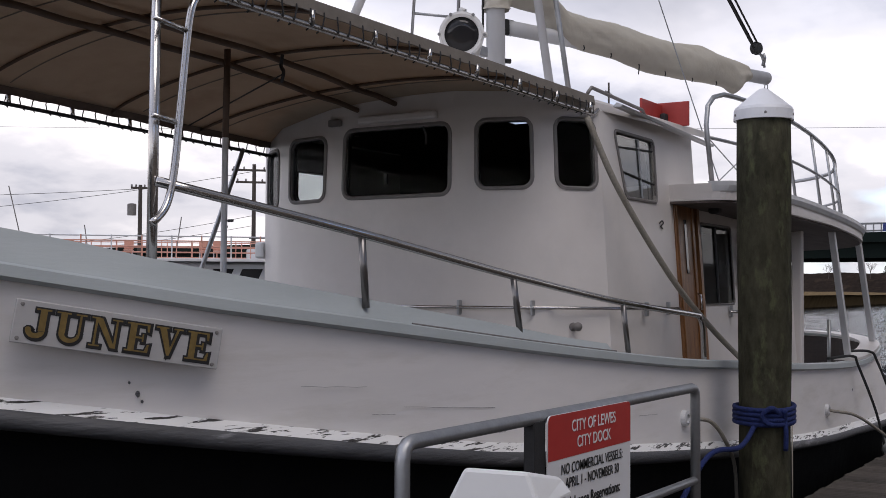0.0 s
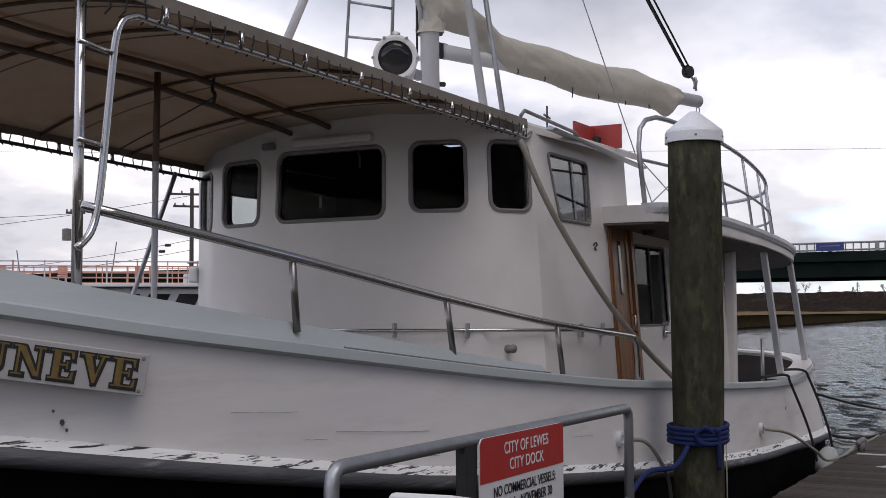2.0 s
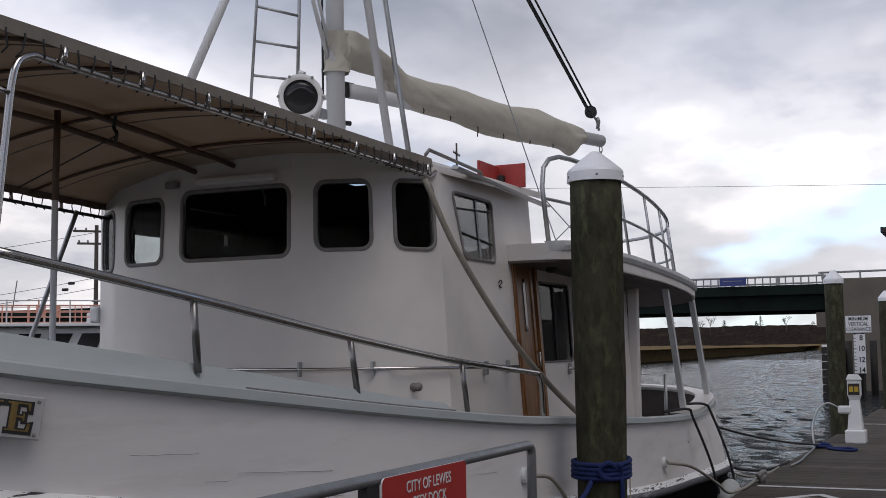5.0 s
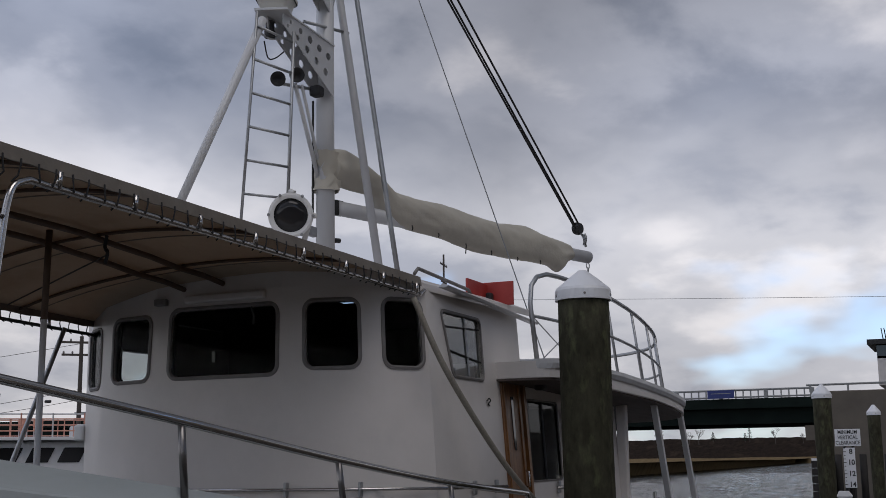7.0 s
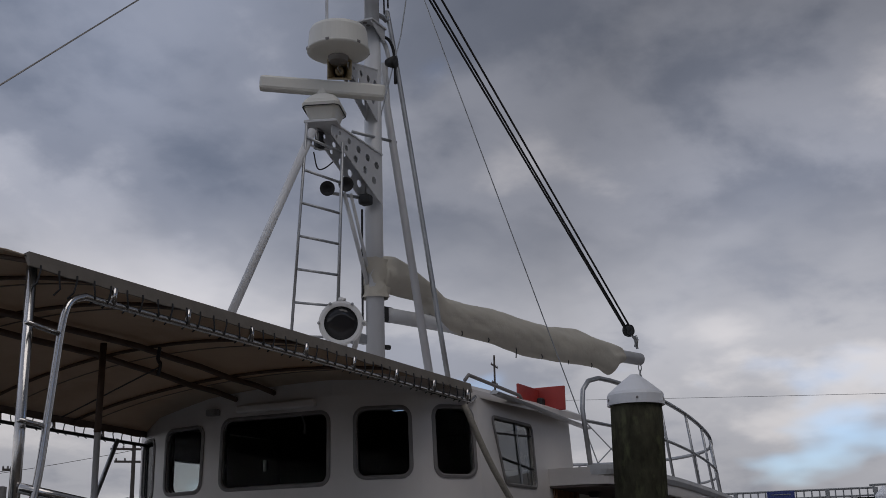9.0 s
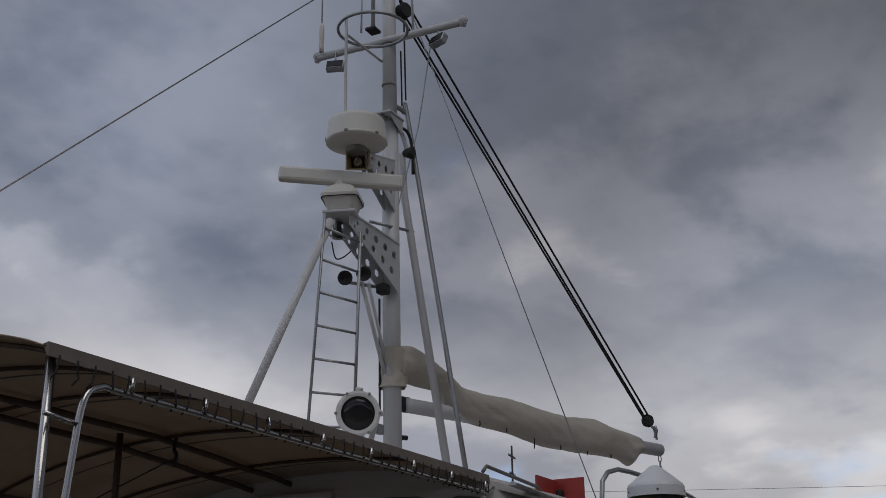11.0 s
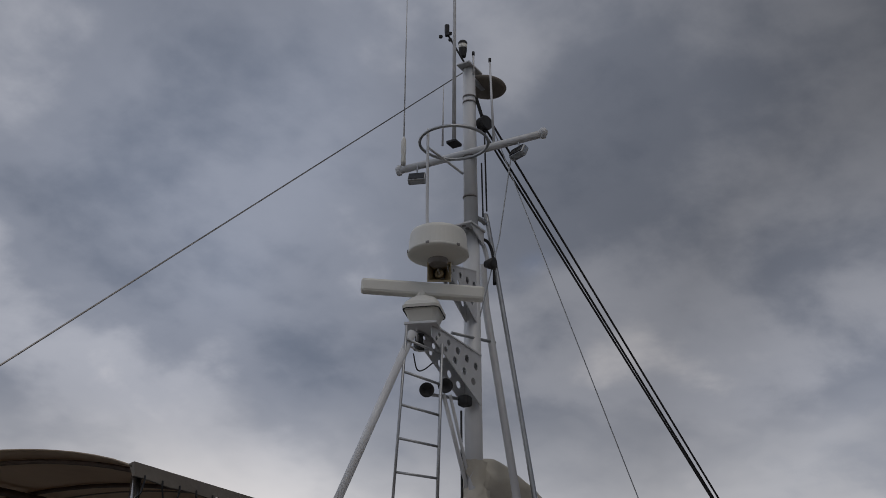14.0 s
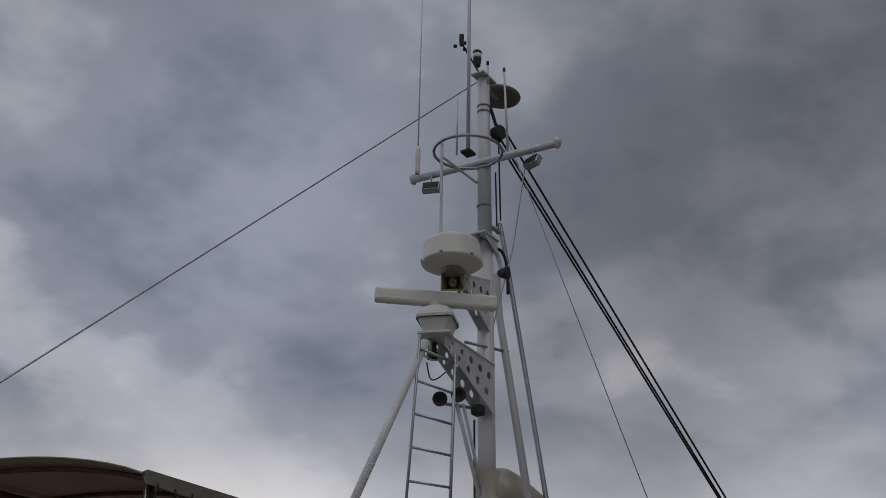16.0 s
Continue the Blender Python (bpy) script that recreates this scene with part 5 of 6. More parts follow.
# collar of the cover round the mast
bm = bmesh.new()
rows = []
for i in range(8):
    z = 3.83 + 0.33 * i / 7
    rows.append([Vector((MX + (0.115 + 0.05 * noise.noise(Vector((k * 0.9, i * 0.7, 1))) + 0.012 * (i == 7) * (-1) ** k) * math.cos(2 * math.pi * k / 20) + 0.05 * (1 - abs(i - 3) / 4), MY + (0.11 + 0.05 * noise.noise(Vector((k * 0.9, i * 0.9, 5)))) * math.sin(2 * math.pi * k / 20), z)) for k in range(20)])
grid(bm, rows, closed=True)
part("cover_collar", bm, SAILCLOTH, boom, "cream canvas collar tied round the mast", smooth=True)
for l in (0.85, 1.22, 1.62, 2.02, 2.45, 2.85):
    c = BO + BD * l - BN * 0.06 + Vector((0, 0, cover_bot(l) + 0.012))
    tube_part("tie", [c + Vector((0, 0, 0.03)), c + Vector((0.005, -0.01, -0.01)), c + Vector((0.01, 0.0, -0.03 - 0.06 * (l == 1.62)))], 0.006, BLACK, boom, seg=5)
tube_part("shackle", [(12.2, 3.66, 3.90), (12.22, 3.65, 3.98), (12.20, 3.66, 4.02)], 0.02, GALV, boom, seg=8)
bm = bmesh.new()
for i in range(8):
    c = Vector((12.27, 3.65, 3.68 - 0.055 * i))
    tube(bm, [c + Vector((0.016 * math.cos(a) * (i % 2), 0.016 * math.cos(a) * (1 - i % 2), 0.036 * math.sin(a))) for a in np.linspace(0, 2 * math.pi, 11)[:-1]], 0.006, 5, True)
part("chain", bm, GALV, boom, "short galvanised chain")

# ---------------------------------------------------------------- rigging
rig = new("rigging")
rig.parent = yacht
BE = Vector((12.18, 3.66, 3.98))
blk_lo = BE + Vector((-0.11, 0.03, 0.08))
blk_hi = Vector((8.45, 4.615, 7.40))
def pulley(c, d, r):
    bm = bmesh.new()
    m = aim(c, Vector(c) + Vector(d))
    for k in (-1, 1):
        revolve(bm, [(0.0, -0.02), (r, -0.02), (r * 1.05, 0.0), (r, 0.02), (0.0, 0.02)], m @ Matrix.Translation((0, 0, k * 0.022)), 18)
    box(bm, (0, 0, 0), (r * 0.9, r * 2.4, 0.03), m)
    return part("block", bm, BLACK, rig, "black pulley block", smooth=False)


pulley(blk_lo, (0.3, 1, 0.0), 0.055)
pulley(blk_hi, (0.3, 1, 0.0), 0.07)
for o in ((0.0, 0.04, 0.05), (0.06, -0.06, 0.0), (0.0, 0.0, -0.10)):
    tube_part("topping_lift", [blk_hi + Vector(o), blk_lo + Vector(o) * 0.5], 0.011, ROPE_BLACK, rig, seg=6)
tube_part("topping_lift", [(8.38, 4.66, 7.66), blk_hi], 0.016, ROPE_BLACK, rig, seg=6)
tube_part("tail", [blk_hi, (8.49, 4.62, 6.5)], 0.008, ROPE_BLACK, rig, seg=6)
tube_part("lower_tail", [blk_lo, BE, (12.22, 3.65, 3.88)], 0.014, GALV, rig, seg=6)
tube_part("backstay", [(8.43, 4.50, 7.28), (9.80, 3.30, 2.42)], 0.005, GALV, rig, seg=6)
tube_part("side_stay", [(8.40, 4.30, 7.0), (8.50, 4.50, 6.2), (8.38, 4.68, 5.3)], 0.006, GALV, rig, seg=6)
tube_part("forestay", [(8.26, 4.74, 7.90), (1.63, YC, 1.77)], 0.0055, CHROME_DARK, rig, seg=6)

# spring pole: a stout rope from the awning corner down to the rail
tube_part("hand_rope", spline([(7.17, 3.33, 2.70), (7.36, 3.18, 2.22), (7.95, 3.05, 1.66), (8.55, 2.98, 1.30), (9.16, 2.93, 1.02)], 8), 0.021, ROPE_TAN, rig, "thick tan rope")

# ---------------------------------------------------------------- name board on the bow
def hull_point(x, z, out=0.0):
    """A point on the port topside at station x and height z, and its outward normal."""
    i = min(range(len(half_plan)), key=lambda k: abs(half_plan[k].x - x))
    a, b = half_plan[i - 1], half_plan[i + 1]
    d = (b - a).normalized()
    nrm = Vector((-d.y, -d.x, 0)).normalized()
    hb = float(np.interp(x, [p.x for p in half_plan], [p.y for p in half_plan]))
    t = (SHEER(x) - z) / (SHEER(x) - RUB(x))
    off = flare(x) * (0.92 * t * t + 0.08 * t)
    p = Vector((x, YC - hb, z)) - nrm * (off - out)
    return p, nrm


pl_a, n_a = hull_point(2.864, 1.431)
pl_b, n_b = hull_point(3.493, 1.318)
along = (pl_b - pl_a).normalized()
nn = ((n_a + n_b) / 2 + Vector((0, 0, 0.0))).normalized()
upv = nn.cross(along).normalized()
if upv.z < 0:
    upv = -upv
nn = along.cross(upv).normalized()
centre = (pl_a + pl_b) / 2 + nn * 0.05
bow_len = (pl_b - pl_a).length + 0.05
PM = Matrix.Translation(centre) @ Matrix((along, upv, nn)).transposed().to_4x4()
part("name_board", box(bmesh.new(), (0, 0, 0), (bow_len, 0.160, 0.016), PM, 0.004), BOARD_GREY, hull, "brushed grey name board")


def serif_letter(ch):
    """Strokes of a bold serif capital in a box one high: quads as four corner points."""
    def bar(x0, y0, x1, y1):
        return [(x0, y0), (x1, y0), (x1, y1), (x0, y1)]
    def bend(cx, cy, ro, ri, a0, a1, sy=1.0, thin=1.0):
        n = 9
        outer = [(cx + ro * math.cos(radians(a0 + (a1 - a0) * k / n)), cy + sy * ro * math.sin(radians(a0 + (a1 - a0) * k / n))) for k in range(n + 1)]
        inner = []
        for k in range(n, -1, -1):
            r = ri + (ro - ri) * (1 - thin) * k / n
            inner.append((cx + r * math.cos(radians(a0 + (a1 - a0) * k / n)), cy + sy * (r - 0.02) * math.sin(radians(a0 + (a1 - a0) * k / n))))
        return outer + inner
    if ch == "J":
        return [bar(0.36, 0.24, 0.58, 0.95), bar(0.24, 0.92, 0.70, 1.0), bend(0.29, 0.25, 0.29, 0.10, 175, 362, 0.92), bend(0.09, 0.27, 0.10, 0.0, 0, 359)], 0.70
    if ch == "U":
        return [bar(0.12, 0.28, 0.33, 0.95), bar(0.68, 0.28, 0.77, 0.95), bar(0.0, 0.92, 0.44, 1.0), bar(0.56, 0.92, 0.90, 1.0), bend(0.445, 0.30, 0.325, 0.125, 178, 362, 0.98, 0.55)], 0.90
    if ch == "N":
        return [bar(0.12, 0.0, 0.21, 0.95), bar(0.74, 0.0, 0.83, 0.98), [(0.10, 0.98), (0.34, 0.98), (0.83, 0.0), (0.66, 0.0)], bar(0.0, 0.92, 0.28, 1.0), bar(0.62, 0.92, 0.95, 1.0), bar(0.0, 0.0, 0.34, 0.08)], 0.95
    if ch == "E":
        return [bar(0.10, 0.0, 0.32, 1.0), bar(0.0, 0.92, 0.72, 1.0), bar(0.0, 0.0, 0.74, 0.08), bar(0.30, 0.46, 0.56, 0.55), bar(0.50, 0.36, 0.57, 0.65), [(0.64, 0.72), (0.72, 0.70), (0.72, 1.0), (0.60, 0.98)], [(0.60, 0.02), (0.74, 0.0), (0.76, 0.32), (0.68, 0.30)]], 0.76
    return [[(0.10, 0.96), (0.34, 0.96), (0.56, 0.18), (0.44, 0.0)], [(0.66, 0.96), (0.76, 0.96), (0.52, 0.0), (0.44, 0.0)], bar(0.0, 0.92, 0.42, 1.0), bar(0.56, 0.92, 0.88, 1.0)], 0.88


def lettering(word, height, grow, lift, mat, label, shift=(0.0, 0.0)):
    glyphs = [serif_letter(ch) for ch in word]
    gap = 0.13
    total = sum(w for _, w in glyphs) + gap * (len(glyphs) - 1)
    fit = 0.69 / total
    x0 = -0.69 / 2
    for quads, w in glyphs:
        bm = bmesh.new()
        for q in quads:
            n = len(q)
            area = sum(q[i][0] * q[(i + 1) % n][1] - q[(i + 1) % n][0] * q[i][1] for i in range(n))
            pts = [Vector((x0 + p[0] * fit, (p[1] - 0.5) * height, 0)) for p in (q if area > 0 else q[::-1])]
            out = []
            for k in range(n):
                e0, e1 = (pts[k] - pts[k - 1]).normalized(), (pts[(k + 1) % n] - pts[k]).normalized()
                n0, n1 = Vector((e0.y, -e0.x, 0)), Vector((e1.y, -e1.x, 0))
                m_ = n0 + n1
                out.append(pts[k] + m_ * (grow / max(0.55, m_.dot(n0))) + Vector((shift[0], shift[1], 0)))
            lo_v = [bm.verts.new(PM @ (p + Vector((0, 0, lift - 0.003)))) for p in out]
            hi_v = [bm.verts.new(PM @ (p + Vector((0, 0, lift)))) for p in out]
            bm.faces.new(hi_v)
            for k in range(n):
                bm.faces.new((lo_v[k], lo_v[(k + 1) % n], hi_v[(k + 1) % n], hi_v[k]))
            lift += 0.00015
        bmesh.ops.triangulate(bm, faces=[f for f in bm.faces if len(f.verts) > 4])
        lift -= 0.00015 * len(quads)
        part("letter", bm, mat, hull, label)
        x0 += (w + gap) * fit


lettering("JUNEVE", 0.110, 0.0075, 0.0105, INK, "black letter outline", (0.003, -0.003))
lettering("JUNEVE", 0.110, -0.0015, 0.0125, GOLD, "gold painted letter")
for u, v in ((-0.47, 0.4), (0.47, 0.4), (-0.47, -0.4), (0.47, -0.4)):
    bm = bmesh.new()
    revolve(bm, [(0.0, 0.0), (0.008, 0.0), (0.006, 0.004), (0.0, 0.005)], PM @ Matrix.Translation((u * bow_len, v * 0.155, 0.008)), 8)
    part("screw", bm, GASKET, hull)
for x, z, r in ((3.245, 1.145, 0.009), (3.215, 1.19, 0.004), (3.262, 1.115, 0.005), (13.35, 0.62, 0.014), (13.0, 0.5, 0.014), (13.2, 0.42, 0.018), (13.9, 0.5, 0.014), (12.6, 0.55, 0.012), (13.7, 0.65, 0.010)):
    p, q = hull_point(x, z)
    bm = bmesh.new()
    revolve(bm, [(0.0, -0.02), (r * 0.7, -0.02), (r, 0.002), (r * 0.6, 0.005), (0.0, 0.004)], aim(p, p + q) @ Matrix.Diagonal((1.0, 1.5, 1.0, 1.0)), 7)
    part("scar", bm, RUB_DARK, hull)
# long scratches in the topside paint
for x0_, x1_, z0_, z1_ in ((3.9, 4.25, 1.145, 1.125), (4.5, 5.2, 1.02, 0.965), (4.3, 4.45, 1.0, 0.99), (5.0, 5.3, 0.86, 0.835), (6.2, 6.7, 0.90, 0.87), (6.9, 7.2, 0.78, 0.765)):
    pts = [hull_point(x0_ + (x1_ - x0_) * k / 6, z0_ + (z1_ - z0_) * k / 6, 0.001)[0] + Vector((0, 0, 0.0015 * math.sin(k * 2.3))) for k in range(7)]
    tube_part("scratch", pts, 0.0011, GASKET, hull, seg=4)
# mooring eyes with plates
for x, z in ((7.65, 0.70), (11.45, 0.44)):
    p, q = hull_point(x, z)
    bm = bmesh.new()
    revolve(bm, [(0.0, 0.0), (0.055, 0.0), (0.05, 0.03), (0.03, 0.035), (0.03, 0.02), (0.0, 0.02)], aim(p, p + q), 18)
    part("hawse", bm, SPAR, hull, "white hawse fitting", smooth=False)

# ---------------------------------------------------------------- piles
def piling(name, x, y, r, top, label, base=-2.2, cone=0.22):
    root = thing(name, label, "piling")
    bm = bmesh.new()
    rows = []
    for i in range(15):
        z = base + (top - base) * i / 14
        rows.append([Vector((x + (r * (1 - 0.028 * (top - z)) + 0.010 * noise.noise(Vector((k * 0.7, z * 1.5, x)))) * math.cos(2 * math.pi * k / 28),
                             y + (r * (1 - 0.028 * (top - z)) + 0.010 * noise.noise(Vector((k * 0.7, z * 1.5, x + 9)))) * math.sin(2 * math.pi * k / 28), z)) for k in range(28)])
    V = grid(bm, rows, closed=True)
    bm.faces.new(V[0][::-1])
    bm.faces.new(V[-1])
    part("timber", bm, PILE, root, smooth=True)
    bm = bmesh.new()
    revolve(bm, [(r * 1.06, top - 0.046), (r * 1.10, top - 0.045), (r * 1.09, top + 0.025), (r * 1.04, top + 0.045), (r * 0.55, top + 0.04 + cone * 0.55), (0.03, top + cone + 0.03), (0.0, top + cone + 0.035)], pose(x, y, 0), 36)
    cp = part("pile_cap", bm, CAP_WHITE, root, "white conical plastic cap", smooth=False)
    for a in range(5):
        d = Vector((math.cos(a * 1.257 + 3.5), math.sin(a * 1.257 + 3.5), 0))
        bm = bmesh.new()
        revolve(bm, [(0.0, 0.0), (0.010, 0.0), (0.008, 0.005), (0.0, 0.006)], aim(Vector((x, y, top - 0.01)) + d * r * 1.09, Vector((x, y, top - 0.01)) + d), 8)
        part("nail", bm, GASKET, cp)
    return root


PX, PY, PR = 8.24, 2.47, 0.187
piling("mooring_piling", PX, PY, PR, 2.79, "thick weathered timber piling with white cone cap", cone=0.15)
piling("mooring_piling", 22.1, 2.42, 0.158, 2.67, "weathered timber piling with white cap farther along dock", cone=0.17)
piling("mooring_piling", 30.5, 2.2, 0.15, 2.62, "slim timber piling with white cap beside the bridge", cone=0.17)

# blue rope tied round the near piling
knot = thing("blue_rope", "blue rope knotted round the mooring piling", "rope")
bm = bmesh.new()
pts = []
for i in range(110):
    a = i / 110 * 2 * math.pi * 4
    pts.append((PX + (PR + 0.014 + 0.006 * math.sin(i * 0.9)) * math.cos(a), PY + (PR + 0.014 + 0.006 * math.cos(i * 0.7)) * math.sin(a), 0.64 + 0.032 * (i / 110 * 4) + 0.014 * math.sin(a * 1.0 + 1)))
tube(bm, pts, 0.017, 8)
part("coil", bm, ROPE_BLUE, knot, smooth=True)
fx, fy = PX - 0.165, PY - 0.09
tube_part("hitch", spline([(fx + 0.03, fy - 0.06, 0.71), (fx - 0.04, fy - 0.02, 0.76), (fx - 0.05, fy + 0.04, 0.71), (fx - 0.03, fy + 0.0, 0.65), (fx + 0.05, fy - 0.07, 0.67), (fx + 0.02, fy - 0.09, 0.75)], 6), 0.019, ROPE_BLUE, knot)
tube_part("loose_end", spline([(fx + 0.06, fy - 0.08, 0.69), (fx + 0.05, fy - 0.09, 0.59), (fx + 0.06, fy - 0.085, 0.47)], 5), 0.017, ROPE_BLUE, knot)
tube_part("running_line", spline([(fx, fy + 0.10, 0.65), (7.85, 2.52, 0.51), (7.5, 2.62, 0.48), (7.1, 2.72, 0.12)], 6), 0.018, ROPE_BLUE, knot)

# ---------------------------------------------------------------- railing and sign on the dock edge
gate = thing("dock_railing", "grey galvanised pipe railing at the dock edge", "railing")
RY = 2.20
tube_part("top_rail", [(3.30, RY, 0.0), (3.30, RY, 0.98), (3.308, RY, 1.015), (3.33, RY, 1.034), (3.36, RY, 1.04), (6.04, RY, 1.04), (6.07, RY, 1.034), (6.092, RY, 1.015), (6.10, RY, 0.98), (6.10, RY, 0.0)], 0.026, GALV, gate, seg=14)
tube_part("lower_rail", [(3.30, RY, 0.55), (6.10, RY, 0.55)], 0.022, GALV, gate, seg=12)
tube_part("post", [(4.45, RY, 0.0), (4.45, RY, 1.03)], 0.024, GALV, gate, seg=12)
for x in (3.30, 4.45, 6.10):
    box_part("foot_plate", (x, RY, 0.006), (0.14, 0.12, 0.012), GALV, gate)

sign = thing("dock_sign", "red and white notice board fixed to the dock railing", "sign")
SX0, SX1, SZ1, SZ0, SY = 4.29, 5.13, 1.045, 0.10, RY - 0.034
bm = bmesh.new()
f_ = bm.faces.new([bm.verts.new((u, SY + 0.002, v)) for u, v in rounded(SX0, SX1, SZ0, SZ1, 0.03)])
got = bmesh.ops.extrude_face_region(bm, geom=[f_])
bmesh.ops.translate(bm, verts=[q for q in got["geom"] if isinstance(q, bmesh.types.BMVert)], vec=(0, -0.006, 0))
board = part("board", bm, SIGN_WHITE, sign)
SPLIT = 0.862
bm = bmesh.new()
lp = [(u, v) for u, v in rounded(SX0 + 0.001, SX1 - 0.001, SPLIT - 0.05, SZ1 - 0.001, 0.03) if v > SPLIT - 0.001]
lp = lp + [(SX0 + 0.001, SPLIT), (SX1 - 0.001, SPLIT)]
lp.sort(key=lambda q: math.atan2(q[1] - 0.92, q[0] - 4.8))
bm.faces.new([bm.verts.new((u, SY - 0.0055, v)) for u, v in lp])
part("header", bm, SIGN_RED, board, "red header")


def sign_line(body, x, z, size, mat, width=0.62, offset=0.002):
    m = Matrix.Translation((x, SY - 0.0075, z)) @ pose(0, 0, 0, 90, 0, 0)
    return text_part("lettering", body, size, mat, board, m, extrude=0.0006, offset=offset, width=width)


sign_line("CITY OF LEWES", 4.73, 0.985, 0.068, PRINT_WHITE, 0.95, 0.0006)
sign_line("CITY DOCK", 4.73, 0.915, 0.068, PRINT_WHITE, 0.95, 0.0006)
sign_line("NO COMMERCIAL VESSELS:", 4.72, 0.815, 0.060, INK, 0.86, 0.0004)
sign_line("APRIL 1 - NOVEMBER 30", 4.72, 0.755, 0.060, INK, 0.86, 0.0004)
sign_line("Advance Reservations:", 4.74, 0.672, 0.066, INK, 0.88, 0.0010)
box_part("printed_bar", (4.74, SY - 0.0065, 0.600), (0.44, 0.002, 0.045), INK, board)
for z in (0.50, 0.43, 0.36):
    box_part("printed_bar", (4.71, SY - 0.0065, z), (0.60, 0.002, 0.030), INK, board)
box_part("backing_post", (4.25, RY + 0.0, 0.52), (0.10, 0.05, 1.02), BLACK, sign, "black post behind the sign", bevel=0.006)

# ---------------------------------------------------------------- power pedestals on the dock
def pedestal(x, y, label, turn=0, tall=1.0, wide=1.0):
    root = thing("power_pedestal", label, "pedestal", "dock power pedestals")
    root.location = (x, y, 0)
    root.rotation_euler, root.scale = (0, 0, radians(turn)), (wide, wide, tall)
    part("base", box(bmesh.new(), (0, 0, 0.11), (0.36, 0.36, 0.22), None, 0.02), PLASTIC, root)
    bm = bmesh.new()
    for (z0, w0), (z1, w1) in (((0.22, 0.27), (0.72, 0.17)), ((0.72, 0.17), (0.80, 0.23)), ((0.80, 0.23), (1.06, 0.23))):
        grid(bm, [[Vector((sx * w / 2, sy * w / 2, z)) for sx, sy in ((-1, -1), (1, -1), (1, 1), (-1, 1))] for z, w in ((z0, w0), (z1, w1))], closed=True)
    part("column", bm, PLASTIC, root)
    bm = bmesh.new()
    strip_solid(bm, [(-0.135, -0.135, 1.05), (-0.135, 0.135, 1.05)], [(0.135, -0.135, 1.05), (0.135, 0.135, 1.05)], [(0.12, -0.10, 1.10), (0.12, 0.10, 1.10)], [(-0.125, -0.09, 1.15), (-0.125, 0.09, 1.15)])
    bmesh.ops.bevel(bm, geom=list(bm.edges), offset=0.012, segments=2, profile=0.5, affect="EDGES")
    part("hood", bm, PLASTIC, root)
    pn = part("panel", box(bmesh.new(), (-0.118, 0, 0.90), (0.012, 0.20, 0.19), None, 0.005), DARKWOOD, root, "dark meter panel")
    for yy in (-0.045, 0.045):
        box_part("label_plate", (-0.126, yy, 0.90), (0.004, 0.07, 0.09), YELLOW, pn)
    return root


pd = pedestal(19.9, 1.92, "white plastic power pedestal with yellow label on dock", 0, 0.94, 0.86)
tp = part("hose_tap", box(bmesh.new(), (-0.1, 0.18, 0.56), (0.10, 0.22, 0.13), None, 0.03), PLASTIC, pd)
pedestal(2.86, 1.55, "white plastic power pedestal standing before the dock railing", 8, 0.94)
pedestal(25.8, 1.42, "white plastic power pedestal farther along the dock")
hose = thing("water_hose", "grey hose looping from the pedestal to the dock", "hose")
part("hose_line", tube(bmesh.new(), spline([(19.8, 2.16, 0.56), (19.74, 2.32, 0.63), (19.66, 2.46, 0.52), (19.56, 2.53, 0.28), (19.38, 2.50, 0.05), (18.9, 2.42, 0.02), (18.3, 2.37, 0.02), (17.3, 2.33, 0.02), (16.5, 2.29, 0.02), (15.8, 2.31, 0.02)], 8), 0.014, 8), GALV, hose, smooth=True)

# ---------------------------------------------------------------- mooring lines
def line(name, label, pts, r, mat):
    root = thing(name, label, "rope")
    part("strand", tube(bmesh.new(), pts, r, 8), mat, root, smooth=True)
    return root


line("mooring_rope", "tan mooring rope from hull eye to dock cleat", spline([(11.42, 2.80, 0.44), (11.9, 2.68, 0.36), (12.5, 2.56, 0.14), (12.75, 2.50, 0.02), (13.2, 2.42, 0.02), (13.9, 2.40, 0.05)], 6), 0.015, ROPE_TAN)
line("mooring_rope", "black mooring line led over the bulwark", spline([(12.0, 2.97, 0.895), (12.45, 2.83, 0.90), (12.55, 2.80, 0.80), (12.9, 2.70, 0.3), (13.05, 2.62, -0.2)], 6), 0.014, ROPE_BLACK)
line("mooring_rope", "black stern line led over the cap rail", spline([(13.1, 3.06, 0.92), (13.55, 2.90, 0.90), (13.65, 2.84, 0.78), (13.9, 2.72, 0.3), (14.0, 2.66, -0.1)], 6), 0.014, ROPE_BLACK)
line("mooring_rope", "black line from the stern to a dock cleat", sag((14.3, 3.0, 0.62), (18.7, 2.36, 0.06), 0.05), 0.015, ROPE_BLACK)
line("mooring_rope", "dark line sagging from the stern to the dock", sag((14.2, 2.95, 0.22), (16.2, 2.40, 0.03), 0.12), 0.016, ROPE_BLACK)
line("mooring_rope", "grey line sagging from the stern to the dock", sag((14.0, 2.93, 0.25), (15.4, 2.40, 0.04), 0.16), 0.012, ROPE_TAN)
line("mooring_rope", "tan spring line from a hull eye beside piling", spline([(7.65, 2.78, 0.70), (7.9, 2.74, 0.66), (8.1, 2.71, 0.52), (8.35, 2.72, 0.30), (8.4, 2.72, -0.1)], 6), 0.014, ROPE_TAN)
line("mooring_rope", "thin pale line hanging beside the hull", [(9.75, 2.70, 0.50), (9.72, 2.69, 0.0), (9.70, 2.69, -0.5)], 0.006, ROPE_TAN)
coil = thing("rope_coil", "coiled blue rope on the dock edge", "rope")
bm = bmesh.new()
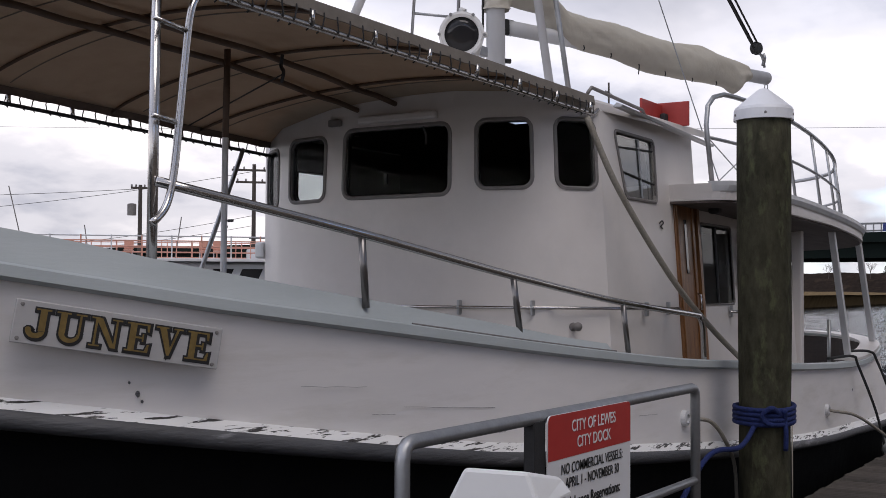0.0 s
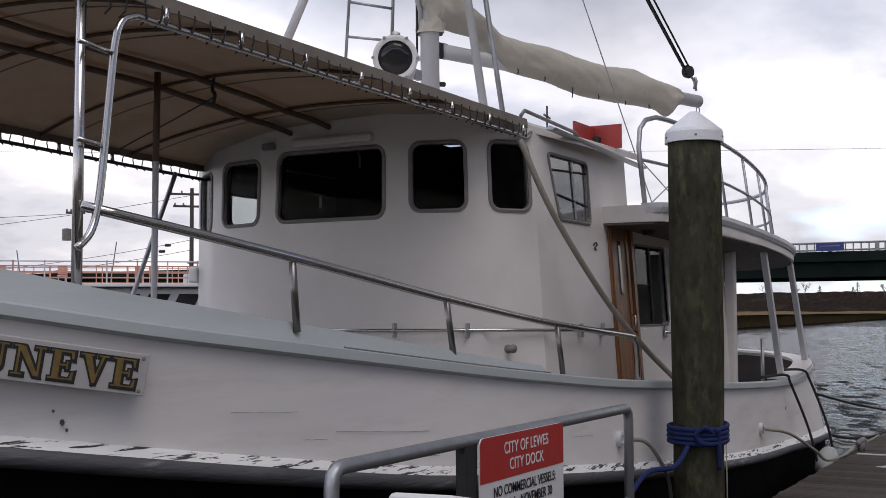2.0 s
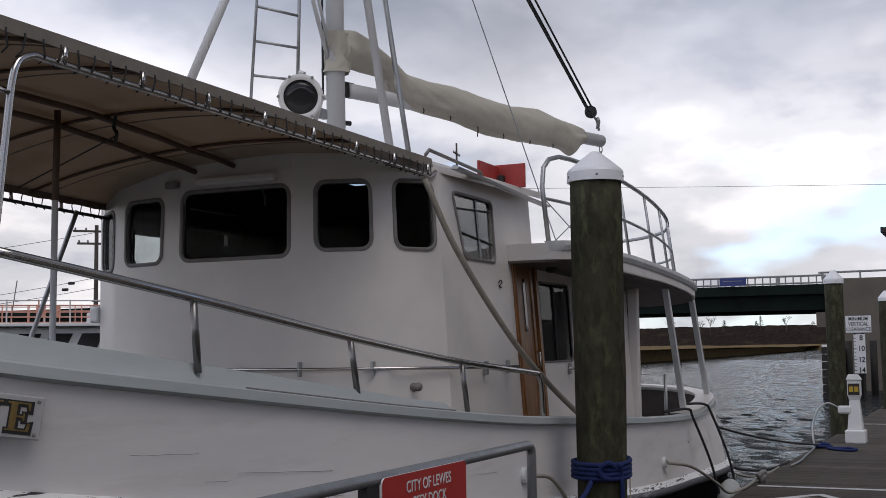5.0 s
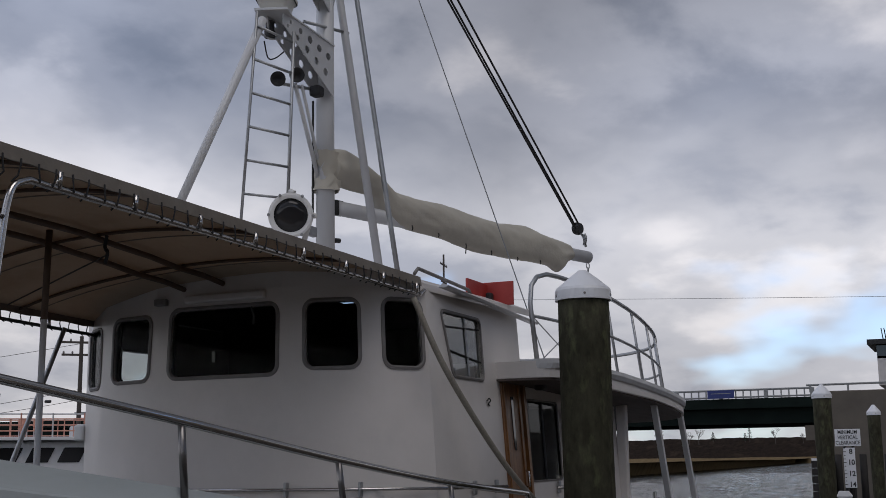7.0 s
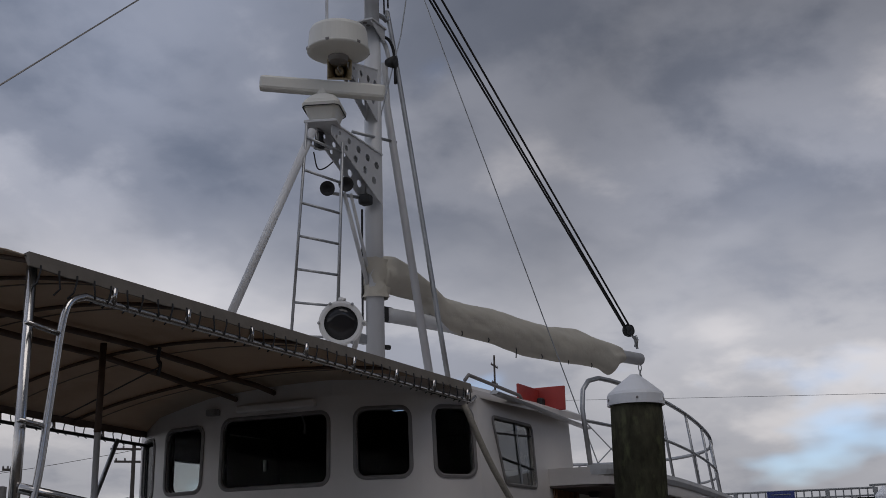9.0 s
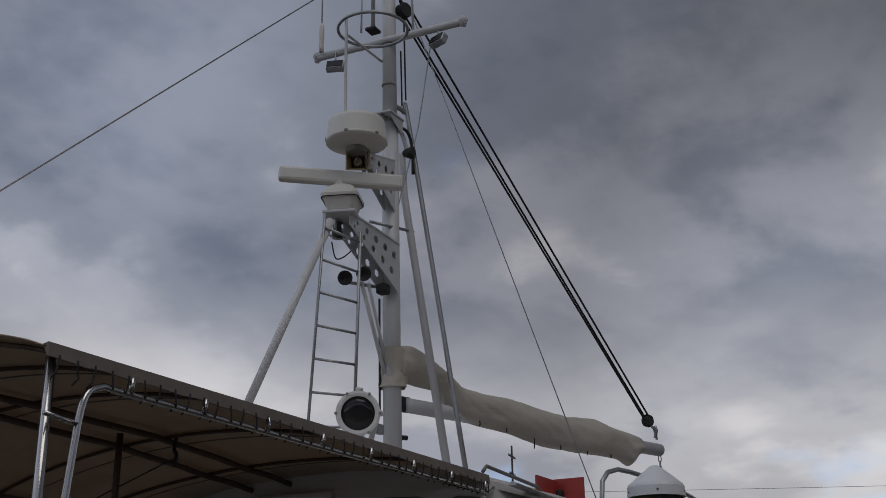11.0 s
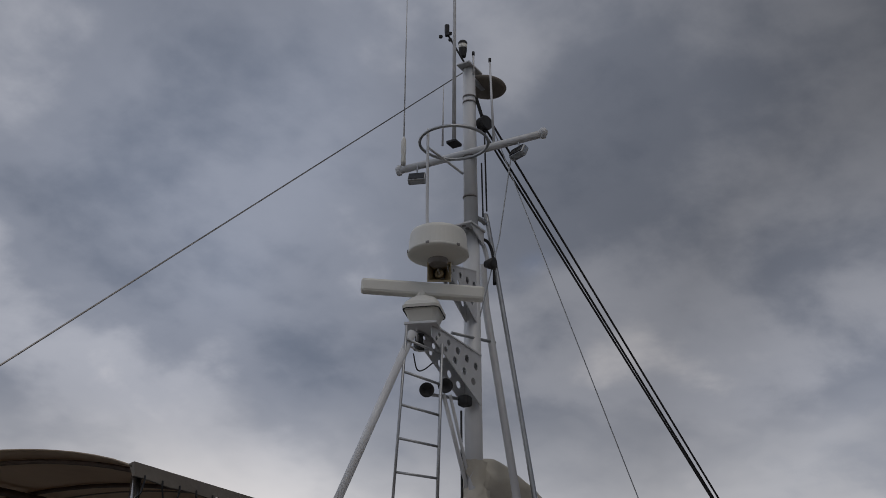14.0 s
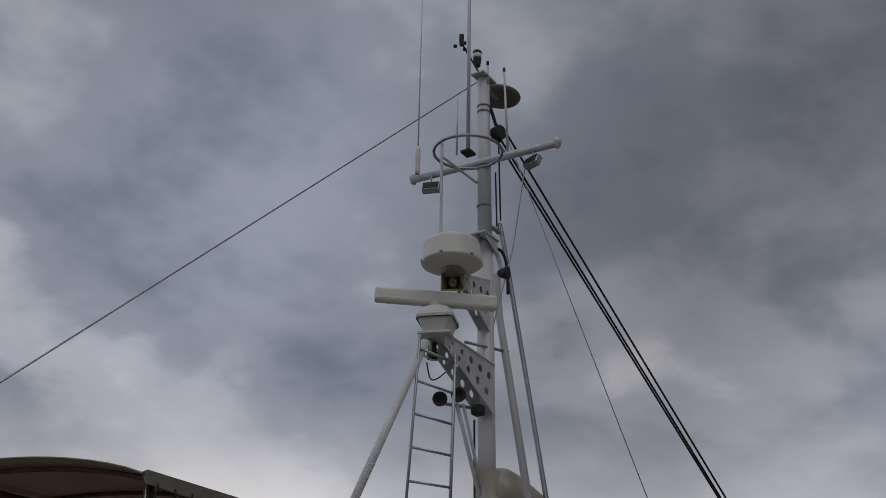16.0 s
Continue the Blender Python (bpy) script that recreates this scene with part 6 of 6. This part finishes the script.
tube(bm, [(18.8 + (0.13 - 0.0008 * i) * math.cos(i * 0.33), 2.28 + (0.13 - 0.0008 * i) * math.sin(i * 0.33), 0.018 + 0.0005 * i + 0.012 * math.sin(i * 0.21)) for i in range(100)], 0.016, 6)
part("coil", bm, ROPE_BLUE, coil, smooth=True)
part("loose_end", tube(bmesh.new(), spline([(18.6, 2.2, 0.02), (18.4, 2.05, 0.02), (18.3, 1.85, 0.02), (18.5, 1.78, 0.02), (18.7, 1.9, 0.02), (18.5, 2.1, 0.03)], 6), 0.02, 6), ROPE_BLUE, coil, smooth=True)
fend = thing("boat_fender", "grey round fender between stern and dock", "fender")
bm = bmesh.new()
revolve(bm, [(0.0, 0.0), (0.05, 0.02), (0.11, 0.07), (0.12, 0.2), (0.12, 0.36), (0.10, 0.46), (0.04, 0.52), (0.03, 0.56), (0.0, 0.56)], aim((12.95, 2.56, -0.12), (13.4, 2.60, 0.0)), 20)
part("body", bm, FENDER, fend, smooth=True)
cl = thing("dock_cleat", "dark iron cleat on the dock edge", "cleat")
bm = bmesh.new()
tube(bm, [(13.75, 2.36, 0.10), (13.85, 2.36, 0.11), (14.05, 2.36, 0.11), (14.15, 2.36, 0.10)], 0.03, 8)
tube(bm, [(13.9, 2.36, 0.0), (13.9, 2.36, 0.1)], 0.03, 8)
tube(bm, [(14.0, 2.36, 0.0), (14.0, 2.36, 0.1)], 0.03, 8)
part("body", bm, GASKET, cl, smooth=True)

# ---------------------------------------------------------------- bridge, far shore, distance
bridge = thing("road_bridge", "low green steel road bridge with concrete abutment", "bridge")
BX = 69.0
box_part("deck_slab", (BX + 5, 69.2, 4.55), (10, 123.8, 0.35), BRIDGE_GREEN, bridge)
for x in (BX + 0.4, BX + 3.4, BX + 6.6, BX + 9.6):
    box_part("girder", (x, 69.2, 3.95), (0.35, 123.8, 0.95), BRIDGE_GREEN, bridge)
box_part("fascia_beam", (BX - 0.05, 69.2, 4.62), (0.25, 123.8, 0.55), BRIDGE_GREEN, bridge)
abut = part("abutment", box(bmesh.new(), (BX + 5, -8.5, 1.6), (11, 33, 7.1), None, 0.05), CONCRETE, bridge, "stained concrete abutment")
box_part("ledge", (BX - 0.7, 8.35, 2.9), (0.5, 0.5, 0.8), CONCRETE, abut)
for y0, y1, pitch_ in ((8.2, 60.0, 1.0),):
    tube_part("handrail", [(BX - 0.1, y0, 5.38), (BX - 0.1, y1, 5.38)], 0.06, RAIL_GREY, bridge, seg=6)
    tube_part("handrail", [(BX - 0.1, y0, 4.98), (BX - 0.1, y1, 4.98)], 0.05, RAIL_GREY, bridge, seg=6)
    k = 0
    y = y0
    bal = bmesh.new()
    while y < 45:
        if k % 6 == 0:
            box_part("rail_post", (BX - 0.1, y, 5.10), (0.14, 0.22, 0.62), RAIL_GREY, bridge)
        else:
            box(bal, (BX - 0.1, y, 5.12), (0.06, 0.07, 0.5))
        y += 0.42
        k += 1
    tagged(part("balusters", bal, RAIL_GREY, bridge), kind="stuff")
tube_part("handrail", [(BX - 0.1, 8.5, 5.52), (BX - 0.1, -25, 5.6)], 0.06, RAIL_GREY, bridge, seg=6)
for i in range(16):
    box_part("rail_post", (BX - 0.1, 8.3 - 2.0 * i, 5.35), (0.10, 0.10, 0.45), RAIL_GREY, bridge)
nb = box_part("name_panel", (BX - 0.32, 13.2, 5.16), (0.06, 1.5, 0.46), BRIDGE_BLUE, bridge, "blue panel with unreadable lettering")
box_part("printed_bar", (BX - 0.36, 13.2, 5.20), (0.02, 1.1, 0.035), RAIL_GREY, nb)
# bridge tender's house
bt = thing("bridge_house", "small white control house on the bridge", "building")
box_part("wall", (BX + 2.5, 2.2, 6.2), (4.5, 5.0, 1.6), HOUSE_WHITE, bt)
box_part("window_band", (BX + 2.5, 2.2, 7.25), (4.5, 5.0, 0.75), LENS, bt, "dark window band")
box_part("roof", (BX + 2.5, 2.2, 7.75), (5.4, 5.9, 0.28), BLACK, bt)
for yy in (4.2, 4.35, 3.2):
    tube_part("aerial", [(BX + 1, yy, 7.8), (BX + 1.1, yy + 0.1, 8.6)], 0.03, BLACK, bt, seg=5)
# timber fender at the abutment with the clearance board
fd = thing("bridge_fender", "dark stacked timber fender beside the bridge", "fender")
for i in range(7):
    box_part("timber", (60.5, 6.9 - 0.05 * (i % 2), -0.9 + 0.36 * i), (3.0, 0.75 + 0.08 * (i % 2), 0.32), TIMBER_BLACK, fd)
for i in range(5):
    tube_part("fender_post", [(61.5 + i * 0.3, 6.3 - i * 0.55, -1.5), (61.5 + i * 0.3, 6.3 - i * 0.55, 1.7)], 0.17, TIMBER_BLACK, fd, seg=8)
box_part("notice", (59.9, 7.15, 1.35), (0.04, 0.42, 0.36), SIGN_WHITE, fd)
cb = thing("clearance_board", "white vertical clearance board with black figures", "sign")
CM = Matrix.Translation((59.6, 5.62, 0)) @ pose(0, 0, 0, 90, 0, -90)
hp = box_part("heading_panel", (59.62, 5.62, 2.48), (0.05, 1.15, 0.80), SIGN_WHITE, cb)
gp = box_part("gauge_panel", (59.62, 5.60, 1.08), (0.05, 0.52, 1.85), SIGN_WHITE, cb)
for body, z, s in (("MINIMUM", 2.73, 0.25), ("VERTICAL", 2.48, 0.25), ("CLEARANCE", 2.23, 0.24)):
    text_part("lettering", body, s, INK, hp, Matrix.Translation((59.585, 5.62, z)) @ pose(0, 0, 0, 90, 0, -90), width=0.82, extrude=0.004, offset=0.001)
for body, z in (("8", 1.82), ("10", 1.32), ("12", 0.80), ("14", 0.30)):
    text_part("lettering", body, 0.34, INK, gp, Matrix.Translation((59.585, 5.52, z)) @ pose(0, 0, 0, 90, 0, -90), width=0.9, extrude=0.004, offset=0.008)
    for dz_ in (0.0, 0.17, -0.17):
        box_part("tick", (59.585, 5.80, z + dz_), (0.01, 0.12 if dz_ == 0 else 0.07, 0.03), INK, gp)
for yy in (5.45, 5.8):
    tube_part("stand", [(59.75, yy, -1.2), (59.75, yy, 2.9)], 0.07, TIMBER_BLACK, cb, seg=6)

# far shore: marsh strip, scrub bank, trees
rng = random.Random(5)


def bank(name, x_of, z0, z1, depth, mat, label, rough_amp, step, ys, kind="structure"):
    bm = bmesh.new()
    rows = [[], [], []]
    y = ys[0]
    while y <= ys[1]:
        h = z1 + rough_amp * (noise.noise(Vector((y * 0.05, 1.3, z1))) + 0.6 * noise.noise(Vector((y * 0.35, 4.3, z1))))
        rows[0].append(Vector((x_of(y), y, z0)))
        rows[1].append(Vector((x_of(y) + depth * 0.15 + rng.uniform(0, 0.4), y, h)))
        rows[2].append(Vector((x_of(y) + depth, y, h + 0.2)))
        y += step
    grid(bm, rows)
    return tagged(part(name, bm, mat), label, "shore", kind=kind)


shore = lambda y: 520 + 0.15 * (y - 60)
canal_bank = lambda y: float(np.interp(y, (38, 44, 51, 53, 57, 71, 100), (20, 85, 193, 228, 308, 507, 920)))
bank("backdrop", lambda y: shore(y), -1.2, 1.4, 60, MARSH, "strip of dry tan marsh reed along the far shore", 0.3, 1.5, (-250, 300))
bank("backdrop", canal_bank, -1.1, 0.72, 90, MARSH, "dry tan reed edge of the winding canal bank", 0.35, 0.2, (45.5, 99))
bank("backdrop", lambda y: shore(y) + 40, -1.0, 10.9, 200, SCRUB, "dark bank of bare winter scrub behind marsh", 0.8, 0.8, (-300, 300))


def bare_tree(x, y, z, h, label, mat, seed):
    r = random.Random(seed)
    root = thing("tree", label, "tree")
    bm = bmesh.new()

    def limb(p, d, length, rad, depth):
        q = p + d * length
        tube(bm, [p, p.lerp(q, 0.5) + Vector((r.uniform(-1, 1), r.uniform(-1, 1), 0)) * length * 0.06, q], rad, 5, r_end=rad * 0.55)
        if depth:
            for _ in range(4 if depth > 2 else 3):
                nd = (d + Vector((r.uniform(-0.9, 0.9), r.uniform(-0.9, 0.9), r.uniform(-0.1, 0.7)))).normalized()
                limb(p.lerp(q, r.uniform(0.55, 1.0)), nd, length * r.uniform(0.55, 0.75), rad * 0.5, depth - 1)
    limb(Vector((x, y, z)), Vector((0, 0, 1)), h * 0.36, h * 0.018, 5)
    part("trunk", bm, mat, root)
    return root


for i, (px_y, h) in enumerate(((118.6, 9.5), (123, 7.5), (84, 9.5), (72, 6.0), (137, 8.0))):
    bare_tree(556, px_y, 7.6, h, "bare winter tree on the far bank", TWIG, 11 + i)


def conifer(x, y, z, h, seed):
    r = random.Random(seed)
    root = thing("tree", "dark evergreen tree on the far bank", "tree")
    part("trunk", tube(bmesh.new(), [(x, y, z), (x, y, z + h)], 0.2, 6, r_end=0.05), TWIG, root)
    bm = bmesh.new()
    for i in range(260):
        t = r.random()
        rad = (1 - t) * h * 0.30 * r.uniform(0.3, 1.1) + 0.05
        a = r.uniform(0, 6.28)
        c = Vector((x + rad * math.cos(a), y + rad * math.sin(a), z + h * (0.12 + 0.88 * t)))
        d = Vector((math.cos(a), math.sin(a), -0.3)) * 0.45
        s = Vector((-math.sin(a), math.cos(a), r.uniform(-0.3, 0.3))) * 0.22
        v = [bm.verts.new(q) for q in (c - s, c + s, c + d)]
        bm.faces.new(v)
    part("crown", bm, EVERGREEN, root, recalc=False)


conifer(556, 95.5, 8.6, 6.2, 3)
conifer(556, 112, 8.6, 4.6, 4)
conifer(556, 97.5, 8.6, 4.0, 7)

# ---------------------------------------------------------------- vessel on the other side of the canal
ferry = thing("passenger_boat", "white passenger boat with orange-red deck railing", "boat")
FM = Matrix.Translation((19.2, 17.2, 0)) @ pose(0, 0, 0, 0, 0, -47)
fh = part("house", box(bmesh.new(), (0, 2.0, 0.62), (11, 3.6, 3.0), FM, 0.05), SIGN_WHITE, ferry)
part("deck_edge", box(bmesh.new(), (0, 1.9, 2.16), (11.4, 4.0, 0.07), FM, 0.01), SIGN_WHITE, ferry)
part("hull", box(bmesh.new(), (0, 2.0, -0.85), (12, 4.2, 0.9), FM, 0.05), HULL_BLACK, ferry)
rake = Matrix(((1, 0, 0.45, -0.45 * 1.83), (0, 1, 0, 0), (0, 0, 1, 0), (0, 0, 0, 1)))
for i in range(12):
    part("window", box(bmesh.new(), (-5.2 + i * 0.62, 0.19, 1.83), (0.44, 0.03, 0.30), FM @ rake, 0.012), LENS, ferry)
for z in (2.32, 2.44, 2.56, 2.66):
    part("rail", tube(bmesh.new(), [FM @ Vector((-5.6, 0.1, z)), FM @ Vector((5.6, 0.1, z))], 0.014, 6), ORANGE if z < 2.6 else SPAR, ferry)
for i in range(19):
    part("rail_post", tube(bmesh.new(), [FM @ Vector((-5.6 + i * 0.62, 0.1, 2.18)), FM @ Vector((-5.6 + i * 0.62, 0.1, 2.68))], 0.018, 6), SPAR if i % 2 else ORANGE, ferry)
for i, x in enumerate((-4.9, -3.7, -3.45, -2.2, -0.6, -0.3, 1.3, 2.6)):
    seat = part("deck_seat", box(bmesh.new(), (x, 0.9, 2.38), (0.20, 0.26, 0.03), FM, 0.008), ORANGE, ferry)
    part("backrest", box(bmesh.new(), (x, 1.02, 2.50), (0.20, 0.03, 0.18), FM, 0.008), ORANGE, seat)
    for u in (-0.08, 0.08):
        part("leg", tube(bmesh.new(), [FM @ Vector((x + u, 0.9, 2.19)), FM @ Vector((x + u, 0.9, 2.37))], 0.012, 5), SPAR, seat)
for z in (2.30, 2.42, 2.54, 2.66):
    part("rail", tube(bmesh.new(), [FM @ Vector((-5.6, 3.7, z)), FM @ Vector((5.6, 3.7, z))], 0.012, 5), ORANGE, ferry)
for i in range(20):
    part("rail_post", tube(bmesh.new(), [FM @ Vector((-5.6 + i * 0.59, 3.7, 2.18)), FM @ Vector((-5.6 + i * 0.59, 3.7, 2.68))], 0.014, 5), ORANGE, ferry)

for x, h, dx in ((-4.3, 1.5, -0.35), (-1.2, 0.9, 0.12), (-3.0, 0.7, -0.1)):
    part("whip_aerial", tube(bmesh.new(), [FM @ Vector((x, 0.6, 2.2)), FM @ Vector((x + dx, 0.6, 2.2 + h))], 0.012, 5), GASKET, ferry)
for x in (-4.2, 0.6):
    part("deck_locker", box(bmesh.new(), (x, 2.2, 2.34), (0.45, 0.3, 0.26), FM, 0.03), SPAR, ferry)
for i in range(36):
    part("baluster", tube(bmesh.new(), [FM @ Vector((-5.5 + i * 0.31, 0.1, 2.2)), FM @ Vector((-5.5 + i * 0.31, 0.1, 2.56))], 0.010, 5), ORANGE, ferry)

# utility poles and wires
def pole(x, y, h, label, arms=((-0.3, 1.1), (-0.9, 0.9)), turn=40, box_at=None):
    root = thing("utility_pole", label, "utility pole")
    part("shaft", tube(bmesh.new(), [(x, y, -0.8), (x, y, h)], 0.13, 8, r_end=0.09), POLE_WOOD, root)
    for dz2, half in arms:
        m = pose(x, y, h + dz2, 0, 0, turn)
        arm = part("crossarm", box(bmesh.new(), (0, 0, 0), (half * 2, 0.10, 0.10), m), POLE_WOOD, root)
        for u in (-0.9, -0.45, 0.45, 0.9):
            bm = bmesh.new()
            revolve(bm, [(0.0, 0.0), (0.04, 0.0), (0.05, 0.06), (0.03, 0.12), (0.0, 0.13)], m @ Matrix.Translation((u * half, 0, 0.05)), 8)
            part("insulator", bm, GASKET, arm)
    if box_at:
        bm = bmesh.new()
        revolve(bm, [(0.0, 0.0), (0.22, 0.0), (0.22, 0.55), (0.0, 0.6)], pose(x - 0.35, y + 0.2, box_at), 12)
        part("transformer", bm, GASKET, root)
    return root


pole(45.2, 39.1, 7.75, "wooden utility pole with crossarms behind the boats", turn=-45)
pole(41.45, 43.1, 6.6, "wooden utility pole carrying a transformer", ((-0.15, 0.45),), -45, 5.1)
wires = thing("overhead_wires", "thin power lines strung across the canal bank", "wires")
for a, b, d in (((45.2, 39.1, 7.4), (30, 57, 4.6), 0.5), ((45.2, 39.1, 5.2), (34, 52, 3.1), 0.4), ((45.2, 39.1, 4.7), (34, 52, 2.9), 0.4), ((41.4, 43.1, 6.4), (15, 60, 5.0), 0.4), ((41.4, 43.1, 3.3), (28, 52, 2.7), 0.2)):
    part("wire", tube(bmesh.new(), sag(a, b, d), 0.012, 5), BLACK, wires)
part("wire", tube(bmesh.new(), sag((60, 110, 16.6), (135, -70, 15.5), 1.5, 24), 0.018, 5), GALV, wires)
for q in ((44.5, 40.0, 4.93), (44.3, 40.2, 4.62)):
    box_part("splice_box", q, (0.14, 0.34, 0.14), BLACK, wires, bevel=0.04)
pole(99.0, 43.8, 20.4, "distant utility pole above the wheelhouse roof", ((-1.0, 1.2), (-2.6, 1.0)), 10)

# plain dark walls out of view behind the walker, added to block low sky
bm = bmesh.new()
box(bm, (20, -27, 3.1), (200, 6, 8.0), None, 0.1)
box(bm, (-40, 6, 1.6), (8, 110, 5.2), None, 0.1)
tagged(part("wall_quay", bm, MUD), "unseen plain dark walls added to block low sky", "wall", kind="structure")

# ---------------------------------------------------------------- dock planks and paint
PW, GAP = 0.145, 0.007
me_pl = {}
for yhi in (2.44, 2.24):
    bm = bmesh.new()
    box(bm, (0, (yhi - 1.95) / 2, -0.02), (PW - GAP, yhi + 1.95, 0.04), None, 0.004)
    me = bpy.data.meshes.new("plank")
    bm.to_mesh(me)
    bm.free()
    me.materials.append(PLANK)
    me_pl[yhi] = me
rp = random.Random(2)
x = -3.0
while x < 40.4:
    near = abs(x - PX) < 0.28 or abs(x - 22.1) < 0.28 or abs(x - 30.5) < 0.28
    ob = new("plank", me_pl[2.24 if near else 2.44])
    ob.parent = dock
    ob.location = (x, rp.uniform(-0.012, 0.012), rp.uniform(-0.003, 0.0))
    x += PW
bm = bmesh.new()
box(bm, (13.62, 0.3, 0.003), (0.10, 4.1, 0.004))
box(bm, (24.6, 0.3, 0.003), (0.10, 4.1, 0.004))
part("painted_line", bm, LINE_PAINT, dock, "worn white painted line")
bm = bmesh.new()
for i, (a, b) in enumerate((((12.55, 1.95), (13.0, 1.62)), ((13.0, 1.62), (12.62, 1.35)), ((12.58, 1.82), (12.62, 1.46)))):
    a, b = Vector((*a, 0.004 + 0.003 * i)), Vector((*b, 0.004 + 0.003 * i))
    d = (b - a).normalized()
    s = Vector((-d.y, d.x, 0)) * 0.05
    box(bm, (0, 0, 0), ((b - a).length, 0.10, 0.002), Matrix.Translation((a + b) / 2) @ pose(0, 0, 0, 0, 0, math.degrees(math.atan2(d.y, d.x))))
part("painted_letter", bm, LINE_PAINT, dock, "white painted stencil letter")
